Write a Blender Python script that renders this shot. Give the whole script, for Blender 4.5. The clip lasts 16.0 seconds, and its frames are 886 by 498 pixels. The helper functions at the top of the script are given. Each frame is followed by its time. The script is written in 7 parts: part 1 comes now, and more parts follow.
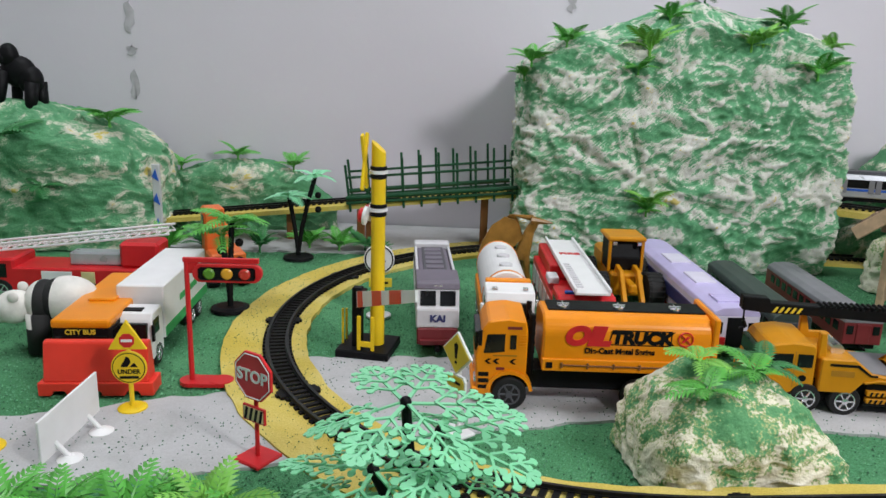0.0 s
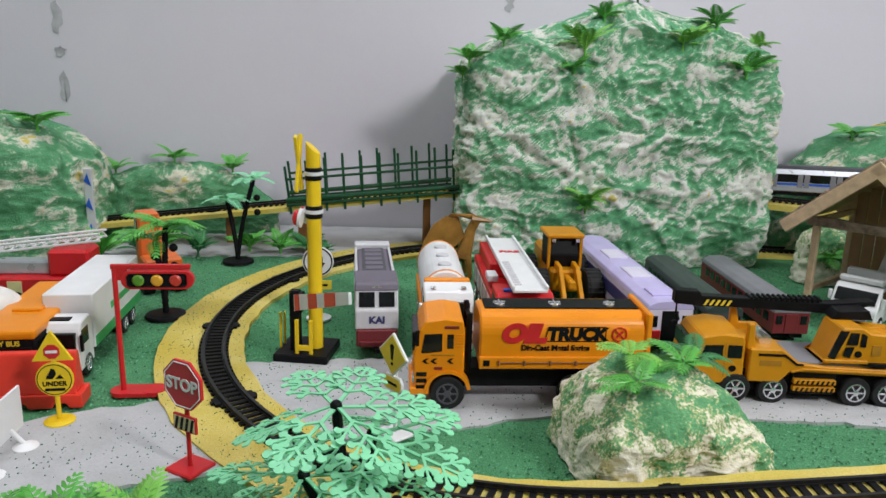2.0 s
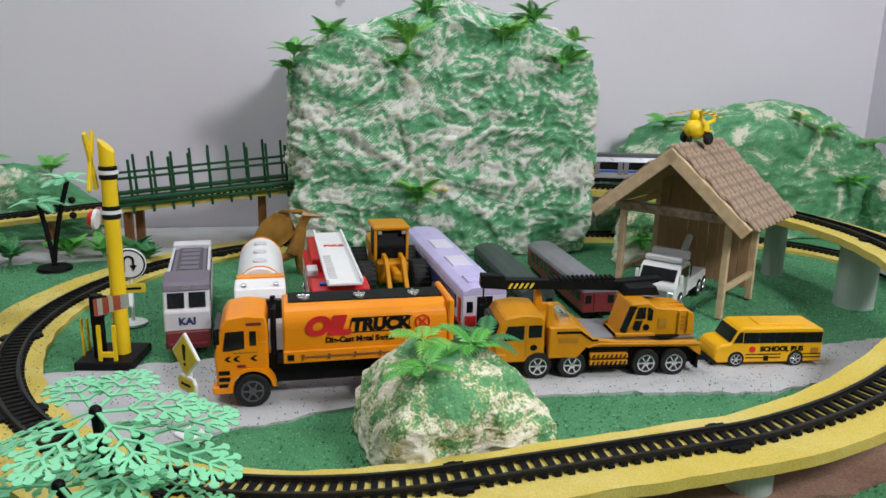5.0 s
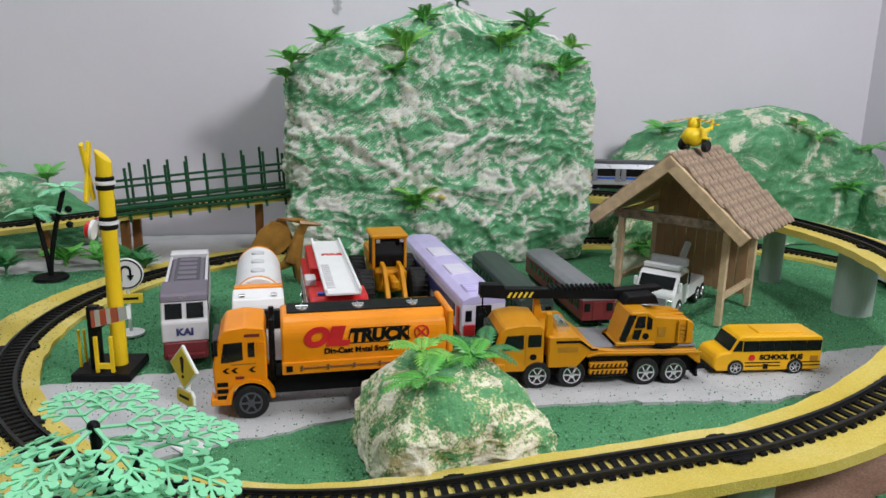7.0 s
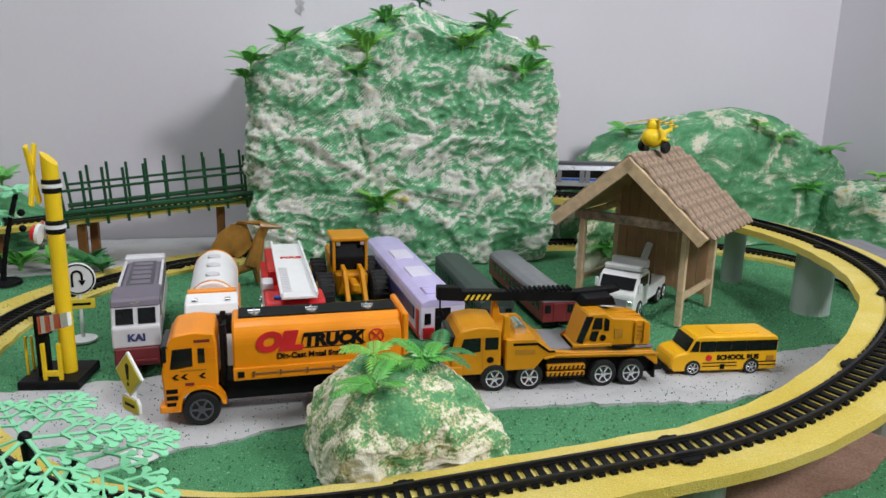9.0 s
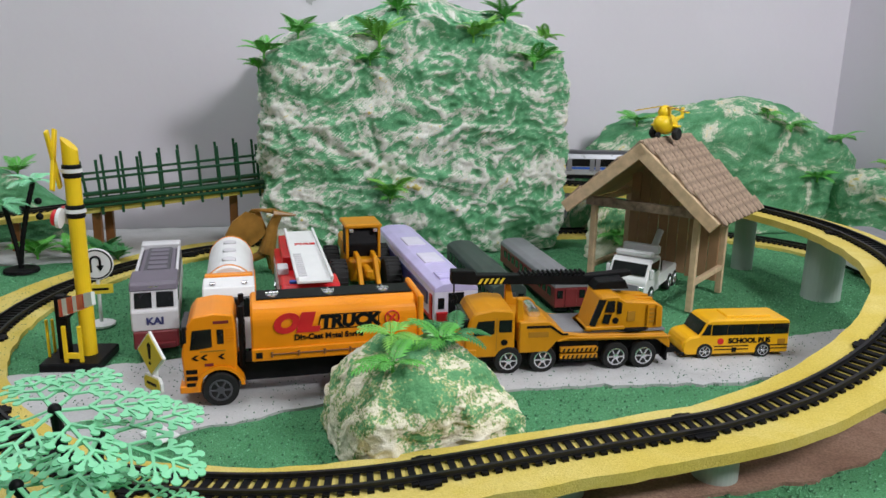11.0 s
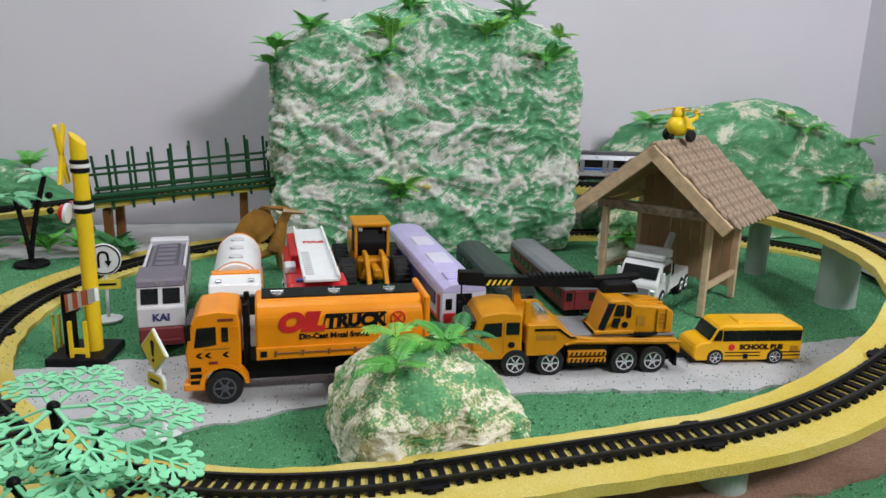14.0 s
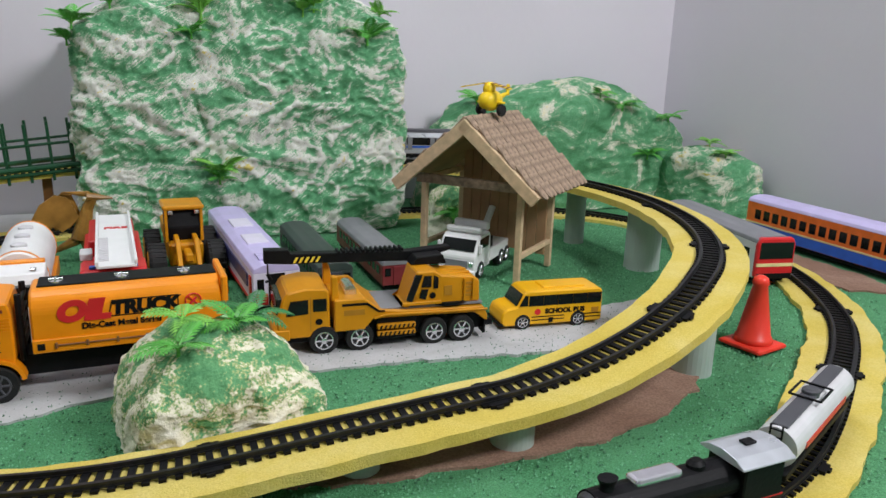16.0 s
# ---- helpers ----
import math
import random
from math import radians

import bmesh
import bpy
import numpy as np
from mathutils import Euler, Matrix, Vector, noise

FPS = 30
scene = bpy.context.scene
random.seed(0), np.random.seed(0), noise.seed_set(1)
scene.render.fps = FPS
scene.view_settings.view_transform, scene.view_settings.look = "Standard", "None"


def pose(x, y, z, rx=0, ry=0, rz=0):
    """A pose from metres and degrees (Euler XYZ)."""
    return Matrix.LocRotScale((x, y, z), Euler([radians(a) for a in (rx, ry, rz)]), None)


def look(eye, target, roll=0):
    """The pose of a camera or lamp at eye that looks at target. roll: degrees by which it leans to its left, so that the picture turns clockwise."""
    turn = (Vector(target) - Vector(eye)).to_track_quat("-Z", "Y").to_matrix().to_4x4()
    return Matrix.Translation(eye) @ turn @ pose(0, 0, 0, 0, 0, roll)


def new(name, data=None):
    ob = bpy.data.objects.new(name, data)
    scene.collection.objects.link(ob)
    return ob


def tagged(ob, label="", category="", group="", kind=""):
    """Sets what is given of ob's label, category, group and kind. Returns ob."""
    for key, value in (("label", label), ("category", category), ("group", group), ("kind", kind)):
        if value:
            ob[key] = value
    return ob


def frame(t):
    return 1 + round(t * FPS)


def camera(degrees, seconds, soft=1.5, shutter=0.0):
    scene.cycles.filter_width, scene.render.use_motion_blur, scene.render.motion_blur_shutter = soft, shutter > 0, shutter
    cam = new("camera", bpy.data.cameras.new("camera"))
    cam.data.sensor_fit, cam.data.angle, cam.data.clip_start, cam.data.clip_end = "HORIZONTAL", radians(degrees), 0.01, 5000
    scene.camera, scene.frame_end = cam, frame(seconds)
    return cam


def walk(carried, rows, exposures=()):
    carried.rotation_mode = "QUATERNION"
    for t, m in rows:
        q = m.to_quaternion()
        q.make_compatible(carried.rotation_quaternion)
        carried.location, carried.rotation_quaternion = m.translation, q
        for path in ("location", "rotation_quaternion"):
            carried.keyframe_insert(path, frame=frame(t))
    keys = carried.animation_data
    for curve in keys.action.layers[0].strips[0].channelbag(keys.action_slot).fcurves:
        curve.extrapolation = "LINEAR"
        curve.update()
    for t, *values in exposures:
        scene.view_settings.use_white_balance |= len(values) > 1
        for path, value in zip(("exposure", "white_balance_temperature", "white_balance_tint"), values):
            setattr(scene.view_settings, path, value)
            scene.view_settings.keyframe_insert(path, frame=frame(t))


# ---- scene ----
cam = camera(61.5, 16.0)
PATH = [
    (0, (-0.003, -0.047, 0.327), (-0.076, 1.893, -0.154), 1.8),
    (0.5, (0.011, -0.043, 0.326), (-0.014, 1.899, -0.154), 1.6),
    (1, (0.016, -0.042, 0.326), (0.032, 1.9, -0.156), 1.5),
    (1.5, (0.02, -0.042, 0.328), (0.073, 1.899, -0.153), 1.5),
    (2, (0.013, -0.045, 0.328), (0.069, 1.896, -0.151), 1.5),
    (2.5, (0.023, -0.046, 0.328), (0.091, 1.895, -0.147), 1.5),
    (3, (0.031, -0.046, 0.326), (0.146, 1.893, -0.15), 1.9),
    (3.5, (0.045, -0.049, 0.324), (0.22, 1.885, -0.154), 1.5),
    (4, (0.071, -0.054, 0.325), (0.356, 1.867, -0.156), 1.4),
    (4.5, (0.091, -0.059, 0.326), (0.453, 1.848, -0.157), 1.4),
    (7, (0.089, -0.055, 0.332), (0.468, 1.851, -0.138), 1.2),
    (7.5, (0.096, -0.049, 0.331), (0.482, 1.858, -0.131), 1.1),
    (8, (0.103, -0.045, 0.331), (0.507, 1.859, -0.126), 1.2),
    (8.5, (0.107, -0.048, 0.331), (0.534, 1.851, -0.13), 1.2),
    (8.7, (0.111, -0.05, 0.332), (0.55, 1.846, -0.13), 1.4),
    (10.8, (0.108, -0.062, 0.323), (0.551, 1.829, -0.153), 1.0),
    (11, (0.101, -0.062, 0.322), (0.525, 1.833, -0.156), 1.1),
    (11.5, (0.09, -0.061, 0.322), (0.458, 1.844, -0.167), 1.1),
    (12, (0.077, -0.057, 0.323), (0.386, 1.856, -0.169), 0.9),
    (12.5, (0.071, -0.058, 0.324), (0.346, 1.861, -0.169), 1.2),
    (13, (0.073, -0.057, 0.326), (0.327, 1.866, -0.161), 1.3),
    (13.5, (0.086, -0.054, 0.324), (0.363, 1.867, -0.158), 1.3),
    (14, (0.108, -0.055, 0.322), (0.498, 1.846, -0.16), 1.7),
    (14.5, (0.123, -0.059, 0.321), (0.592, 1.825, -0.159), 1.7),
    (15, (0.147, -0.058, 0.318), (0.7, 1.8, -0.173), 1.8),
    (15.5, (0.168, -0.064, 0.315), (0.828, 1.757, -0.183), 2.0),
    (16, (0.172, -0.07, 0.311), (0.901, 1.721, -0.197), 1.9),
]
walk(cam, [(t, look(eye, target, roll)) for t, eye, target, roll in PATH])

# ---- light ----
world = bpy.data.worlds.new("world")
scene.world = world
world.use_nodes = True
world.node_tree.nodes["Background"].inputs[0].default_value = (0.8, 0.85, 1.0, 1)
world.node_tree.nodes["Background"].inputs[1].default_value = 0.1


def area(name, eye, target, w, h, watts, color):
    d = bpy.data.lights.new(name, "AREA")
    d.shape, d.size, d.size_y, d.energy, d.color = "RECTANGLE", w, h, watts, color
    o = new(name, d)
    o.matrix_world = look(eye, target)
    return o


area("tube_light", (1.22, -0.6, 1.42), (0.3, 0.9, 0.1), 0.35, 0.35, 30, (0.97, 0.97, 1.0))
# added soft fill from overhead, no known fixture; evens out wall and mountain
area("overhead_fill", (-0.4, 0.75, 2.33), (-0.4, 0.8, 0), 1.1, 1.1, 26, (0.93, 0.96, 1.0))
scene.view_settings.exposure = -0.06


# ---- materials ----
def mat(name, color, rough=0.5, metal=0.0, vary=0.12, scale=60.0, bump=0.0, bscale=200.0, bdist=0.001, coat=0.0, spec=0.35):
    m = bpy.data.materials.new(name)
    m.use_nodes = True
    nt = m.node_tree
    b = nt.nodes["Principled BSDF"]
    b.inputs["Roughness"].default_value, b.inputs["Metallic"].default_value = rough, metal
    b.inputs["Coat Weight"].default_value = coat
    b.inputs["Specular IOR Level"].default_value = spec
    tc = nt.nodes.new("ShaderNodeTexCoord")
    n = nt.nodes.new("ShaderNodeTexNoise")
    n.inputs["Scale"].default_value, n.inputs["Detail"].default_value = scale, 6
    nt.links.new(tc.outputs["Object"], n.inputs["Vector"])
    r = nt.nodes.new("ShaderNodeValToRGB")
    lo, hi = 1 - vary, 1 + vary
    r.color_ramp.elements[0].position, r.color_ramp.elements[1].position = 0.3, 0.7
    r.color_ramp.elements[0].color = (*[c * lo for c in color], 1)
    r.color_ramp.elements[1].color = (*[min(1, c * hi) for c in color], 1)
    nt.links.new(n.outputs["Fac"], r.inputs["Fac"])
    nt.links.new(r.outputs["Color"], b.inputs["Base Color"])
    mr = nt.nodes.new("ShaderNodeMapRange")
    mr.inputs["To Min"].default_value, mr.inputs["To Max"].default_value = max(0.02, rough - 0.1), min(1, rough + 0.1)
    nt.links.new(n.outputs["Fac"], mr.inputs["Value"])
    nt.links.new(mr.outputs["Result"], b.inputs["Roughness"])
    if bump:
        n2 = nt.nodes.new("ShaderNodeTexNoise")
        n2.inputs["Scale"].default_value, n2.inputs["Detail"].default_value = bscale, 4
        nt.links.new(tc.outputs["Object"], n2.inputs["Vector"])
        bp = nt.nodes.new("ShaderNodeBump")
        bp.inputs["Strength"].default_value, bp.inputs["Distance"].default_value = bump, bdist
        nt.links.new(n2.outputs["Fac"], bp.inputs["Height"])
        nt.links.new(bp.outputs["Normal"], b.inputs["Normal"])
    return m


def blend_mat(name, stops, scale, detail=8, gmix=0.5, frac=0.6, rough=0.9, grain=900.0, grain_amp=0.25, distort=0.6, bump=0.6, bdist=0.002, bscale=700.0, squash=(1, 1, 1), seed=0.0, ridge=0.0, climb=0.0, climb_z=0.0):
    """Patches of several colours with grainy borders, for sand-strewn plaster."""
    m = bpy.data.materials.new(name)
    m.use_nodes = True
    nt = m.node_tree
    b = nt.nodes["Principled BSDF"]
    b.inputs["Roughness"].default_value = rough
    b.inputs["Specular IOR Level"].default_value = 0.25
    tc = nt.nodes.new("ShaderNodeTexCoord")
    mp = nt.nodes.new("ShaderNodeMapping")
    mp.inputs["Scale"].default_value, mp.inputs["Location"].default_value = squash, (seed, seed * 0.7, seed * 1.3)
    nt.links.new(tc.outputs["Object"], mp.inputs["Vector"])
    n = nt.nodes.new("ShaderNodeTexNoise")
    n.inputs["Scale"].default_value, n.inputs["Detail"].default_value, n.inputs["Distortion"].default_value = scale, detail, distort
    n.inputs["Roughness"].default_value = frac
    nt.links.new(mp.outputs["Vector"], n.inputs["Vector"])
    g = nt.nodes.new("ShaderNodeTexNoise")
    g.inputs["Scale"].default_value, g.inputs["Detail"].default_value = grain, 2
    nt.links.new(tc.outputs["Object"], g.inputs["Vector"])
    ma = nt.nodes.new("ShaderNodeMath")
    ma.operation = "MULTIPLY_ADD"
    ma.inputs[1].default_value = grain_amp
    nt.links.new(g.outputs["Fac"], ma.inputs[0])
    nt.links.new(n.outputs["Fac"], ma.inputs[2])
    sub = nt.nodes.new("ShaderNodeMath")
    sub.operation = "SUBTRACT"
    sub.inputs[1].default_value = grain_amp / 2
    nt.links.new(ma.outputs[0], sub.inputs[0])
    fac = sub.outputs[0]
    if ridge:
        # sand slid off the ridges and stayed in the hollows
        geo = nt.nodes.new("ShaderNodeNewGeometry")
        pk = nt.nodes.new("ShaderNodeMath")
        pk.operation = "MULTIPLY_ADD"
        pk.inputs[1].default_value = ridge
        nt.links.new(geo.outputs["Pointiness"], pk.inputs[0])
        nt.links.new(fac, pk.inputs[2])
        off = nt.nodes.new("ShaderNodeMath")
        off.operation = "SUBTRACT"
        off.inputs[1].default_value = ridge * 0.5
        nt.links.new(pk.outputs[0], off.inputs[0])
        fac = off.outputs[0]
    if climb:
        # strewn from above: bare plaster near the foot
        sep = nt.nodes.new("ShaderNodeSeparateXYZ")
        nt.links.new(tc.outputs["Object"], sep.inputs[0])
        up = nt.nodes.new("ShaderNodeMath")
        up.operation = "MULTIPLY_ADD"
        up.inputs[1].default_value = -climb
        nt.links.new(sep.outputs[2], up.inputs[0])
        nt.links.new(fac, up.inputs[2])
        base = nt.nodes.new("ShaderNodeMath")
        base.operation = "ADD"
        base.inputs[1].default_value = climb * climb_z
        nt.links.new(up.outputs[0], base.inputs[0])
        fac = base.outputs[0]
    r = nt.nodes.new("ShaderNodeValToRGB")
    els = r.color_ramp.elements
    els[0].position, els[0].color = stops[0][0], (*stops[0][1], 1)
    els[1].position, els[1].color = stops[-1][0], (*stops[-1][1], 1)
    for p, c in stops[1:-1]:
        e = els.new(p)
        e.color = (*c, 1)
    nt.links.new(fac, r.inputs["Fac"])
    mix = nt.nodes.new("ShaderNodeMix")
    mix.data_type, mix.blend_type = "RGBA", "MULTIPLY"
    mix.inputs[0].default_value = gmix
    gr = nt.nodes.new("ShaderNodeValToRGB")
    gr.color_ramp.elements[0].position, gr.color_ramp.elements[1].position = 0.32, 0.62
    gr.color_ramp.elements[0].color = (0.45, 0.45, 0.45, 1)
    nt.links.new(g.outputs["Fac"], gr.inputs["Fac"])
    nt.links.new(r.outputs["Color"], mix.inputs[6])
    nt.links.new(gr.outputs["Color"], mix.inputs[7])
    nt.links.new(mix.outputs[2], b.inputs["Base Color"])
    n2 = nt.nodes.new("ShaderNodeTexNoise")
    n2.inputs["Scale"].default_value, n2.inputs["Detail"].default_value = bscale, 3
    nt.links.new(tc.outputs["Object"], n2.inputs["Vector"])
    bp = nt.nodes.new("ShaderNodeBump")
    bp.inputs["Strength"].default_value, bp.inputs["Distance"].default_value = bump, bdist
    nt.links.new(n2.outputs["Fac"], bp.inputs["Height"])
    nt.links.new(bp.outputs["Normal"], b.inputs["Normal"])
    return m


GREEN, GREEN2, CREAM, WHITE, YEL = (0.085, 0.29, 0.13), (0.13, 0.39, 0.19), (0.68, 0.68, 0.56), (0.9, 0.9, 0.85), (0.66, 0.55, 0.1)
M_SAND = blend_mat("green_sand", [(0.2, (0.065, 0.25, 0.1)), (0.5, (0.105, 0.35, 0.16)), (0.8, (0.15, 0.42, 0.2))], 9, grain=650, grain_amp=0.5, bump=1.0, bdist=0.003, bscale=650)
M_ROAD = blend_mat("pale_road", [(0.2, (0.38, 0.38, 0.375)), (0.5, (0.48, 0.48, 0.485)), (0.8, (0.55, 0.55, 0.56))], 14, gmix=0.12, grain=500, grain_amp=0.12, bump=0.3, bdist=0.001)
M_YELLOW = blend_mat("yellow_sand_bed", [(0.15, (0.58, 0.42, 0.05)), (0.45, (0.65, 0.51, 0.11)), (0.8, (0.74, 0.63, 0.24))], 12, gmix=0.22, grain=600, grain_amp=0.2, bump=0.5, bdist=0.002)
M_BROWN = blend_mat("bare_brown_board", [(0.2, (0.2, 0.11, 0.075)), (0.5, (0.3, 0.18, 0.13)), (0.8, (0.4, 0.27, 0.2))], 10, grain=500, grain_amp=0.2, bump=0.3)
M_MOUNT = blend_mat("sand_strewn_plaster", [(0.28, (0.09, 0.3, 0.14)), (0.42, (0.14, 0.41, 0.2)), (0.485, (0.2, 0.5, 0.27)), (0.515, (0.42, 0.62, 0.42)), (0.54, (0.76, 0.77, 0.66)), (0.6, (0.87, 0.87, 0.81)), (0.665, (0.88, 0.87, 0.8)), (0.685, (0.74, 0.62, 0.16)), (0.8, (0.7, 0.6, 0.22))], 14, detail=12, frac=0.7, gmix=0.3, grain=560, grain_amp=0.16, distort=0.9, bump=0.8, bdist=0.003, bscale=480, squash=(1, 1, 1.7), ridge=1.1)
M_MOUNT2 = blend_mat("sand_strewn_plaster_hill", [(0.3, (0.07, 0.24, 0.1)), (0.44, (0.11, 0.34, 0.16)), (0.525, (0.17, 0.42, 0.22)), (0.555, (0.4, 0.54, 0.36)), (0.59, (0.74, 0.74, 0.6)), (0.64, (0.8, 0.78, 0.66)), (0.66, (0.72, 0.6, 0.14)), (0.8, (0.6, 0.55, 0.2))], 12, detail=12, frac=0.72, gmix=0.35, grain=480, grain_amp=0.15, distort=0.8, bump=0.8, bdist=0.003, bscale=420, squash=(1, 1, 1.4), seed=3.1, ridge=0.8)
M_ROCK = blend_mat("cream_plaster_rock", [(0.26, (0.08, 0.26, 0.11)), (0.44, (0.15, 0.38, 0.17)), (0.49, (0.46, 0.5, 0.22)), (0.52, (0.78, 0.74, 0.57)), (0.62, (0.84, 0.8, 0.65)), (0.75, (0.87, 0.83, 0.7))], 24, detail=10, frac=0.68, gmix=0.12, grain=420, grain_amp=0.34, distort=0.7, bump=0.5, bdist=0.002, bscale=500, seed=1.7, ridge=0.9, climb=2.2, climb_z=0.042)
M_WALL = mat("grey_wall_paint", (0.69, 0.645, 0.71), 0.75, vary=0.035, scale=2.2, bump=0.15, bscale=60, bdist=0.002)
M_STAIN = mat("grey_wall_stain", (0.46, 0.44, 0.47), 0.8, vary=0.2, scale=40)
M_BLACK = mat("black_plastic", (0.006, 0.006, 0.007), 0.5, spec=0.14, vary=0.3, scale=80, bump=0.2, bscale=300)
M_RAIL = mat("rail_black", (0.009, 0.009, 0.01), 0.4, vary=0.3, scale=100)
M_TYRE = mat("tyre_rubber", (0.011, 0.011, 0.011), 0.7, vary=0.3, scale=200, bump=0.3, bscale=400)
M_CHROME = mat("chrome", (0.75, 0.75, 0.78), 0.2, 0.9, vary=0.1)
M_ORANGE = mat("orange_paint", (0.84, 0.27, 0.004), 0.34, vary=0.07, scale=30, coat=0.1)
M_CRANE = mat("ochre_paint", (0.6, 0.25, 0.004), 0.42, vary=0.1, scale=30, coat=0.05)
M_BUSY = mat("bus_yellow_paint", (0.82, 0.42, 0.008), 0.36, vary=0.06, scale=30, coat=0.1)
M_GLASS = mat("dark_window", (0.009, 0.01, 0.011), 0.12, vary=0.3, scale=30)
M_WHITEP = mat("white_plastic", (0.8, 0.8, 0.8), 0.4, vary=0.05, scale=30)
M_RED = mat("red_plastic", (0.62, 0.02, 0.025), 0.35, vary=0.12, scale=30)
M_REDO = mat("bright_red_plastic", (0.8, 0.05, 0.03), 0.35, vary=0.08, scale=30)
M_MAROON = mat("maroon_paint", (0.2, 0.025, 0.03), 0.4, vary=0.15, scale=40)
M_GREY = mat("grey_plastic", (0.22, 0.22, 0.24), 0.45, vary=0.12, scale=40)
M_DGREY = mat("dark_grey_plastic", (0.07, 0.07, 0.08), 0.45, vary=0.15, scale=40)
M_LAV = mat("lavender_plastic", (0.56, 0.5, 0.78), 0.4, vary=0.07, scale=40)
M_LAVW = mat("pale_lilac_plastic", (0.72, 0.68, 0.82), 0.4, vary=0.06, scale=40)
M_NAVY = mat("navy_stripe", (0.04, 0.045, 0.15), 0.4)
M_YELP = mat("yellow_plastic", (0.88, 0.6, 0.015), 0.4, vary=0.08, scale=30)
M_SIGNY = mat("sign_yellow", (0.82, 0.62, 0.05), 0.45, vary=0.06)
M_FENCE = mat("dark_green_plastic", (0.012, 0.07, 0.03), 0.4, vary=0.2, scale=60)
M_PINE = mat("bare_pine_wood", (0.62, 0.45, 0.28), 0.7, vary=0.16, scale=90, bump=0.3, bscale=150)
M_PLY = mat("brown_card_board", (0.4, 0.23, 0.12), 0.75, vary=0.16, scale=25, bump=0.2, bscale=100)
M_THATCH = mat("grey_brown_bark_shingle", (0.32, 0.23, 0.165), 0.85, vary=0.45, scale=120, bump=0.8, bscale=300, bdist=0.002)
M_LEAF = mat("green_plastic_leaf", (0.1, 0.4, 0.06), 0.38, vary=0.3, scale=25)
M_LEAFY = mat("yellow_green_plastic_leaf", (0.2, 0.5, 0.08), 0.38, vary=0.25, scale=25)
M_LEAFD = mat("dark_green_plastic_leaf", (0.04, 0.2, 0.06), 0.4, vary=0.3, scale=25)
M_MINT = mat("mint_plastic_leaf", (0.27, 0.74, 0.42), 0.4, vary=0.1, scale=20)
M_MINT.node_tree.nodes["Principled BSDF"].inputs["Transmission Weight"].default_value = 0.15
M_MINT.node_tree.nodes["Principled BSDF"].inputs["Subsurface Weight"].default_value = 0.2
M_MINT.node_tree.nodes["Principled BSDF"].inputs["Subsurface Radius"].default_value = (0.003, 0.006, 0.004)
M_PVC = mat("pale_pvc_pipe", (0.4, 0.47, 0.43), 0.45, vary=0.08, scale=20)
M_SILVER = mat("silver_paint", (0.5, 0.52, 0.56), 0.3, 0.4, vary=0.08)
M_BLUE = mat("blue_paint", (0.03, 0.12, 0.55), 0.4)
M_GREENP = mat("green_lettering", (0.05, 0.4, 0.12), 0.5)
M_CREAMP = mat("cream_paint", (0.7, 0.6, 0.3), 0.4)
M_BRONZE = mat("bronze_brown_plastic", (0.3, 0.15, 0.03), 0.35, vary=0.4, scale=40)
M_COOPER = mat("orange_red_paint", (0.75, 0.16, 0.03), 0.4)


# ---- mesh tools ----
def part(name, bm, material, parent=None, label="", smooth=False):
    me = bpy.data.meshes.new(name)
    bm.normal_update()
    bm.to_mesh(me)
    bm.free()
    me.materials.append(material)
    if smooth:
        for p in me.polygons:
            p.use_smooth = True
    o = new(name, me)
    if parent:
        o.parent = parent
    if label:
        o["label"] = label
    return o


def thing(name, label, category, m=None, group="", kind=""):
    o = tagged(new(name), label, category, group, kind)
    o.empty_display_size = 0.02
    if m is not None:
        o.matrix_basis = m
    return o


def box(bm, x0, x1, y0, y1, z0, z1, bev=0.0, seg=1):
    r = bmesh.ops.create_cube(bm, size=1, matrix=Matrix.Translation(((x0 + x1) / 2, (y0 + y1) / 2, (z0 + z1) / 2)) @ Matrix.Diagonal((x1 - x0, y1 - y0, z1 - z0, 1)))
    if bev:
        vs = set(r["verts"])
        es = [e for e in bm.edges if e.verts[0] in vs and e.verts[1] in vs]
        bmesh.ops.bevel(bm, geom=es, offset=bev, segments=seg, affect="EDGES", profile=0.5)
    return bm


def rod(bm, a, b, r, r2=None, n=10):
    a, b = Vector(a), Vector(b)
    d = b - a
    q = d.to_track_quat("Z", "Y").to_matrix().to_4x4()
    bmesh.ops.create_cone(bm, cap_ends=True, segments=n, radius1=r, radius2=r if r2 is None else r2, depth=d.length, matrix=Matrix.Translation((a + b) / 2) @ q)
    return bm


def prism(bm, pts, a, b, axis="y", bev=0.0):
    """A flat outline pushed from a to b along an axis; points are the other two coordinates in order."""
    def v3(p, h):
        return (p[0], h, p[1]) if axis == "y" else ((h, p[0], p[1]) if axis == "x" else (p[0], p[1], h))
    lo = [bm.verts.new(v3(p, a)) for p in pts]
    hi = [bm.verts.new(v3(p, b)) for p in pts]
    n = len(pts)
    fs = [bm.faces.new(lo), bm.faces.new(hi[::-1])] + [bm.faces.new((lo[i], hi[i], hi[(i + 1) % n], lo[(i + 1) % n])) for i in range(n)]
    bmesh.ops.recalc_face_normals(bm, faces=fs)
    if bev:
        es = list({e for f in fs for e in f.edges})
        bmesh.ops.bevel(bm, geom=es, offset=bev, segments=1, affect="EDGES")
    return bm


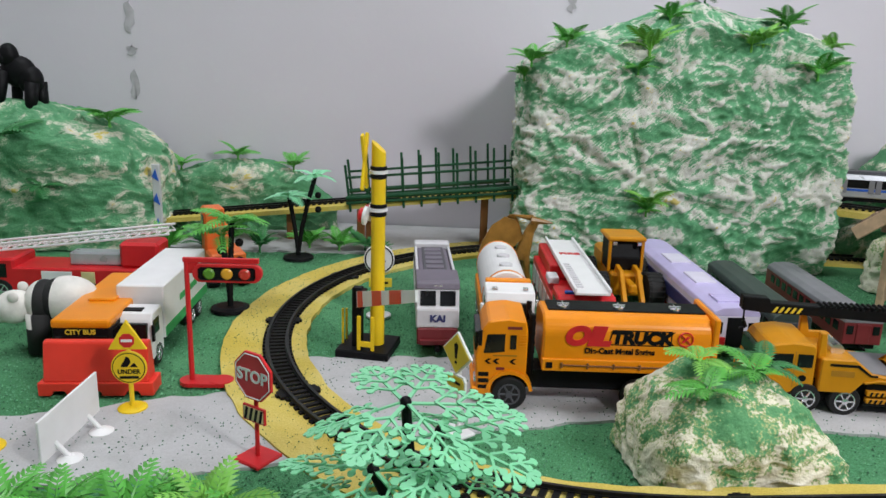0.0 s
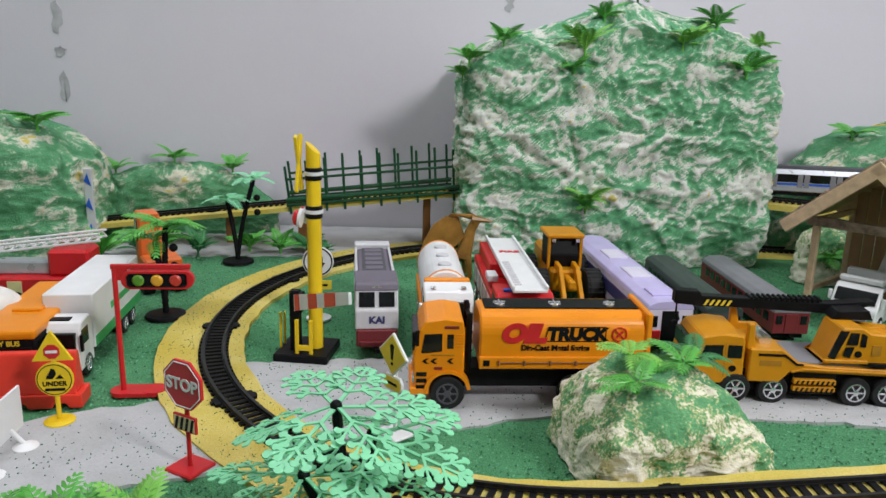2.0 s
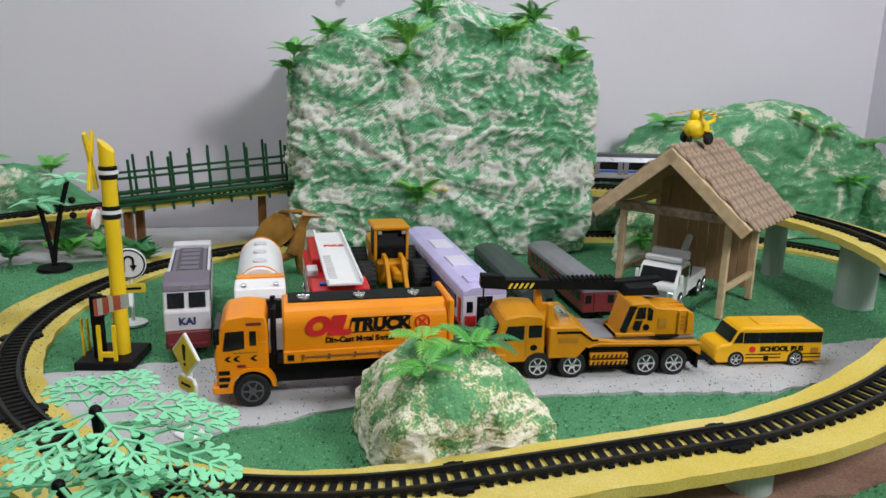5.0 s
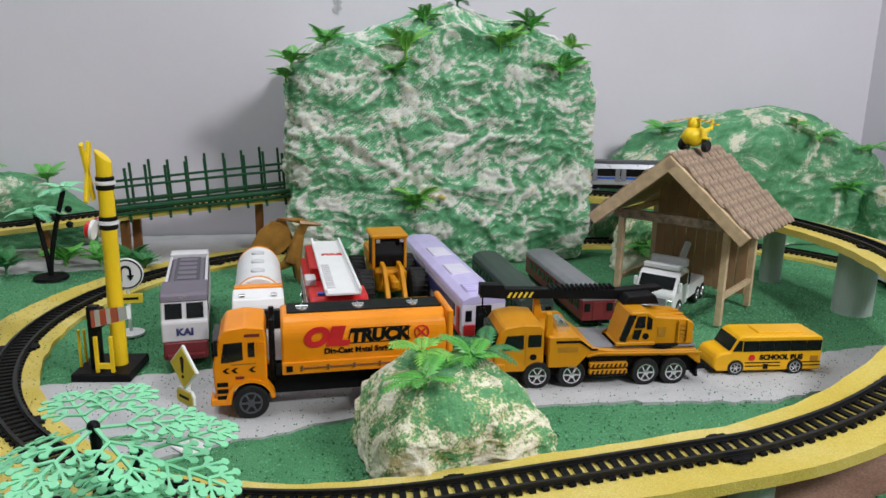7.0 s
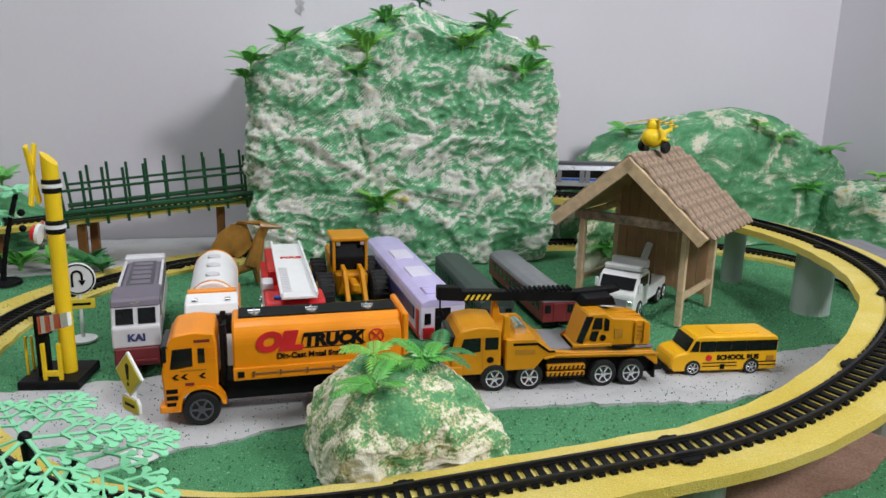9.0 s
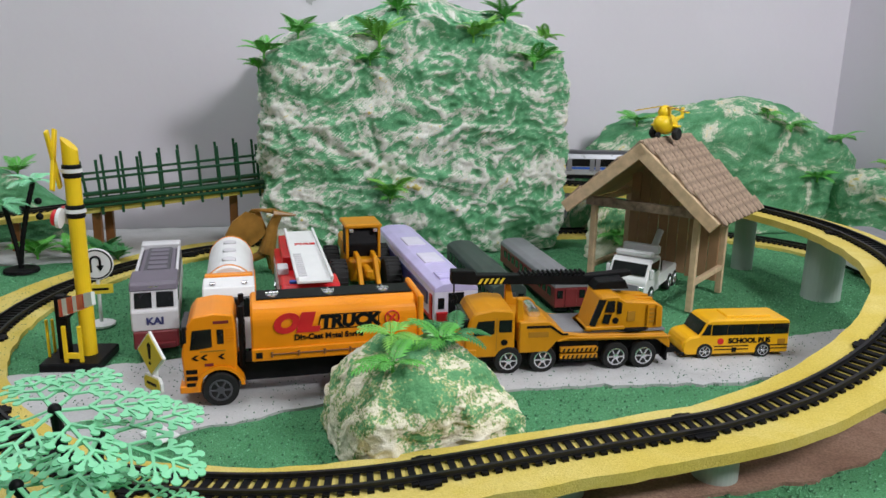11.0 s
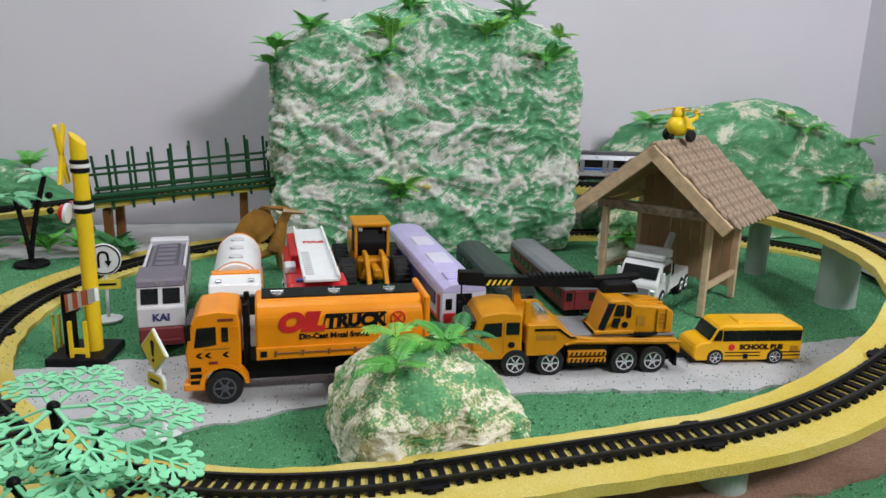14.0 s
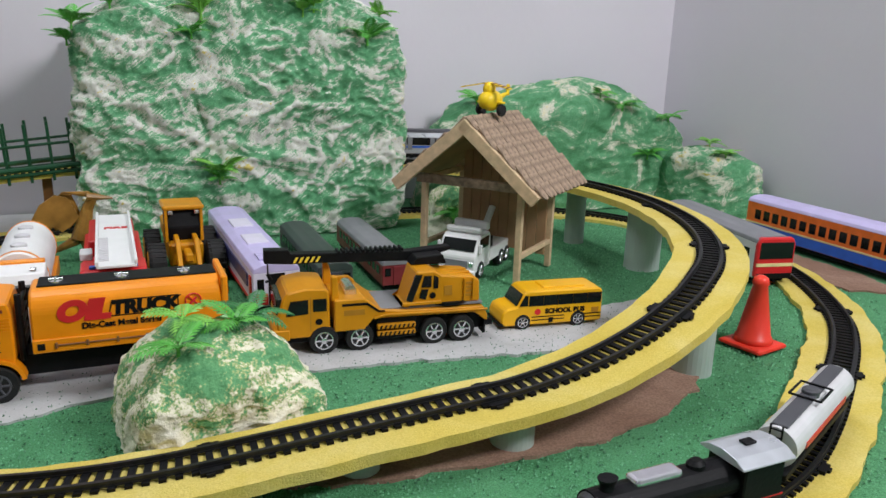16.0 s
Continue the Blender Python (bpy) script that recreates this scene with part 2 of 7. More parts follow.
def lathe(bm, prof, m, n=20):
    rings = []
    for r, h in prof:
        rings.append([bm.verts.new(m @ Vector((r * math.cos(2 * math.pi * k / n), r * math.sin(2 * math.pi * k / n), h))) for k in range(n)])
    fs = []
    for a, b in zip(rings, rings[1:]):
        for k in range(n):
            fs.append(bm.faces.new((a[k], a[(k + 1) % n], b[(k + 1) % n], b[k])))
    fs.append(bm.faces.new(rings[0][::-1]))
    fs.append(bm.faces.new(rings[-1]))
    bmesh.ops.recalc_face_normals(bm, faces=fs)
    return bm


def B():
    return bmesh.new()


def words(name, text, size, material, parent, m, bold=0.0, shear=0.0, extrude=0.0003):
    """Lettering as a thin mesh, centred at m, reading along its x axis."""
    c = bpy.data.curves.new(name, "FONT")
    c.body, c.size, c.align_x, c.align_y, c.extrude, c.offset, c.shear = text, size, "CENTER", "CENTER", extrude, bold, shear
    tmp = bpy.data.objects.new(name, c)
    scene.collection.objects.link(tmp)
    dg = bpy.context.evaluated_depsgraph_get()
    me = bpy.data.meshes.new_from_object(tmp.evaluated_get(dg))
    bpy.data.objects.remove(tmp)
    me.materials.clear()
    me.materials.append(material)
    o = new(name, me)
    o.parent = parent
    o.matrix_basis = m
    return o


# ---- room ----
bm = B()
box(bm, -2.6, 1.37, 1.46, 1.56, -0.02, 2.4)
tagged(part("wall_north", bm, M_WALL), "plain grey painted wall with damp stains", "wall", kind="structure")
bm = B()
box(bm, 1.37, 1.47, -2.4, 1.56, -0.02, 2.4)
tagged(part("wall_east", bm, M_WALL), "plain grey painted side wall", "wall", kind="structure")
bm = B()
box(bm, -2.7, -2.6, -2.4, 1.56, -0.02, 2.4)
tagged(part("wall_west", bm, M_WALL), "plain grey painted side wall", "wall", kind="structure")
bm = B()
box(bm, -2.7, 1.47, -2.5, -2.4, -0.02, 2.4)
tagged(part("wall_south", bm, M_WALL), "plain grey painted back wall", "wall", kind="structure")
bm = B()
box(bm, -2.7, 1.47, -2.5, 1.56, 2.4, 2.5)
tagged(part("ceiling", bm, M_WHITEP), "plain white ceiling", "ceiling", kind="structure")


def stain(pts, label):
    bm = B()
    prism(bm, pts, 1.4585, 1.4605)
    tagged(part("wall_stain", bm, M_STAIN), label, "stain", kind="structure")


def blotch(cx, cz, w, h, seed):
    rnd = random.Random(seed)
    n = 14
    return [(cx + w * math.cos(2 * math.pi * k / n) * rnd.uniform(0.6, 1.1) + 0.004 * math.sin(k * 2.0), cz + h * math.sin(2 * math.pi * k / n) * rnd.uniform(0.8, 1.1)) for k in range(n)]


for k, (cx, cz, w, h) in enumerate([(-0.694, 0.40, 0.007, 0.032), (-0.693, 0.335, 0.007, 0.011), (-0.691, 0.268, 0.006, 0.034), (-0.694, 0.47, 0.007, 0.02), (0.172, 0.447, 0.006, 0.017), (0.17, 0.49, 0.007, 0.02)]):
    stain(blotch(cx, cz, w * 1.5, h, k), "grey damp stain running down the wall")

# ground: one sheet with a fine uneven surface
bm = B()
nx, ny = 130, 120
X0, X1, Y0, Y1 = -2.6, 1.37, -2.4, 1.46


vs = []
for j in range(ny + 1):
    for i in range(nx + 1):
        x, y = X0 + (X1 - X0) * i / nx, Y0 + (Y1 - Y0) * j / ny
        vs.append(bm.verts.new((x, y, -0.002 + 0.0018 * noise.noise((x * 9, y * 9, 0)))))
for j in range(ny):
    for i in range(nx):
        a = j * (nx + 1) + i
        bm.faces.new((vs[a], vs[a + 1], vs[a + nx + 2], vs[a + nx + 1]))
tagged(part("ground", bm, M_SAND, smooth=True), "layout board strewn with coarse green sand", "ground", kind="structure")


def ribbon(bm, line, widths, z0, z1, rag=0.0, seed=0):
    """A slab that follows a line; rag roughens its edges."""
    rnd = random.Random(seed)
    rows = []
    n = len(line)
    for k, p in enumerate(line):
        p = Vector(p)
        d = Vector(line[min(k + 1, n - 1)]) - Vector(line[max(k - 1, 0)])
        s = Vector((d.y, -d.x, 0)).normalized()
        w0, w1 = widths if not callable(widths) else widths(k / (n - 1))
        a = p + s * (w0 + rag * (1.6 * noise.noise((p.x * 34, p.y * 34, seed)) + rnd.uniform(-0.25, 0.25)))
        b = p - s * (w1 + rag * (1.6 * noise.noise((p.x * 34, p.y * 34, seed + 7.3)) + rnd.uniform(-0.25, 0.25)))
        h1 = z1 if not callable(z1) else z1(k / (n - 1))
        h0 = z0 if not callable(z0) else z0(k / (n - 1))
        rows.append([bm.verts.new((a.x, a.y, p.z + h0)), bm.verts.new((a.x, a.y, p.z + h1)), bm.verts.new((b.x, b.y, p.z + h1)), bm.verts.new((b.x, b.y, p.z + h0))])
    for r, q in zip(rows, rows[1:]):
        for c in range(4):
            bm.faces.new((r[c], r[(c + 1) % 4], q[(c + 1) % 4], q[c]))
    bm.faces.new(rows[0])
    bm.faces.new(rows[-1][::-1])
    bmesh.ops.recalc_face_normals(bm, faces=bm.faces)
    return bm


def patch(name, pts, z, material, label, cat, seed=1, rag=0.004, step=0.012):
    """A thin sheet with a ragged outline."""
    rnd = random.Random(seed)
    out = []
    n = len(pts)
    for k in range(n):
        a, b = Vector((*pts[k], 0)), Vector((*pts[(k + 1) % n], 0))
        m = max(1, int((b - a).length / step))
        for t in range(m):
            p = a.lerp(b, t / m)
            out.append((p.x + rnd.uniform(-rag, rag), p.y + rnd.uniform(-rag, rag)))
    bm = B()
    prism(bm, out, -0.004, z, axis="z")
    bmesh.ops.triangulate(bm, faces=[f for f in bm.faces if len(f.verts) > 4])
    return tagged(part(name, bm, material), label, cat, kind="structure")


# pale roads and the bare strip under the ramp
patch("road", [(-0.18, 0.735), (-0.02, 0.755), (0.2, 0.735), (0.4, 0.705), (0.545, 0.69), (0.72, 0.705), (0.84, 0.72), (0.87, 0.66), (0.74, 0.62), (0.566, 0.585), (0.45, 0.605), (0.334, 0.613), (0.2, 0.62), (0.1, 0.605), (0.01, 0.575), (-0.05, 0.56), (-0.16, 0.62)], 0.0012, M_ROAD, "pale grey road strewn with green grains", "road", 3)
patch("road", [(-0.62, 0.57), (-0.42, 0.558), (-0.358, 0.583), (-0.29, 0.62), (-0.23, 0.635), (-0.15, 0.6), (-0.1, 0.54), (-0.15, 0.51), (-0.197, 0.486), (-0.26, 0.47), (-0.32, 0.455), (-0.62, 0.42)], 0.0014, M_ROAD, "pale grey road before the level crossing", "road", 5)
patch("pavement", [(-0.8, 1.455), (-0.8, 1.22), (-0.5, 1.2), (-0.2, 1.215), (0.05, 1.3), (0.05, 1.455)], 0.001, M_ROAD, "pale bare strip along the wall", "pavement", 6)
patch("bare_strip", [(1.08, 0.9), (1.18, 0.93), (1.19, 0.7), (1.17, 0.62), (1.1, 0.66)], 0.001, M_BROWN, "bare brown board beside the lower track", "ground", 8)
patch("bare_strip", [(0.2, 0.44), (0.3, 0.405), (0.462, 0.398), (0.53, 0.405), (0.6, 0.425), (0.66, 0.458), (0.72, 0.52), (0.74, 0.56), (0.66, 0.52), (0.56, 0.475), (0.44, 0.455), (0.3, 0.47)], 0.0012, M_BROWN, "bare brown board under the raised track", "ground", 7)

# ---- the track ----
R, LC, RC, YC = 0.437, 0.2, 0.44, 0.868


def arc(cx, cy, r, a0, a1, n):
    return [(cx + r * math.cos(math.radians(a0 + (a1 - a0) * k / n)), cy + r * math.sin(math.radians(a0 + (a1 - a0) * k / n))) for k in range(n + 1)]


RISE = [(0, 0.042), (12, 0.056), (27, 0.077), (38, 0.091), (60, 0.097), (90, 0.103), (120, 0.106), (180, 0.108)]


def height(x, y):
    """Bed height along the climbing loop, by place."""
    if x < RC and y < YC:
        return 0.004 + 0.038 * max(0.0, min(1.0, (x + 0.06) / 0.5))
    a = math.degrees(math.atan2(y - YC, x - RC)) + 90
    for (p, h), (q, g) in zip(RISE, RISE[1:]):
        if a <= q:
            return h + (g - h) * max(0.0, (a - p)) / (q - p)
    return RISE[-1][1]


low = [(x, y, 0.0035) for x, y in arc(LC, YC, R, 112, 235, 70)]
climb = [(x, y, height(x, y)) for x, y in arc(LC, YC, R, 235, 270, 20)[:-1] + [(0.2 + 0.24 * k / 16, YC - R) for k in range(16)] + arc(RC, YC, R, 270, 450, 110)]
back = [(0.44 - 0.03 * k, YC + R, 0.108) for k in range(0, 13)]
back += [(0.05 - 0.03 * k, YC + R, 0.107 - 0.0034 * k) for k in range(0, 24)]
main_line = low[:-1] + climb[:-1] + back


def glide(pts, n):
    """A smooth line through a few places."""
    out = []
    q = [pts[0]] + list(pts) + [pts[-1]]
    for p0, p1, p2, p3 in zip(q, q[1:], q[2:], q[3:]):
        for k in range(n):
            t = k / n
            out.append(tuple(0.5 * (2 * b + (c - a) * t + (2 * a - 5 * b + 4 * c - d) * t * t + (3 * b - a - 3 * c + d) * t ** 3) for a, b, c, d in zip(p0, p1, p2, p3)))
    return out + [tuple(pts[-1])]


lower_line = [(x, y, 0.004) for x, y in arc(LC, YC, R, 112, 90, 12)[:-1] + glide([(0.2, 1.305), (0.45, 1.305), (0.7, 1.3), (0.87, 1.27), (1.0, 1.19), (1.07, 1.07), (1.1, 0.93), (1.09, 0.79), (1.04, 0.67), (0.97, 0.565), (0.9, 0.495), (0.81, 0.425), (0.71, 0.355), (0.62, 0.305), (0.53, 0.279), (0.43, 0.27), (0.3, 0.268), (0.1, 0.268)], 14)]


def resample(line, step):
    out, acc = [Vector(line[0])], 0.0
    for a, b in zip(line, line[1:]):
        a, b = Vector(a), Vector(b)
        d = (b - a).length
        while acc + d >= step:
            a = a.lerp(b, (step - acc) / d)
            d = (b - a).length
            out.append(a.copy())
            acc = 0.0
        acc += d
    return out


def lay_track(name, line, label):
    t = thing(name, label, "railway track", kind="structure")
    pts = resample(line, 0.01)
    for off in (-0.0112, 0.0112):
        bm = B()
        for sx, w, h0, h1 in ((off, 0.0015, 0.003, 0.0066),):
            off_line = []
            for k, p in enumerate(pts):
                d = (pts[min(k + 1, len(pts) - 1)] - pts[max(k - 1, 0)])
                s = Vector((d.y, -d.x, 0)).normalized()
                off_line.append(p + s * sx)
            ribbon(bm, off_line, (w, w), h0, h1)
            ribbon(bm, off_line, (0.0024, 0.0024), 0.0025, 0.0036)
        part("rail", bm, M_RAIL, t)
    sl = B()
    box(sl, -0.0026, 0.0026, -0.0165, 0.0165, 0.0002, 0.0026)
    sleeper = sl
    me = bpy.data.meshes.new("sleeper")
    sleeper.to_mesh(me)
    sleeper.free()
    me.materials.append(M_BLACK)
    sp = resample(line, 0.0105)
    for k in range(1, len(sp) - 1):
        d = sp[k + 1] - sp[k - 1]
        o = new("sleeper", me)
        o.parent = t
        o.matrix_basis = Matrix.Translation(sp[k]) @ d.to_track_quat("X", "Z").to_matrix().to_4x4()
    # joint plates where two track pieces meet
    for k in range(10, len(sp) - 2, 21):
        d = sp[k + 1] - sp[k - 1]
        bm = B()
        for s in (-1, 1):
            box(bm, -0.008, 0.008, s * 0.0175 - 0.003, s * 0.0175 + 0.003, 0.0004, 0.0034)
            box(bm, -0.004, 0.002, s * 0.0208 - 0.002, s * 0.0208 + 0.002, 0.0004, 0.0028)
        o = part("joint_plate", bm, M_BLACK, t)
        o.matrix_basis = Matrix.Translation(sp[k]) @ d.to_track_quat("X", "Z").to_matrix().to_4x4()
    return t


bm = B()
ribbon(bm, low, (0.062, 0.034), -0.006, 0.0, 0.0018, 1)
tagged(part("track_bed", bm, M_YELLOW), "flat track bed of yellow sand", "track bed", kind="structure")
bm = B()
ribbon(bm, climb, lambda u: (0.042, 0.03 + 0.012 * min(1.0, u / 0.42)), -0.010, 0.0, 0.0016, 2)
ribbon(bm, back, (0.04, 0.04), -0.008, 0.0, 0.0012, 3)
tagged(part("ramp_bed", bm, M_YELLOW), "raised yellow-sanded board carrying the track", "track bed", kind="structure")
bm = B()
ribbon(bm, lower_line, (0.04, 0.04), -0.006, 0.0, 0.003, 4)
tagged(part("track_bed", bm, M_YELLOW), "flat track bed of yellow sand", "track bed", kind="structure")
lay_track("train_track", main_line, "black plastic toy track climbing on yellow bed")
lay_track("train_track", lower_line, "black plastic toy track on the ground")


def pillar(x, y, top, r):
    bm = B()
    lathe(bm, [(r * 1.02, -0.003), (r, 0.002), (r, top - 0.002), (r * 0.97, top)], Matrix.Translation((x, y, 0)), 28)
    tagged(part("pillar", bm, M_PVC, smooth=False), "pale grey-green plastic pipe pillar under the raised track", "pillar", "pillars under the ramp")


for x, y, r in ((0.31, 0.425, 0.016), (0.441, 0.425, 0.0185), (0.689, 0.502, 0.021), (0.882, 0.852, 0.027), (0.862, 1.02, 0.017)):
    pillar(x, y, height(x, y) - 0.008, r)


# ---- mountains ----
def crumple(p, amp, s, seed, fall=0.55):
    q = Vector(p) * s + Vector((seed, seed * 1.7, seed * 0.3))
    w = Vector((noise.noise(q * 0.7), noise.noise(q * 0.7 + Vector((5, 1, 2))), noise.noise(q * 0.7 + Vector((1, 8, 4))))) * 0.8
    v = 0.0
    a = 1.0
    f = 1.0
    for o in range(5):
        v += a * (0.5 - abs(noise.noise((q + w) * f)) * 1.6)
        a *= fall
        f *= 2.1
    return amp * v


def mountain(name, cx, cy, hx, hy, top, material, label, seed, z0=0.0, e=4.5, nu=190, nv=80, amp=0.012, s=16.0, under=0.0, shoulder=0.72, squeeze=0.06, cap=14, round_=0.28, turn=0.0, fall=0.55, fine=0.35):
    """A rounded, crumpled block; top(x) gives its skyline."""
    bm = B()
    rows = []
    dense = []
    for i in range(2001):
        a = 2 * math.pi * i / 2000
        ca, sa = math.cos(a), math.sin(a)
        dense.append((math.copysign(abs(ca) ** (2 / e), ca), math.copysign(abs(sa) ** (2 / e), sa)))
    run = [0.0]
    for (p, q), (u, v) in zip(dense, dense[1:]):
        run.append(run[-1] + math.hypot((u - p) * hx, (v - q) * hy))
    ring, at = [], 0
    for i in range(nu):
        want = run[-1] * i / nu
        while run[at + 1] < want:
            at += 1
        k = (want - run[at]) / max(1e-9, run[at + 1] - run[at])
        ring.append((dense[at][0] + (dense[at + 1][0] - dense[at][0]) * k, dense[at][1] + (dense[at + 1][1] - dense[at][1]) * k))
    for j in range(nv + cap + 1):
        row = []
        for i in range(nu):
            ex, ey = ring[i]
            ca = math.copysign(abs(ex) ** (e - 1), ex) / hx
            sa = math.copysign(abs(ey) ** (e - 1), ey) / hy
            ll = math.hypot(ca, sa)
            ca, sa = ca / ll, sa / ll
            if j <= nv:
                v = j / nv
                ang = max(0.0, (v - shoulder) / (1 - shoulder))
                sh = 1 - squeeze * v - round_ * ang ** 2.6
                if under and v < 0.16:
                    sh -= under * (1 - v / 0.16) ** 1.5
                zz = v - 0.05 * ang ** 2
            else:
                k = (j - nv) / cap
                sh = (1 - squeeze - round_) * (1 - k)
                zz = 0.95 + 0.07 * math.sin(k * math.pi / 2)
            x = cx + hx * ex * sh
            y = cy + hy * ey * sh
            z = z0 + zz * top(x)
            n = Vector((ca, sa, 0.1 + max(0, v - 0.7 if j <= nv else 1.5))).normalized()
            d = crumple((x, y, z * 1.1), amp, s, seed, fall) + crumple((x, y, z), amp * fine, s * 3.2, seed + 9, fall) + 0.6 * amp * noise.noise((x * 6, y * 6, z * 7 + seed))
            p = Vector((x, y, z)) + n * d
            p.z = max(p.z, z0 - 0.002)
            if turn:
                ct, st = math.cos(math.radians(turn)), math.sin(math.radians(turn))
                p.x, p.y = cx + (p.x - cx) * ct - (p.y - cy) * st, cy + (p.x - cx) * st + (p.y - cy) * ct
            row.append(bm.verts.new(p))
        rows.append(row)
    for r, q in zip(rows, rows[1:]):
        for i in range(nu):
            bm.faces.new((r[i], r[(i + 1) % nu], q[(i + 1) % nu], q[i]))
    bm.faces.new(rows[-1])
    o = part(name, bm, material, smooth=True)
    return tagged(o, label, "mountain")


def skyline(pts):
    def f(x):
        if x <= pts[0][0]:
            return pts[0][1]
        for (a, h), (b, g) in zip(pts, pts[1:]):
            if x <= b:
                t = (x - a) / (b - a)
                return h + (g - h) * t
        return pts[-1][1]
    return f


mountain("mountain", 0.344, 1.315, 0.264, 0.13, skyline([(0.05, 0.315), (0.09, 0.355), (0.13, 0.378), (0.2, 0.388), (0.27, 0.4), (0.3, 0.41), (0.355, 0.428), (0.4, 0.415), (0.43, 0.404), (0.47, 0.41), (0.53, 0.395), (0.585, 0.372), (0.62, 0.335)]), M_MOUNT, "big crumpled plaster mountain strewn with green sand", 2.0, under=0.05, e=9, shoulder=0.88, round_=0.08, squeeze=0.005, s=15.0, amp=0.0125, nu=420, nv=150)
mountain("mountain", 1.02, 1.36, 0.335, 0.1, skyline([(0.69, 0.15), (0.78, 0.225), (0.86, 0.24), (1.08, 0.258), (1.17, 0.245), (1.3, 0.19), (1.37, 0.14), (1.5, 0.1)]), M_MOUNT2, "long low green hill of painted plaster", 7.0, e=3.2, squeeze=0.15, amp=0.01, s=11)
mountain("hill", 1.29, 1.2, 0.07, 0.16, skyline([(1.2, 0.13), (1.37, 0.13)]), M_MOUNT2, "low green plaster hill by the side wall", 31.0, e=2.4, nu=110, nv=40, amp=0.008, squeeze=0.2)
mountain("mountain", -0.86, 1.3, 0.3, 0.15, skyline([(-1.2, 0.19), (-0.9, 0.232), (-0.76, 0.226), (-0.66, 0.215), (-0.59, 0.18), (-0.56, 0.13)]), M_MOUNT2, "green plaster mountain beside the tunnel", 11.0, e=3.6, squeeze=0.1, amp=0.011)
mountain("mountain", -0.46, 1.415, 0.19, 0.04, skyline([(-0.64, 0.1), (-0.597, 0.112), (-0.484, 0.13), (-0.396, 0.125), (-0.35, 0.115), (-0.285, 0.07)]), M_MOUNT2, "low green plaster ridge along the wall", 17.0, e=3, nu=110, nv=40, amp=0.008)
mountain("rock", 0.22, 0.535, 0.075, 0.066, skyline([(0.13, 0.06), (0.16, 0.074), (0.19, 0.084), (0.22, 0.083), (0.25, 0.076), (0.28, 0.064), (0.31, 0.05)]), M_ROCK, "small crumpled cream rock with patches of green sand", 23.0, e=10, nu=260, nv=110, amp=0.0095, s=19, squeeze=0.08, shoulder=0.38, round_=0.36, under=0.0, turn=7, fall=0.42, fine=0.14)


# ---- vehicles ----
M_BROWNP = mat("brown_plastic", (0.22, 0.09, 0.03), 0.45)
# darkened ochre: shade of vents and door gaps put into the colour; plates too
M_DOCHRE = mat("shaded_ochre_trim", (0.42, 0.19, 0.015), 0.5)
M_COACHG = mat("dull_green_grey_roof", (0.05, 0.068, 0.062), 0.45, vary=0.15, scale=30)
M_PURPLE = mat("purple_grey_paint", (0.15, 0.13, 0.165), 0.42, vary=0.12, scale=40)
M_LIGHTG = mat("light_grey_paint", (0.62, 0.61, 0.63), 0.4, vary=0.06, scale=40)


def wheel(parent, x, y, r, w, rim=None, rim_mat=None, out=-1):
    """A tyre with its rim; out is the side (-1 or 1 along y) that the hub faces."""
    m = Matrix.Translation((x, y, r)) @ Matrix.Rotation(math.radians(90), 4, "X")
    bm = B()
    lathe(bm, [(r * 0.62, -w / 2), (r * 0.93, -w / 2), (r, -w * 0.32), (r, w * 0.32), (r * 0.93, w / 2), (r * 0.62, w / 2)], m, 26)
    t = part("wheel", bm, M_TYRE, parent, "black rubber tyre", smooth=False)
    bm = B()
    mm = Matrix.Translation((x, y + out * w * 0.5, r)) @ Matrix.Rotation(math.radians(90) * -out, 4, "X")
    lathe(bm, [(r * 0.64, -w * 0.1), (r * 0.64, 0.0006), (r * 0.55, 0.0008), (r * 0.5, -w * 0.12), (r * 0.24, -w * 0.14), (r * 0.2, 0.0012), (0.0005, 0.0014)], mm, 20)
    for k in range(6):
        a = k * math.pi / 3
        rod(bm, mm @ Vector((r * 0.2 * math.cos(a), r * 0.2 * math.sin(a), -w * 0.02)), mm @ Vector((r * 0.56 * math.cos(a), r * 0.56 * math.sin(a), -w * 0.02)), r * 0.07, n=5)
    part("rim", bm, rim_mat or M_CHROME, t, "", smooth=False)
    return t


def slab(parent, name, material, x0, x1, y0, y1, z0, z1, bev=0.0, label="", seg=1):
    return part(name, box(B(), x0, x1, y0, y1, z0, z1, bev, seg), material, parent, label)


def shape(parent, name, material, pts, a, b, axis="y", bev=0.0, label=""):
    return part(name, prism(B(), pts, a, b, axis, bev), material, parent, label)


def squash(t, f, only=(), skip=("wheel",)):
    """Lowers the named parts of a thing; wheels stay round."""
    for o in t.children:
        k = o.name.split(".")[0]
        if k not in skip and (not only or k in only):
            o.matrix_basis = Matrix.Diagonal((1, 1, f, 1)) @ o.matrix_basis


CAB = ("cab", "windscreen", "window", "grille", "chevron", "step", "door_trim", "mirror", "headlight", "door_line", "badge", "number_bar")


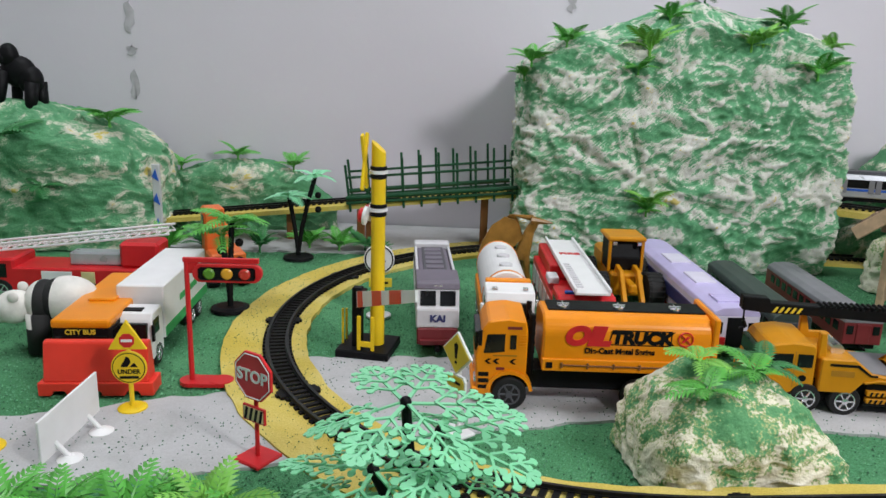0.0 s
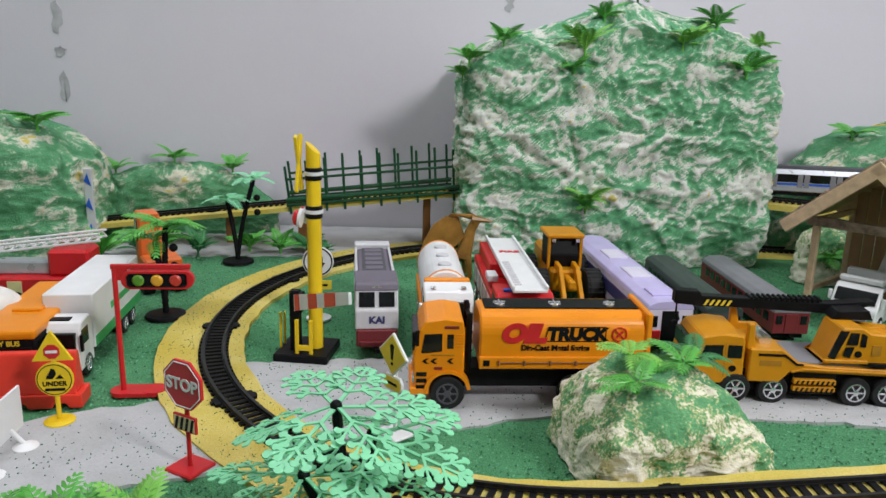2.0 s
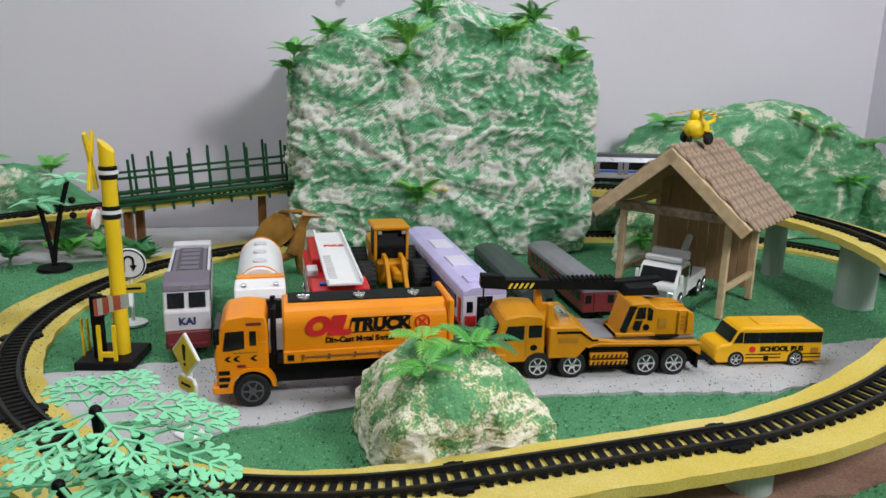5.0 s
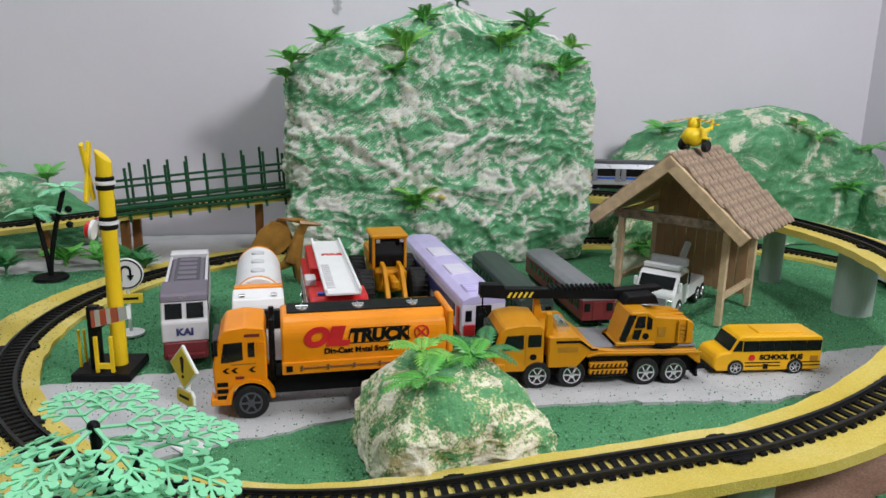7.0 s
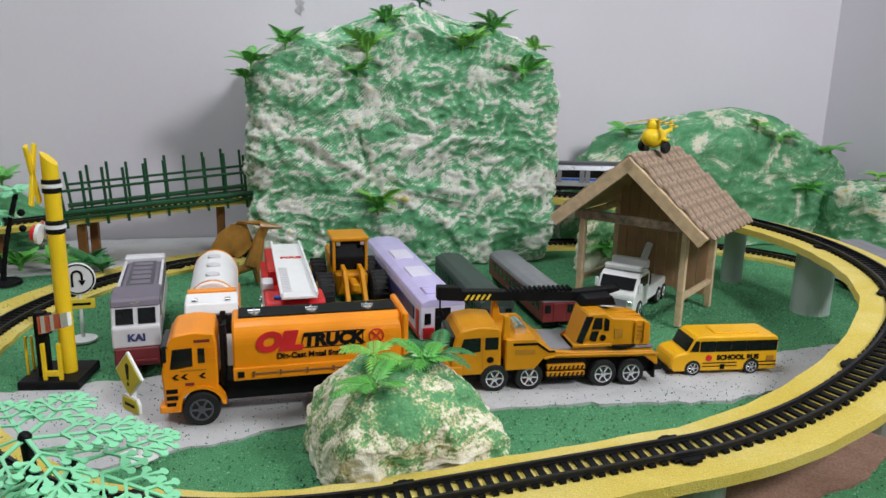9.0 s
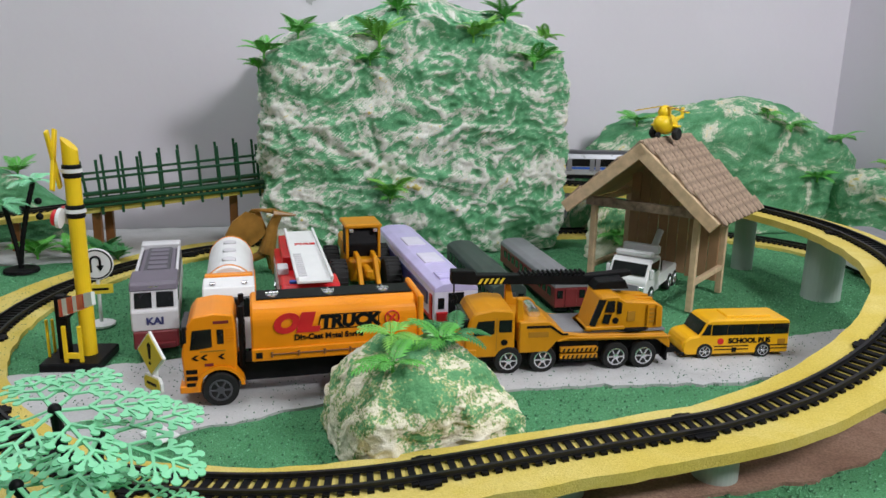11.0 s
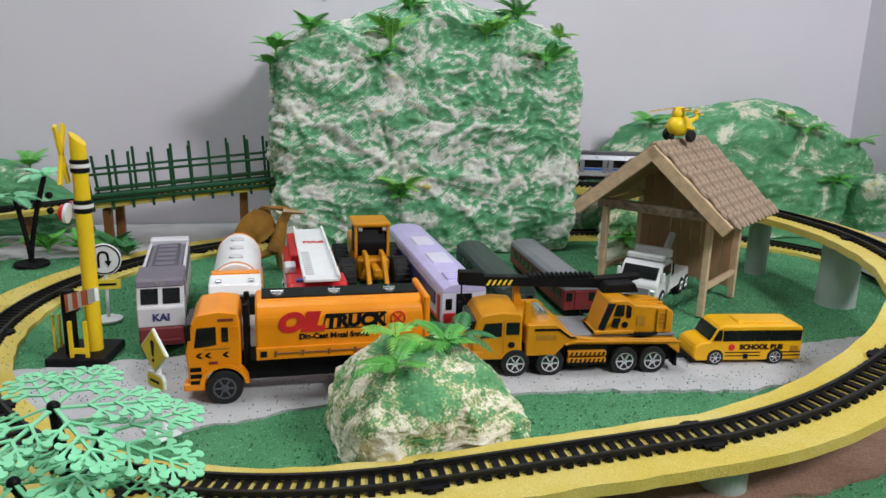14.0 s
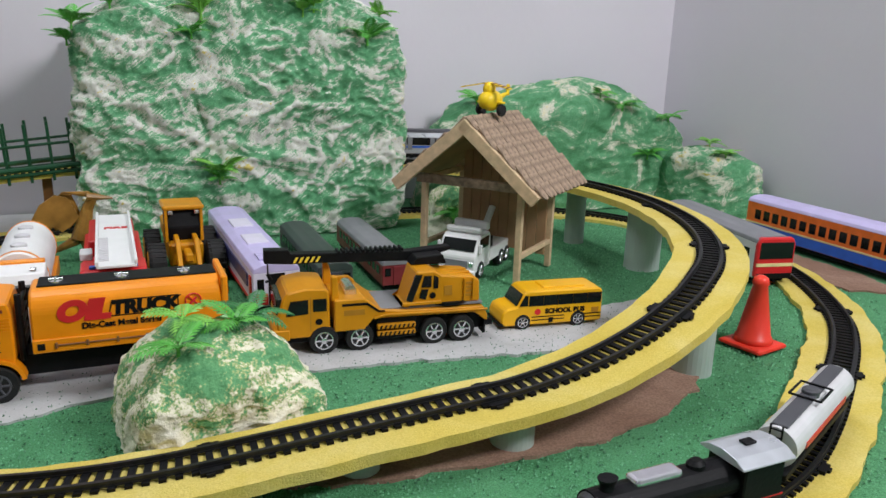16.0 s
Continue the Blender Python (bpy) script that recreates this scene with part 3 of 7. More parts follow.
def oil_truck():
    t = thing("tanker_truck", "orange toy oil tanker truck with red and black lettering", "toy truck", pose(0.005, 0.658, 0, 0, 0, 2.0))
    w = 0.031
    shape(t, "cab", M_ORANGE, [(0.002, 0.022), (0.0, 0.06), (0.006, 0.092), (0.012, 0.102), (0.03, 0.105), (0.048, 0.102), (0.05, 0.09), (0.05, 0.045), (0.049, 0.036), (0.044, 0.043), (0.036, 0.045), (0.026, 0.044), (0.019, 0.036), (0.016, 0.022)], -w, w, bev=0.0016)
    slab(t, "windscreen", M_GLASS, -0.0006, 0.006, -w * 0.86, w * 0.86, 0.066, 0.088, 0.001)
    for s in (-1, 1):
        y = s * w
        win = shape(t, "window", M_GLASS, [(0.008, 0.066), (0.011, 0.087), (0.028, 0.088), (0.028, 0.068), (0.014, 0.066)], y - s * 0.001, y + s * 0.0007)
        shape(t, "window", M_GLASS, [(0.033, 0.071), (0.033, 0.087), (0.039, 0.087), (0.039, 0.071)], y - s * 0.001, y + s * 0.0007)
        for k in range(5):
            slab(t, "grille", M_ORANGE, 0.0415, 0.0485, y - s * 0.001 if s > 0 else y - 0.0007, y + 0.0007 if s > 0 else y + 0.001, 0.073 + k * 0.0032, 0.0748 + k * 0.0032)
        for k, x in enumerate((0.009, 0.017, 0.033)):
            shape(t, "chevron", M_BLACK, [(x, 0.0565), (x + 0.0035, 0.0595), (x + 0.0065, 0.0595), (x + 0.003, 0.0565), (x + 0.0065, 0.0535), (x + 0.0035, 0.0535)], y - s * 0.001, y + s * 0.0006)
        for k in range(3):
            slab(t, "step", M_BLACK, 0.0035, 0.0135, y - 0.0007, y + 0.0007, 0.024 + k * 0.0075, 0.0285 + k * 0.0075, 0.0)
        slab(t, "door_trim", M_MAROON, 0.03, 0.044, y - 0.0006, y + 0.0006, 0.0935, 0.0965)
        bm = B()
        pts = [(0.034 + 0.023 * math.cos(a), 0.02 + 0.023 * math.sin(a)) for a in [math.radians(175 - 170 * k / 12) for k in range(13)]]
        inn = [(0.034 + 0.0195 * math.cos(a), 0.02 + 0.0195 * math.sin(a)) for a in [math.radians(5 + 170 * k / 12) for k in range(13)]]
        part("mudguard", prism(bm, pts + inn, y - s * 0.012, y + s * 0.0025), M_ORANGE, t)
    bm = B()
    rod(bm, (0.004, -w - 0.004, 0.093), (0.004, -w - 0.004, 0.076), 0.0018)
    rod(bm, (0.006, -w, 0.09), (0.004, -w - 0.004, 0.09), 0.0008)
    part("mirror", bm, M_BLACK, t)
    slab(t, "headlight", M_CHROME, -0.0006, 0.003, -w * 0.9, -w * 0.5, 0.03, 0.037, 0.0005)
    slab(t, "headlight", M_CHROME, -0.0006, 0.003, w * 0.5, w * 0.9, 0.03, 0.037, 0.0005)
    slab(t, "bumper", M_ORANGE, -0.003, 0.016, -w - 0.001, w + 0.001, 0.016, 0.0235, 0.001)
    slab(t, "chassis", M_BLACK, 0.03, 0.225, -0.016, 0.016, 0.018, 0.038, 0.001)
    for z in (0.05, 0.06, 0.07, 0.08, 0.09):
        part("cross_pipe", rod(B(), (0.056, -0.022, z), (0.056, 0.022, z), 0.0022, n=6), M_BLACK, t)
    for y in (-0.02, 0.02):
        part("exhaust_pipe", rod(B(), (0.055, y, 0.036), (0.055, y, 0.1), 0.0028, n=8), M_BLACK, t)
    w2 = 0.0325
    tank = shape(t, "tank", M_ORANGE, [(-w2, 0.047), (-w2, 0.084), (-w2 + 0.0015, 0.0905), (-w2 + 0.005, 0.0965), (-w2 + 0.010, 0.1005), (-w2 + 0.016, 0.1025), (w2 - 0.016, 0.1025), (w2 - 0.010, 0.1005), (w2 - 0.005, 0.0965), (w2 - 0.0015, 0.0905), (w2, 0.084), (w2, 0.047)], 0.064, 0.226, axis="x", bev=0.002)
    slab(t, "rear_cap", M_ORANGE, 0.226, 0.232, -w2 - 0.001, w2 + 0.001, 0.042, 0.105, 0.0015)
    slab(t, "top_walkway", M_BLACK, 0.07, 0.224, -0.013, 0.0165, 0.1022, 0.1042, 0.0006, "black top strip")
    for x in (0.085, 0.14, 0.195):
        h = part("hatch", lathe(B(), [(0.006, 0.104), (0.006, 0.1062), (0.003, 0.107)], pose(x, -0.005, 0), 12), M_CHROME, t, "grey filler hatch")
        bm = B()
        rod(bm, (x - 0.006, -0.005, 0.1075), (x + 0.006, -0.005, 0.1075), 0.0009, n=6)
        rod(bm, (x, -0.011, 0.1075), (x, 0.001, 0.1075), 0.0009, n=6)
        part("hatch_handle", bm, M_CHROME, h)
    for s in (-1, 1):
        slab(t, "skirt", M_ORANGE, 0.064, 0.226, s * w2 - 0.0022, s * w2 + 0.0022, 0.0455, 0.0585, 0.0008)
        slab(t, "side_box", M_BLACK, 0.068, 0.074, s * (w2 + 0.002) - 0.001, s * (w2 + 0.002) + 0.001, 0.049, 0.055)
        slab(t, "side_box", M_BLACK, 0.198, 0.204, s * (w2 + 0.002) - 0.001, s * (w2 + 0.002) + 0.001, 0.049, 0.055)
        bm = B()
        rod(bm, (0.083, s * (w2 + 0.0032), 0.0525), (0.19, s * (w2 + 0.0032), 0.0525), 0.0009, n=6)
        for x in (0.083, 0.108, 0.133, 0.158, 0.19):
            rod(bm, (x, s * (w2 + 0.0032), 0.05), (x, s * (w2 + 0.0032), 0.055), 0.0013, n=6)
        part("hose_rail", bm, M_BROWNP, t)
    f = -w2 - 0.0006
    shape(t, "lettering_plate", M_BLACK, [(0.126, 0.071), (0.13, 0.0865), (0.187, 0.0865), (0.187, 0.071)], f + 0.0002, f + 0.0006)
    shape(t, "lettering_plate", M_ORANGE, [(0.1275, 0.0722), (0.131, 0.0853), (0.1858, 0.0853), (0.1858, 0.0722)], f, f + 0.0006)
    words("lettering", "OIL", 0.0245, M_RED, t, pose(0.1055, f - 0.0002, 0.0788, 90, 0, 0) @ Matrix.Diagonal((1.12, 1, 1, 1)), 0.0018, 0.25)
    words("lettering", "TRUCK", 0.0165, M_BLACK, t, pose(0.158, f - 0.0002, 0.0786, 90, 0, 0) @ Matrix.Diagonal((1.06, 1, 1, 1)), 0.0011, 0.1)
    words("lettering", "Die-Cast Metal Series", 0.0076, M_BLACK, t, pose(0.138, f - 0.0002, 0.0648, 90, 0, 0), 0.00025)
    bm = B()
    for k in range(24):
        a, b = math.radians(15 * k), math.radians(15 * k + 15)
        rod(bm, (0.2 + 0.007 * math.cos(a), f - 0.0002, 0.079 + 0.007 * math.sin(a)), (0.2 + 0.007 * math.cos(b), f - 0.0002, 0.079 + 0.007 * math.sin(b)), 0.0007, n=5)
    rod(bm, (0.195, f - 0.0002, 0.084), (0.205, f - 0.0002, 0.074), 0.0007, n=5)
    rod(bm, (0.197, f - 0.0002, 0.076), (0.203, f - 0.0002, 0.082), 0.0011, n=5)
    part("no_fire_mark", bm, M_RED, t, "red round warning mark")
    for x in (0.034, 0.16, 0.196):
        for s in (-1, 1):
            wheel(t, x, s * 0.0285, 0.0172, 0.011, rim_mat=M_DGREY, out=s)
    for s in (-1, 1):
        slab(t, "number_bar", M_MAROON, 0.0205, 0.0285, s * w - 0.0006, s * w + 0.0006, 0.0465, 0.0495)
        slab(t, "number_bar", M_DOCHRE, 0.017, 0.04, s * w - 0.0005, s * w + 0.0005, 0.0625, 0.064)
    squash(t, 0.89, CAB)
    squash(t, 0.955, (), CAB + ("wheel", "lettering", "lettering_plate", "no_fire_mark"))
    return t


def crane_truck():
    t = thing("crane_truck", "ochre toy crane truck with black lattice boom", "toy truck", pose(0.29, 0.689, 0, 0, 0, -3.5))
    w = 0.033
    shape(t, "cab", M_CRANE, [(0.0, 0.022), (-0.001, 0.045), (0.005, 0.07), (0.01, 0.078), (0.03, 0.082), (0.05, 0.08), (0.053, 0.076), (0.054, 0.022)], -w, w, bev=0.0018)
    slab(t, "windscreen", M_GLASS, -0.001, 0.006, -w * 0.85, w * 0.85, 0.05, 0.069, 0.001)
    for s in (-1, 1):
        y = s * w
        shape(t, "window", M_GLASS, [(0.008, 0.05), (0.013, 0.068), (0.031, 0.069), (0.031, 0.052)], y - s * 0.001, y + s * 0.0007)
        shape(t, "window", M_GLASS, [(0.036, 0.054), (0.036, 0.069), (0.05, 0.069), (0.05, 0.054)], y - s * 0.001, y + s * 0.0007)
        slab(t, "door_line", M_DOCHRE, 0.0330, 0.0338, y - 0.0004, y + 0.0004, 0.03, 0.072)
        part("badge", lathe(B(), [(0.0038, -0.0004), (0.0038, 0.0006)], pose(0.042, y, 0.041, 90 * (1 if s < 0 else -1), 0, 0), 14), M_BLACK, t, "round black badge")
        shape(t, "stripe", M_BLACK, [(0.066, 0.052), (0.092, 0.052), (0.105, 0.043), (0.112, 0.043), (0.112, 0.0445), (0.106, 0.0448), (0.093, 0.0545), (0.066, 0.0545)], y - s * 0.001, y + s * 0.0026)
        slab(t, "name_plate", M_DOCHRE, 0.068, 0.09, y + s * 0.002 - 0.0004, y + s * 0.002 + 0.0004, 0.0415, 0.0475)
        for r in range(2):
            st = slab(t, "step", M_CRANE, 0.104, 0.146, y - 0.003 + s * 0.001, y + 0.003 + s * 0.001, 0.018 + r * 0.0085, 0.0235 + r * 0.0085, 0.0005, "step with black and yellow hazard bars")
            for k in range(8):
                x = 0.106 + k * 0.005
                shape(st, "hazard_bar", M_BLACK, [(x, 0.0185 + r * 0.0085), (x + 0.002, 0.0185 + r * 0.0085), (x + 0.0035, 0.023 + r * 0.0085), (x + 0.0015, 0.023 + r * 0.0085)], y + s * 0.0038, y + s * 0.0045)
    shape(t, "bed_side", M_CRANE, [(0.058, 0.024), (0.058, 0.059), (0.09, 0.059), (0.108, 0.045), (0.13, 0.0425), (0.225, 0.0405), (0.23, 0.03), (0.23, 0.022), (0.214, 0.034), (0.1, 0.036), (0.09, 0.024)], -w - 0.002, w + 0.002, bev=0.0012)
    shape(t, "front_guard", M_CRANE, [(0.056, 0.056), (0.056, 0.083), (0.062, 0.083), (0.066, 0.066), (0.085, 0.066), (0.092, 0.06), (0.092, 0.056)], w - 0.006, w, bev=0.001)
    shape(t, "front_guard", M_CRANE, [(0.056, 0.056), (0.056, 0.083), (0.062, 0.083), (0.064, 0.06), (0.064, 0.056)], -w + 0.004, -w + 0.012, bev=0.001)
    part("winch_drum", rod(B(), (0.078, -0.018, 0.0625), (0.078, 0.012, 0.0625), 0.0065, n=16), M_CHROME, t, "bright metal winch drum")
    slab(t, "deck", M_GREY, 0.108, 0.225, -w + 0.003, w - 0.003, 0.042, 0.0452, 0.0005, "grey deck plate")
    slab(t, "chassis", M_BLACK, 0.008, 0.226, -0.026, 0.026, 0.012, 0.034, 0.001)
    # black slab added to make the lower side dark between the wheels
    slab(t, "lower_skirt", M_BLACK, 0.104, 0.148, -0.0315, 0.0315, 0.011, 0.036, 0.001)
    slab(t, "front_bumper", M_CRANE, -0.005, 0.012, -w - 0.001, w + 0.001, 0.018, 0.03, 0.0012)
    # turning house
    h = shape(t, "crane_house", M_CRANE, [(0.14, 0.0455), (0.147, 0.0455), (0.158, 0.083), (0.178, 0.0835), (0.186, 0.078), (0.222, 0.075), (0.23, 0.07), (0.231, 0.0455)], -0.031, 0.012, bev=0.0016)
    shape(h, "house_window", M_GLASS, [(0.1465, 0.052), (0.156, 0.08), (0.164, 0.08), (0.153, 0.05)], -0.0322, -0.03)
    shape(h, "house_window", M_GLASS, [(0.163, 0.066), (0.166, 0.0785), (0.174, 0.0785), (0.174, 0.066)], -0.0322, -0.03)
    shape(h, "house_window", M_GLASS, [(0.163, 0.0635), (0.161, 0.054), (0.168, 0.052), (0.171, 0.0635)], -0.0322, -0.03)
    shape(h, "house_window", M_GLASS, [(0.177, 0.0785), (0.182, 0.076), (0.182, 0.064), (0.177, 0.064)], -0.0322, -0.03)
    for k in range(4):
        slab(h, "louvre", M_DOCHRE, 0.213, 0.221, -0.032, -0.03, 0.053 + k * 0.0045, 0.0555 + k * 0.0045)
    slab(h, "vent_grid", M_DOCHRE, 0.189, 0.198, -0.0318, -0.03, 0.055, 0.066)
    slab(h, "roof_rib", M_CRANE, 0.19, 0.222, -0.02, -0.016, 0.0755, 0.0775, 0.0004)
    slab(h, "roof_rib", M_CRANE, 0.19, 0.222, -0.008, -0.004, 0.0755, 0.0775, 0.0004)
    part("turntable", lathe(B(), [(0.03, 0.0445), (0.03, 0.0475)], pose(0.187, -0.006, 0), 24), M_BLACK, t)
    # boom lies forward over the cab
    bm = B()
    shape_pts = [(-0.008, 0.088), (-0.008, 0.103), (0.018, 0.102), (0.02, 0.0975), (0.15, 0.094), (0.2, 0.098), (0.202, 0.094), (0.165, 0.083), (0.145, 0.083), (0.05, 0.086), (0.02, 0.086)]
    boom = shape(t, "boom", M_BLACK, shape_pts, 0.016, 0.029, bev=0.0008, label="black telescopic boom")
    for k in range(14):
        x = 0.07 + k * 0.0055
        shape(boom, "boom_rib", M_BLACK, [(x, 0.0955), (x + 0.003, 0.0955), (x + 0.003, 0.0985), (x + 0.001, 0.0985)], 0.0145, 0.0305)
    for k in range(5):
        x = 0.022 + k * 0.006
        shape(boom, "hazard_bar", M_SIGNY, [(x, 0.0875), (x + 0.0028, 0.0875), (x + 0.0062, 0.0935), (x + 0.0034, 0.0935)], 0.0153, 0.0162)
    shape(t, "boom_bracket", M_BLACK, [(0.148, 0.0835), (0.19, 0.0835), (0.185, 0.094), (0.155, 0.092)], -0.005, 0.02, bev=0.0008)
    bm = B()
    rod(bm, (-0.004, 0.022, 0.088), (-0.004, 0.022, 0.075), 0.001, n=6)
    rod(bm, (-0.004, 0.022, 0.075), (-0.001, 0.022, 0.068), 0.0022, n=8)
    rod(bm, (-0.001, 0.022, 0.068), (-0.007, 0.022, 0.066), 0.0015, n=8)
    part("hook", bm, M_BLACK, t)
    for x in (0.047, 0.085, 0.168, 0.2):
        for s in (-1, 1):
            wheel(t, x, s * 0.0295, 0.0155, 0.01, out=s)
    slab(t, "mudflap", M_BLACK, 0.226, 0.2285, -w, -w + 0.014, 0.008, 0.024)
    slab(t, "outrigger", M_BLACK, 0.226, 0.236, -w - 0.002, -w + 0.006, 0.018, 0.024)
    h.matrix_basis = Matrix.Translation((-0.01, 0, 0))
    slab(h, "ladder_rail", M_CRANE, 0.2115, 0.213, -0.034, -0.031, 0.05, 0.073)
    slab(h, "ladder_rail", M_CRANE, 0.2215, 0.223, -0.034, -0.031, 0.05, 0.073)
    slab(h, "side_ledge", M_CRANE, 0.142, 0.186, -0.034, -0.03, 0.0465, 0.05, 0.0006)
    part("house_badge", lathe(B(), [(0.0035, -0.0004), (0.0035, 0.0006)], pose(0.176, -0.0312, 0.056, 90, 0, 0), 14), M_BLACK, h)
    shape(t, "side_trim", M_CRANE, [(0.1, 0.0375), (0.112, 0.0405), (0.229, 0.0385), (0.229, 0.0365), (0.114, 0.0385), (0.1, 0.0355)], -w - 0.0042, -w - 0.001, bev=0.0004)
    squash(t, 0.89, CAB)
    return t


def school_bus():
    t = thing("school_bus", "small yellow toy school bus with black window band", "toy bus", pose(0.545, 0.678, 0, 0, 0, -5) @ Matrix.Diagonal((0.91, 0.95, 0.88, 1)))
    w = 0.0225
    shape(t, "body", M_BUSY, [(0.002, 0.006), (0.0, 0.016), (0.0025, 0.0255), (0.008, 0.03), (0.022, 0.0325), (0.031, 0.051), (0.037, 0.0538), (0.136, 0.0535), (0.142, 0.05), (0.143, 0.006)], -w, w, bev=0.0022)
    slab(t, "roof_hatch", M_BUSY, 0.06, 0.12, -w * 0.6, w * 0.6, 0.052, 0.056, 0.0012)
    shape(t, "windscreen", M_GLASS, [(0.0207, 0.0335), (0.0282, 0.0488), (0.031, 0.0488), (0.0247, 0.0335)], -w * 0.86, w * 0.86)
    for s in (-1, 1):
        y = s * w
        shape(t, "window", M_GLASS, [(0.0245, 0.0335), (0.0315, 0.0478), (0.036, 0.0478), (0.036, 0.0335)], y - s * 0.001, y + s * 0.0006)
        for k in range(5):
            slab(t, "window", M_GLASS, 0.0375 + k * 0.0206, 0.0575 + k * 0.0206, y - 0.0006, y + 0.0006, 0.033, 0.0472)
        for z in (0.0125, 0.017):
            slab(t, "stripe", M_BLACK, 0.042, 0.088, y - 0.0005, y + 0.0005, z, z + 0.0012)
            slab(t, "stripe", M_BLACK, 0.116, 0.141, y - 0.0005, y + 0.0005, z, z + 0.0012)
        slab(t, "side_vent", M_DOCHRE, 0.127, 0.137, y - 0.0006, y + 0.0006, 0.0185, 0.026)
        part("round_badge", lathe(B(), [(0.0042, -0.0004), (0.0042, 0.0006)], pose(0.05, y, 0.0245, 90 * (1 if s < 0 else -1), 0, 0), 16), M_RED, t, "round red badge")
        slab(t, "lower_door", M_BLACK, 0.066, 0.072, y - 0.0006, y + 0.0006, 0.009, 0.0155)
    words("lettering", "SCHOOL BUS", 0.0093, M_BLACK, t, pose(0.0885, -w - 0.0006, 0.0247, 90, 0, 0), 0.00035)
    slab(t, "bumper", M_BLACK, -0.0015, 0.006, -w, w, 0.006, 0.0105, 0.0008)
    for x in (0.03, 0.108):
        for s in (-1, 1):
            wheel(t, x, s * 0.0185, 0.0112, 0.0085, out=s)
    return t


def coach(name, label, x, y, yaw, L, w, h, roof, side, low, win=True, group="", stripe=None, end=None):
    """A railway carriage lying along its own x axis, its near end at 0."""
    t = thing(name, label, "toy train car", pose(x, y, 0, 0, 0, yaw), group)
    k = w / 2
    pts = [(-k, 0.012), (-k, h - 0.012), (-k * 0.92, h - 0.005), (-k * 0.6, h - 0.0008), (0, h), (k * 0.6, h - 0.0008), (k * 0.92, h - 0.005), (k, h - 0.012), (k, 0.012)]
    shape(t, "body", side, pts[:2] + [(-k, h - 0.01), (k, h - 0.01)] + pts[-2:], 0.0, L, axis="x", bev=0.001)
    rp = [(-k - 0.0006, h - 0.0105), (-k * 0.95, h - 0.005), (-k * 0.6, h - 0.0006), (0, h + 0.0006), (k * 0.6, h - 0.0006), (k * 0.95, h - 0.005), (k + 0.0006, h - 0.0105)]
    shape(t, "roof", roof, rp, -0.0005, L + 0.0005, axis="x", bev=0.0008)
    slab(t, "underframe", low, 0.006, L - 0.006, -k * 0.85, k * 0.85, 0.005, 0.0125, 0.0008)
    if stripe:
        for s in (-1, 1):
            slab(t, "stripe", stripe, 0.001, L - 0.001, s * k - 0.0006, s * k + 0.0006, 0.0135, 0.018)
    if win:
        n = int(L / 0.021)
        for s in (-1, 1):
            for q in range(n):
                xx = 0.014 + q * (L - 0.028) / n
                slab(t, "window", M_GLASS, xx, xx + (L - 0.028) / n * 0.66, s * k - 0.0006, s * k + 0.0006, h * 0.5, h * 0.72)
    slab(t, "end_door", end or M_DGREY, -0.0012, 0.002, -k * 0.35, k * 0.35, 0.013, h - 0.012, 0.0004)
    for s in (-1, 1):
        slab(t, "end_window", M_GLASS, -0.001, 0.002, s * k * 0.68 - 0.004, s * k * 0.68 + 0.004, h * 0.5, h * 0.72, 0.0003)
    for xx in (0.03, 0.048, L - 0.048, L - 0.03):
        for s in (-1, 1):
            wheel(t, xx, s * k * 0.55, 0.0068, 0.004, rim_mat=M_DGREY, out=s)
    part("coupler", rod(B(), (-0.009, 0, 0.009), (0.006, 0, 0.009), 0.0018, n=8), M_BLACK, t)
    return t


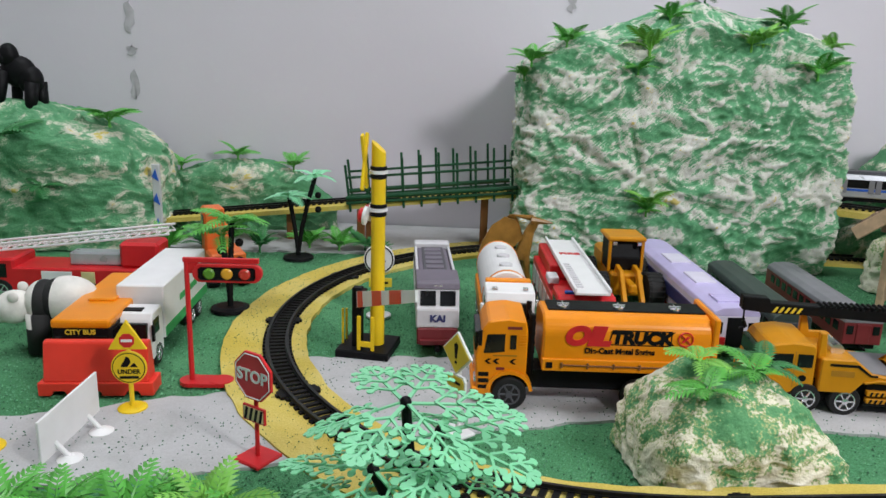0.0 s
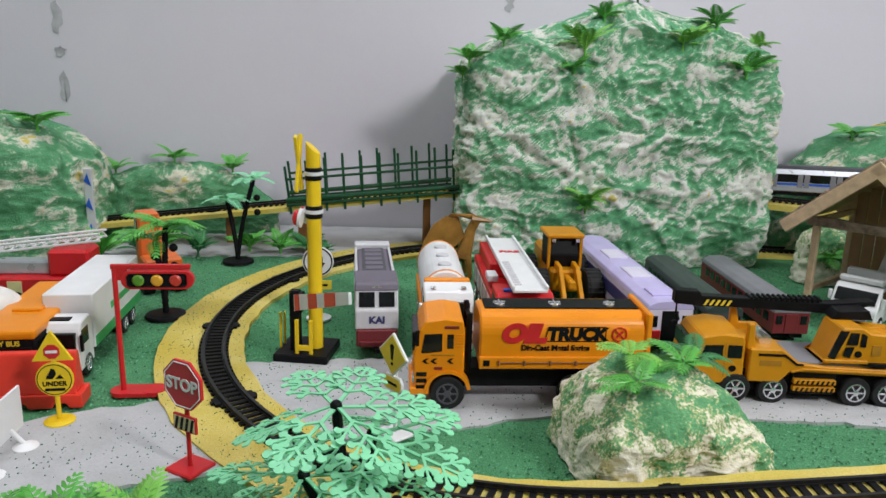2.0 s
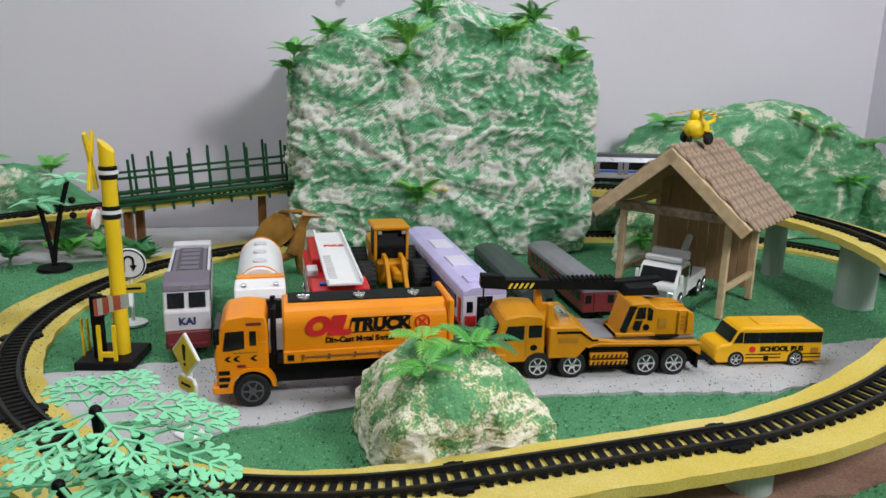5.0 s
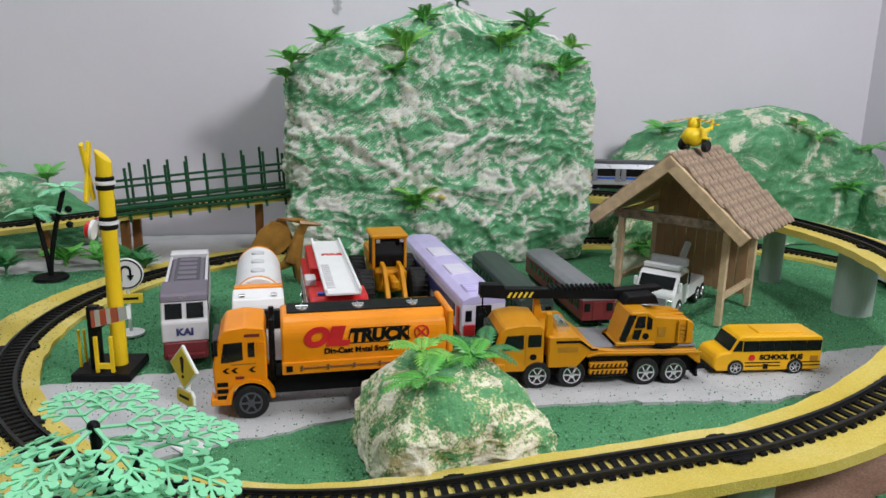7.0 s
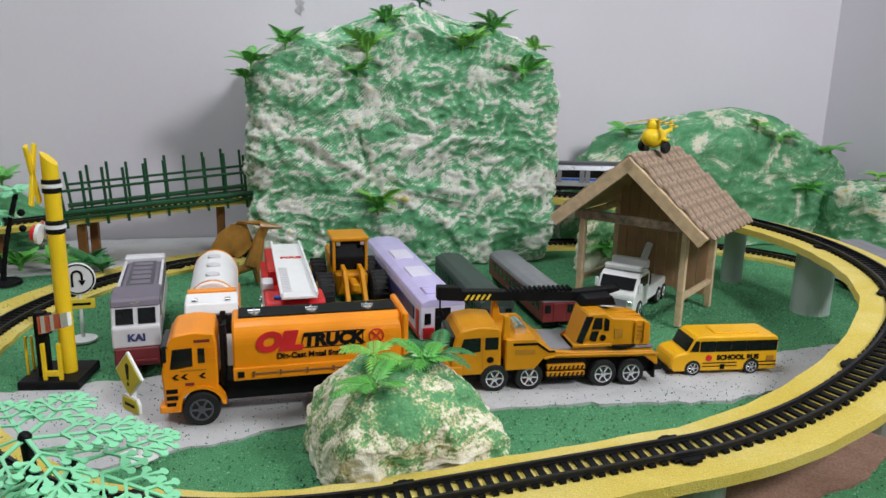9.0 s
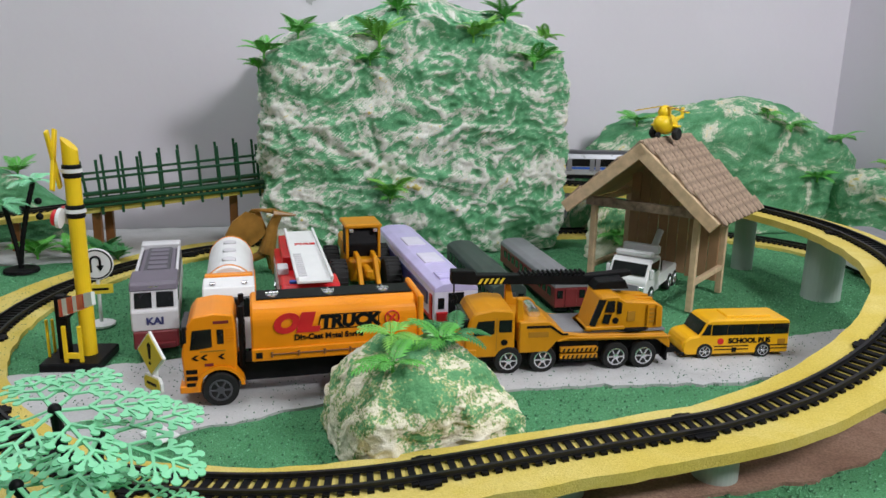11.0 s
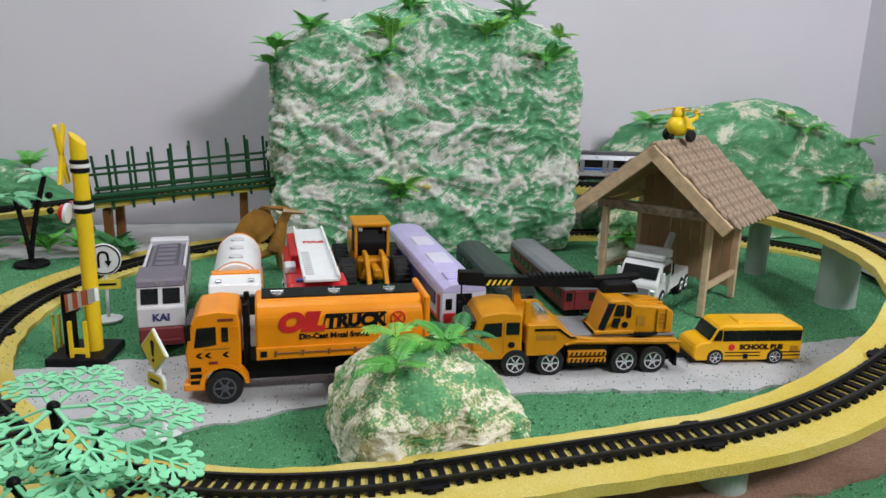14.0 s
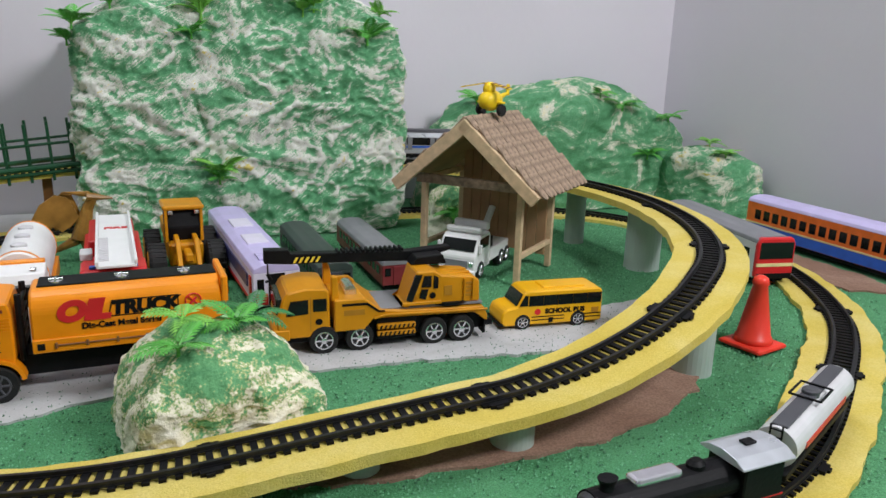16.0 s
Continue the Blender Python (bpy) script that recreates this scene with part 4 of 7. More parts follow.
def diesel_loco():
    t = thing("diesel_locomotive", "grey and maroon toy diesel locomotive with purple roof", "toy train", pose(-0.037, 0.762, 0, 0, 0, 95.5) @ Matrix.Diagonal((0.93, 0.93, 0.88, 1)))
    k = 0.0265
    shape(t, "cab_front", M_LIGHTG, [(0.0, 0.037), (0.0, 0.062), (0.004, 0.066), (0.01, 0.085), (0.014, 0.092), (0.065, 0.094), (0.065, 0.037)], -k, k, bev=0.0014)
    shape(t, "cab_roof", M_PURPLE, [(0.0085, 0.0865), (0.0125, 0.094), (0.018, 0.0965), (0.064, 0.098), (0.064, 0.0865)], -k * 1.02, k * 1.02, bev=0.0012)
    for s in (-1, 1):
        shape(t, "windscreen", M_GLASS, [(0.0028, 0.0665), (0.0088, 0.0845), (0.0108, 0.0845), (0.0055, 0.0665)], s * k * 0.1, s * k * 0.82)
        slab(t, "side_window", M_GLASS, 0.022, 0.04, s * k - 0.0006, s * k + 0.0006, 0.068, 0.084)
        shape(t, "headlight", M_CHROME, [(0.0105, 0.0885), (0.0105, 0.092), (0.016, 0.092), (0.016, 0.0885)], s * 0.003 - 0.002, s * 0.003 + 0.002)
    words("lettering", "KAI", 0.0125, M_NAVY, t, pose(-0.0006, 0, 0.0495, 90, 0, -90), 0.0006)
    slab(t, "lower_front", M_MAROON, -0.002, 0.02, -k * 0.95, k * 0.95, 0.014, 0.037, 0.0015)
    shape(t, "pilot", M_MAROON, [(-0.004, 0.014), (-0.006, 0.022), (0.012, 0.024), (0.012, 0.014)], -k * 0.8, k * 0.8, bev=0.001)
    shape(t, "hood", M_PURPLE, [(-k, 0.037), (-k, 0.083), (-k * 0.75, 0.0865), (k * 0.75, 0.0865), (k, 0.083), (k, 0.037)], 0.065, 0.24, axis="x", bev=0.001)
    for s in (-1, 1):
        slab(t, "hood_rail", M_LIGHTG, 0.066, 0.24, s * (k - 0.002) - 0.0018, s * (k - 0.002) + 0.0018, 0.0865, 0.0895, 0.0006)
        slab(t, "side_band", M_LIGHTG, 0.066, 0.24, s * k - 0.0007, s * k + 0.0007, 0.04, 0.064)
    slab(t, "hood_panel", M_DGREY, 0.07, 0.225, -k * 0.6, k * 0.6, 0.086, 0.0882, 0.0005)
    for q in range(6):
        slab(t, "roof_fan", M_PURPLE, 0.078 + q * 0.024, 0.094 + q * 0.024, -k * 0.45, k * 0.45, 0.088, 0.0892, 0.0004)
    slab(t, "rear_cab", M_LIGHTG, 0.222, 0.246, -k, k, 0.06, 0.094, 0.0015)
    slab(t, "frame", M_MAROON, 0.0, 0.246, -k * 0.92, k * 0.92, 0.022, 0.0372, 0.001)
    slab(t, "bogie", M_BLACK, 0.025, 0.085, -k * 0.7, k * 0.7, 0.004, 0.022, 0.001)
    slab(t, "bogie", M_BLACK, 0.16, 0.22, -k * 0.7, k * 0.7, 0.004, 0.022, 0.001)
    for xx in (0.035, 0.055, 0.075, 0.17, 0.19, 0.21):
        for s in (-1, 1):
            wheel(t, xx, s * k * 0.72, 0.0085, 0.004, rim_mat=M_DGREY, out=s)
    part("coupler", rod(B(), (-0.014, 0, 0.012), (0.0, 0, 0.012), 0.003, n=8), M_BLACK, t)
    return t


def white_tanker():
    t = thing("tanker_truck", "white toy tanker truck with orange trim lines", "toy truck", pose(0.044, 0.735, 0, 0, 0, 92.5) @ Matrix.Diagonal((1, 1, 0.93, 1)))
    k = 0.0275
    shape(t, "cab", M_WHITEP, [(0.0, 0.016), (-0.001, 0.05), (0.004, 0.082), (0.009, 0.091), (0.04, 0.094), (0.046, 0.088), (0.046, 0.016)], -k, k, bev=0.0015)
    slab(t, "windscreen", M_GLASS, -0.0012, 0.006, -k * 0.84, k * 0.84, 0.056, 0.08, 0.001)
    slab(t, "sun_visor", M_ORANGE, 0.04, 0.05, -k * 0.95, k * 0.95, 0.0915, 0.0965, 0.001)
    for s in (-1, 1):
        slab(t, "side_window", M_GLASS, 0.008, 0.03, s * k - 0.0006, s * k + 0.0006, 0.058, 0.08)
        slab(t, "mirror", M_WHITEP, -0.003, 0.002, s * (k + 0.004) - 0.002, s * (k + 0.004) + 0.002, 0.06, 0.08, 0.0008)
        slab(t, "beacon", M_CHROME, 0.012, 0.018, s * 0.017 - 0.003, s * 0.017 + 0.003, 0.0925, 0.095, 0.0006)
    n = 22
    oval = [(k * 1.03 * math.cos(2 * math.pi * q / n), 0.07 + 0.034 * math.sin(2 * math.pi * q / n)) for q in range(n)]
    shape(t, "tank", M_WHITEP, oval, 0.052, 0.205, axis="x", bev=0.002)
    ring = [(k * 1.05 * math.cos(2 * math.pi * q / n), 0.07 + 0.0346 * math.sin(2 * math.pi * q / n)) for q in range(n)]
    shape(t, "tank_band", M_ORANGE, ring, 0.203, 0.206, axis="x")
    shape(t, "tank_band", M_ORANGE, ring, 0.055, 0.0585, axis="x")
    for s in (-1, 1):
        slab(t, "side_skirt", M_ORANGE, 0.056, 0.2, s * k * 0.98 - 0.003, s * k * 0.98 + 0.003, 0.036, 0.056, 0.001)
    for x in (0.082, 0.125, 0.168):
        part("hatch", lathe(B(), [(0.008, 0.102), (0.008, 0.1055), (0.005, 0.1065)], pose(x, 0, 0), 16), M_LIGHTG, t)
    slab(t, "chassis", M_BLACK, 0.01, 0.2, -0.016, 0.016, 0.014, 0.037, 0.001)
    for x in (0.03, 0.145, 0.178):
        for s in (-1, 1):
            wheel(t, x, s * 0.023, 0.0165, 0.01, out=s)
    return t


def fire_truck(m):
    t = thing("fire_truck", "red toy fire truck with white ladder deck", "toy truck", m)
    k = 0.0275
    shape(t, "cab", M_RED, [(0.0, 0.014), (0.0, 0.055), (0.006, 0.073), (0.012, 0.077), (0.05, 0.077), (0.05, 0.014)], -k, k, bev=0.0015)
    slab(t, "windscreen", M_GLASS, -0.0008, 0.005, -k * 0.85, k * 0.85, 0.05, 0.068, 0.001)
    slab(t, "body", M_RED, 0.052, 0.24, -k, k, 0.016, 0.062, 0.0015)
    for s in (-1, 1):
        for q in range(5):
            slab(t, "shutter", M_LIGHTG, 0.06 + q * 0.035, 0.088 + q * 0.035, s * k - 0.0007, s * k + 0.0007, 0.026, 0.052)
        slab(t, "side_window", M_GLASS, 0.012, 0.04, s * k - 0.0006, s * k + 0.0006, 0.05, 0.068)
    slab(t, "body_top", M_RED, 0.12, 0.24, -k * 0.8, k * 0.8, 0.062, 0.082, 0.0015)
    lad = slab(t, "ladder_deck", M_WHITEP, -0.006, 0.245, -0.019, 0.014, 0.083, 0.0865, 0.0006, "white slatted ladder deck")
    for y in (-0.0185, 0.0135):
        slab(lad, "ladder_rail", M_WHITEP, -0.006, 0.245, y - 0.0013, y + 0.0013, 0.0865, 0.0915, 0.0004)
    for q in range(11):
        slab(lad, "rung", M_LIGHTG, 0.012 + q * 0.0095, 0.015 + q * 0.0095, 0.0035, 0.0125, 0.0865, 0.0885)
    words("lettering", "FIRE", 0.0125, M_RED, lad, pose(0.165, -0.004, 0.0868, 0, 0, -90), 0.0005)
    slab(t, "control_box", M_LIGHTG, 0.075, 0.1, 0.018, 0.029, 0.07, 0.079, 0.001)
    slab(t, "beacon", M_BLUE, 0.014, 0.02, -0.02, 0.02, 0.077, 0.0805, 0.0006)
    for x in (0.03, 0.16, 0.2):
        for s in (-1, 1):
            wheel(t, x, s * 0.024, 0.015, 0.009, out=s)
    return t


def loader():
    t = thing("wheel_loader", "ochre toy wheel loader with big black tyres", "toy digger", pose(0.219, 0.93, 0, 0, 0, 93))
    slab(t, "body", M_CRANE, 0.03, 0.14, -0.022, 0.022, 0.02, 0.052, 0.003)
    slab(t, "rear_hood", M_CRANE, 0.09, 0.15, -0.024, 0.024, 0.045, 0.07, 0.004)
    cab = shape(t, "cab", M_BLACK, [(0.052, 0.05), (0.05, 0.07), (0.058, 0.094), (0.098, 0.095), (0.1, 0.05)], -0.023, 0.023, bev=0.0015)
    slab(cab, "cab_roof", M_CRANE, 0.047, 0.104, -0.027, 0.027, 0.094, 0.1005, 0.002)
    for s in (-1, 1):
        slab(cab, "cab_pillar", M_CRANE, 0.0485, 0.0535, s * 0.023 - 0.002, s * 0.023 + 0.002, 0.05, 0.095, 0.0006)
        slab(cab, "lamp", M_CHROME, 0.046, 0.05, s * 0.017 - 0.003, s * 0.017 + 0.003, 0.0885, 0.0935, 0.0006)
        shape(t, "arm", M_CRANE, [(0.05, 0.05), (0.046, 0.062), (0.02, 0.06), (-0.012, 0.028), (-0.018, 0.014), (-0.01, 0.012), (0.0, 0.026), (0.026, 0.048)], s * 0.012 - 0.003, s * 0.012 + 0.003, bev=0.0008)
        bm = B()
        rod(bm, (0.03, s * 0.012, 0.052), (0.0, s * 0.012, 0.034), 0.0022, n=8)
        part("piston", bm, M_CHROME, t)
    slab(t, "link", M_CRANE, -0.004, 0.03, -0.005, 0.005, 0.034, 0.046, 0.002)
    shape(t, "bucket", M_CRANE, [(-0.018, 0.002), (-0.016, 0.026), (-0.02, 0.026), (-0.04, 0.004), (-0.042, 0.0)], -0.042, 0.042, bev=0.0006)
    for x in (0.035, 0.12):
        for s in (-1, 1):
            w = wheel(t, x, s * 0.038, 0.026, 0.022, rim_mat=M_CRANE, out=s)
            bm = B()
            for q in range(22):
                a = q * 2 * math.pi / 22
                cx, cz = x + 0.0262 * math.cos(a), 0.026 + 0.0262 * math.sin(a)
                rod(bm, (cx, s * 0.038 - 0.0105, cz), (cx + 0.002, s * 0.038 + 0.0105, cz), 0.0013, n=4)
            part("tread", bm, M_TYRE, w)
    return t


def tow_truck():
    t = thing("tow_truck", "white toy tow truck parked in the shelter", "toy truck", pose(0.572, 0.862, 0, 0, 0, 44) @ Matrix.Diagonal((1.1, 1.1, 1.05, 1)))
    k = 0.026
    shape(t, "cab", M_WHITEP, [(0.0, 0.012), (0.0, 0.033), (0.004, 0.04), (0.014, 0.056), (0.02, 0.06), (0.05, 0.061), (0.054, 0.055), (0.054, 0.012)], -k, k, bev=0.0016)
    shape(t, "windscreen", M_GLASS, [(0.003, 0.041), (0.012, 0.055), (0.015, 0.055), (0.007, 0.041)], -k * 0.85, k * 0.85)
    slab(t, "roof_bar", M_WHITEP, 0.02, 0.03, -k * 0.95, k * 0.95, 0.0615, 0.069, 0.002)
    slab(t, "roof_bar", M_WHITEP, 0.046, 0.054, -k * 0.95, k * 0.95, 0.0615, 0.074, 0.002)
    slab(t, "grille", M_GREY, -0.001, 0.002, -k * 0.6, k * 0.6, 0.018, 0.028)
    for s in (-1, 1):
        slab(t, "headlight", M_CHROME, -0.001, 0.002, s * k * 0.78 - 0.003, s * k * 0.78 + 0.003, 0.02, 0.027, 0.0005)
        slab(t, "side_window", M_GLASS, 0.016, 0.046, s * k - 0.0006, s * k + 0.0006, 0.042, 0.056)
        slab(t, "mirror", M_WHITEP, 0.008, 0.012, s * (k + 0.003) - 0.002, s * (k + 0.003) + 0.002, 0.038, 0.05, 0.0006)
    slab(t, "bed", M_WHITEP, 0.056, 0.135, -k, k, 0.016, 0.034, 0.0012)
    slab(t, "tool_box", M_BLACK, 0.058, 0.07, -k * 0.9, k * 0.9, 0.034, 0.05, 0.001)
    bm = B()
    rod(bm, (0.075, 0, 0.034), (0.125, 0, 0.078), 0.005, n=8)
    part("boom", bm, M_WHITEP, t)
    slab(t, "bumper", M_WHITEP, -0.005, 0.003, -k, k, 0.008, 0.016, 0.001)
    for x in (0.02, 0.098, 0.12):
        for s in (-1, 1):
            wheel(t, x, s * 0.022, 0.0125, 0.009, out=s)
    return t


def box_truck():
    t = thing("box_truck", "white toy box truck with green lower stripe", "toy truck", pose(-0.36, 0.676, 0, 0, 0, 95) @ Matrix.Diagonal((1, 0.94, 0.95, 1)))
    k = 0.0265
    shape(t, "cab", M_WHITEP, [(0.0, 0.012), (-0.001, 0.034), (0.004, 0.058), (0.009, 0.066), (0.036, 0.067), (0.04, 0.06), (0.04, 0.012)], -k, k, bev=0.0015)
    slab(t, "windscreen", M_GLASS, -0.0012, 0.006, -k * 0.86, k * 0.86, 0.036, 0.056, 0.001)
    slab(t, "grille", M_BLACK, -0.0018, 0.002, -k * 0.7, k * 0.7, 0.02, 0.028)
    slab(t, "roof_vent", M_BLACK, 0.012, 0.022, -k * 0.5, k * 0.5, 0.066, 0.0675)
    for s in (-1, 1):
        slab(t, "headlight", M_CHROME, -0.002, 0.002, s * k * 0.75 - 0.005, s * k * 0.75 + 0.005, 0.015, 0.0195, 0.0005)
        slab(t, "side_window", M_GLASS, 0.008, 0.026, s * k - 0.0006, s * k + 0.0006, 0.04, 0.057)
        slab(t, "mirror", M_BLACK, -0.002, 0.002, s * (k + 0.003) - 0.0015, s * (k + 0.003) + 0.0015, 0.036, 0.055, 0.0005)
        slab(t, "green_stripe", M_GREENP, 0.046, 0.214, s * (k + 0.001) - 0.0006, s * (k + 0.001) + 0.0006, 0.024, 0.036)
        slab(t, "writing_bar", M_GREENP, 0.1, 0.17, s * (k + 0.001) - 0.0006, s * (k + 0.001) + 0.0006, 0.05, 0.058)
    slab(t, "cargo_box", M_WHITEP, 0.045, 0.215, -k - 0.001, k + 0.001, 0.022, 0.086, 0.0015)
    slab(t, "chassis", M_BLACK, 0.01, 0.21, -0.016, 0.016, 0.01, 0.022)
    for x in (0.022, 0.15, 0.18):
        for s in (-1, 1):
            wheel(t, x, s * 0.022, 0.013, 0.009, out=s)
    return t


def orange_bus():
    t = thing("city_bus", "orange-roofed toy city bus with black sides", "toy bus", pose(-0.392, 0.645, 0, 0, 0, 97))
    k = 0.0285
    slab(t, "body", M_BLACK, 0.0, 0.175, -k, k, 0.01, 0.058, 0.0015)
    slab(t, "roof", M_ORANGE, -0.001, 0.176, -k - 0.0008, k + 0.0008, 0.0575, 0.067, 0.003, seg=2)
    slab(t, "roof_unit", M_ORANGE, 0.06, 0.13, -k * 0.5, k * 0.5, 0.0665, 0.07, 0.001)
    slab(t, "lower_front", M_ORANGE, -0.0015, 0.006, -k, k, 0.01, 0.028, 0.001)
    slab(t, "windscreen", M_GLASS, -0.0008, 0.003, -k * 0.9, k * 0.9, 0.03, 0.05, 0.0005)
    words("lettering", "CITY BUS", 0.0072, M_SIGNY, t, pose(-0.0012, 0, 0.054, 90, 0, -90), 0.0002)
    for s in (-1, 1):
        slab(t, "side_panel", M_ORANGE, 0.002, 0.173, s * k - 0.0006, s * k + 0.0006, 0.012, 0.03)
        for q in range(6):
            slab(t, "window", M_GLASS, 0.008 + q * 0.027, 0.032 + q * 0.027, s * k - 0.0009, s * k + 0.0009, 0.033, 0.053)
        for x in (0.03, 0.14):
            wheel(t, x, s * 0.025, 0.0125, 0.008, out=s)
    return t


def ladder_truck():
    t = thing("ladder_truck", "red toy fire engine with long white ladder", "toy truck", pose(-0.66, 0.9, 0, 0, 0, 4))
    k = 0.03
    slab(t, "body", M_RED, 0.05, 0.25, -k, k, 0.018, 0.05, 0.002)
    slab(t, "cab", M_RED, 0.0, 0.055, -k, k, 0.014, 0.062, 0.003)
    slab(t, "window_panel", M_WHITEP, 0.09, 0.13, -k - 0.0008, -k + 0.001, 0.028, 0.046, 0.0004)
    slab(t, "side_window", M_GLASS, 0.015, 0.045, -k - 0.0008, -k + 0.001, 0.036, 0.055, 0.0004)
    slab(t, "gold_plate", M_CREAMP, 0.142, 0.16, -k - 0.0008, -k + 0.001, 0.024, 0.046, 0.0004)
    slab(t, "turret", M_RED, 0.19, 0.242, -0.022, 0.022, 0.05, 0.085, 0.004)
    slab(t, "chassis", M_BLACK, 0.01, 0.24, -0.02, 0.02, 0.008, 0.02)
    bm = B()
    lad = part("ladder", bm, M_WHITEP, t, "white ladder of two rails with cross braces")

    def P(u, y, z=0.0):
        return (0.01 + 0.245 * u, y, 0.066 + 0.03 * u + z)
    for y in (-0.013, 0.013):
        for z in (0.0, 0.009):
            part("ladder_rail", rod(B(), P(0, y, z), P(1, y, z), 0.0016, n=6), M_WHITEP, lad)
    for q in range(18):
        u = (q + 0.5) / 18
        bm = B()
        rod(bm, P(u, -0.013), P(u, 0.013), 0.0011, n=5)
        for y in (-0.013, 0.013):
            rod(bm, P(u - 0.028, y), P(u, y, 0.009), 0.0009, n=4)
            rod(bm, P(u, y, 0.009), P(u + 0.028, y), 0.0009, n=4)
        part("rung", bm, M_WHITEP, lad)
    slab(t, "ladder_rest", M_SILVER, 0.12, 0.21, -0.012, 0.012, 0.05, 0.068, 0.002)
    for x in (0.035, 0.15, 0.205):
        for s in (-1, 1):
            wheel(t, x, s * 0.026, 0.017, 0.01, out=s)
    return t


oil_truck()
crane_truck()
school_bus()
diesel_loco()
white_tanker()
fire_truck(pose(0.134, 0.769, 0, 0, 0, 92.3) @ Matrix.Diagonal((1.05, 1.22, 0.95, 1)))
loader()
tow_truck()
box_truck()
orange_bus()
ladder_truck()
lav = coach("train_car", "lavender toy express carriage with navy window band", 0.309, 0.788, 93.5, 0.35, 0.056, 0.064, M_LAV, M_LAVW, M_BLACK, win=False, stripe=M_RED, end=M_BLACK)
for s in (-1, 1):
    slab(lav, "window_band", M_NAVY, 0.03, 0.3, s * 0.029 - 0.0008, s * 0.029 + 0.0008, 0.03, 0.046)
    slab(lav, "side_door", M_RED, 0.008, 0.018, s * 0.029 - 0.0008, s * 0.029 + 0.0008, 0.016, 0.048)
    slab(lav, "buffer", M_RED, -0.0025, 0.002, s * 0.018 - 0.007, s * 0.018 + 0.007, 0.014, 0.028, 0.0005)
for q in range(4):
    slab(lav, "roof_unit", M_LAV, 0.02 + q * 0.008, 0.026 + q * 0.008, -0.016, 0.016, 0.063, 0.0662, 0.0004)
slab(lav, "roof_unit", M_LAVW, 0.1, 0.15, -0.014, 0.014, 0.063, 0.0658, 0.0006)
slab(lav, "roof_unit", M_LAVW, 0.2, 0.25, -0.014, 0.014, 0.063, 0.0658, 0.0006)
coach("train_car", "dull dark green toy carriage", 0.388, 0.82, 91, 0.25, 0.046, 0.05, M_COACHG, M_COACHG, M_BLACK)
coach("train_car", "maroon toy carriage with grey roof and small windows", 0.475, 0.825, 90, 0.25, 0.046, 0.05, M_GREY, M_MAROON, M_BLACK, end=M_MAROON)


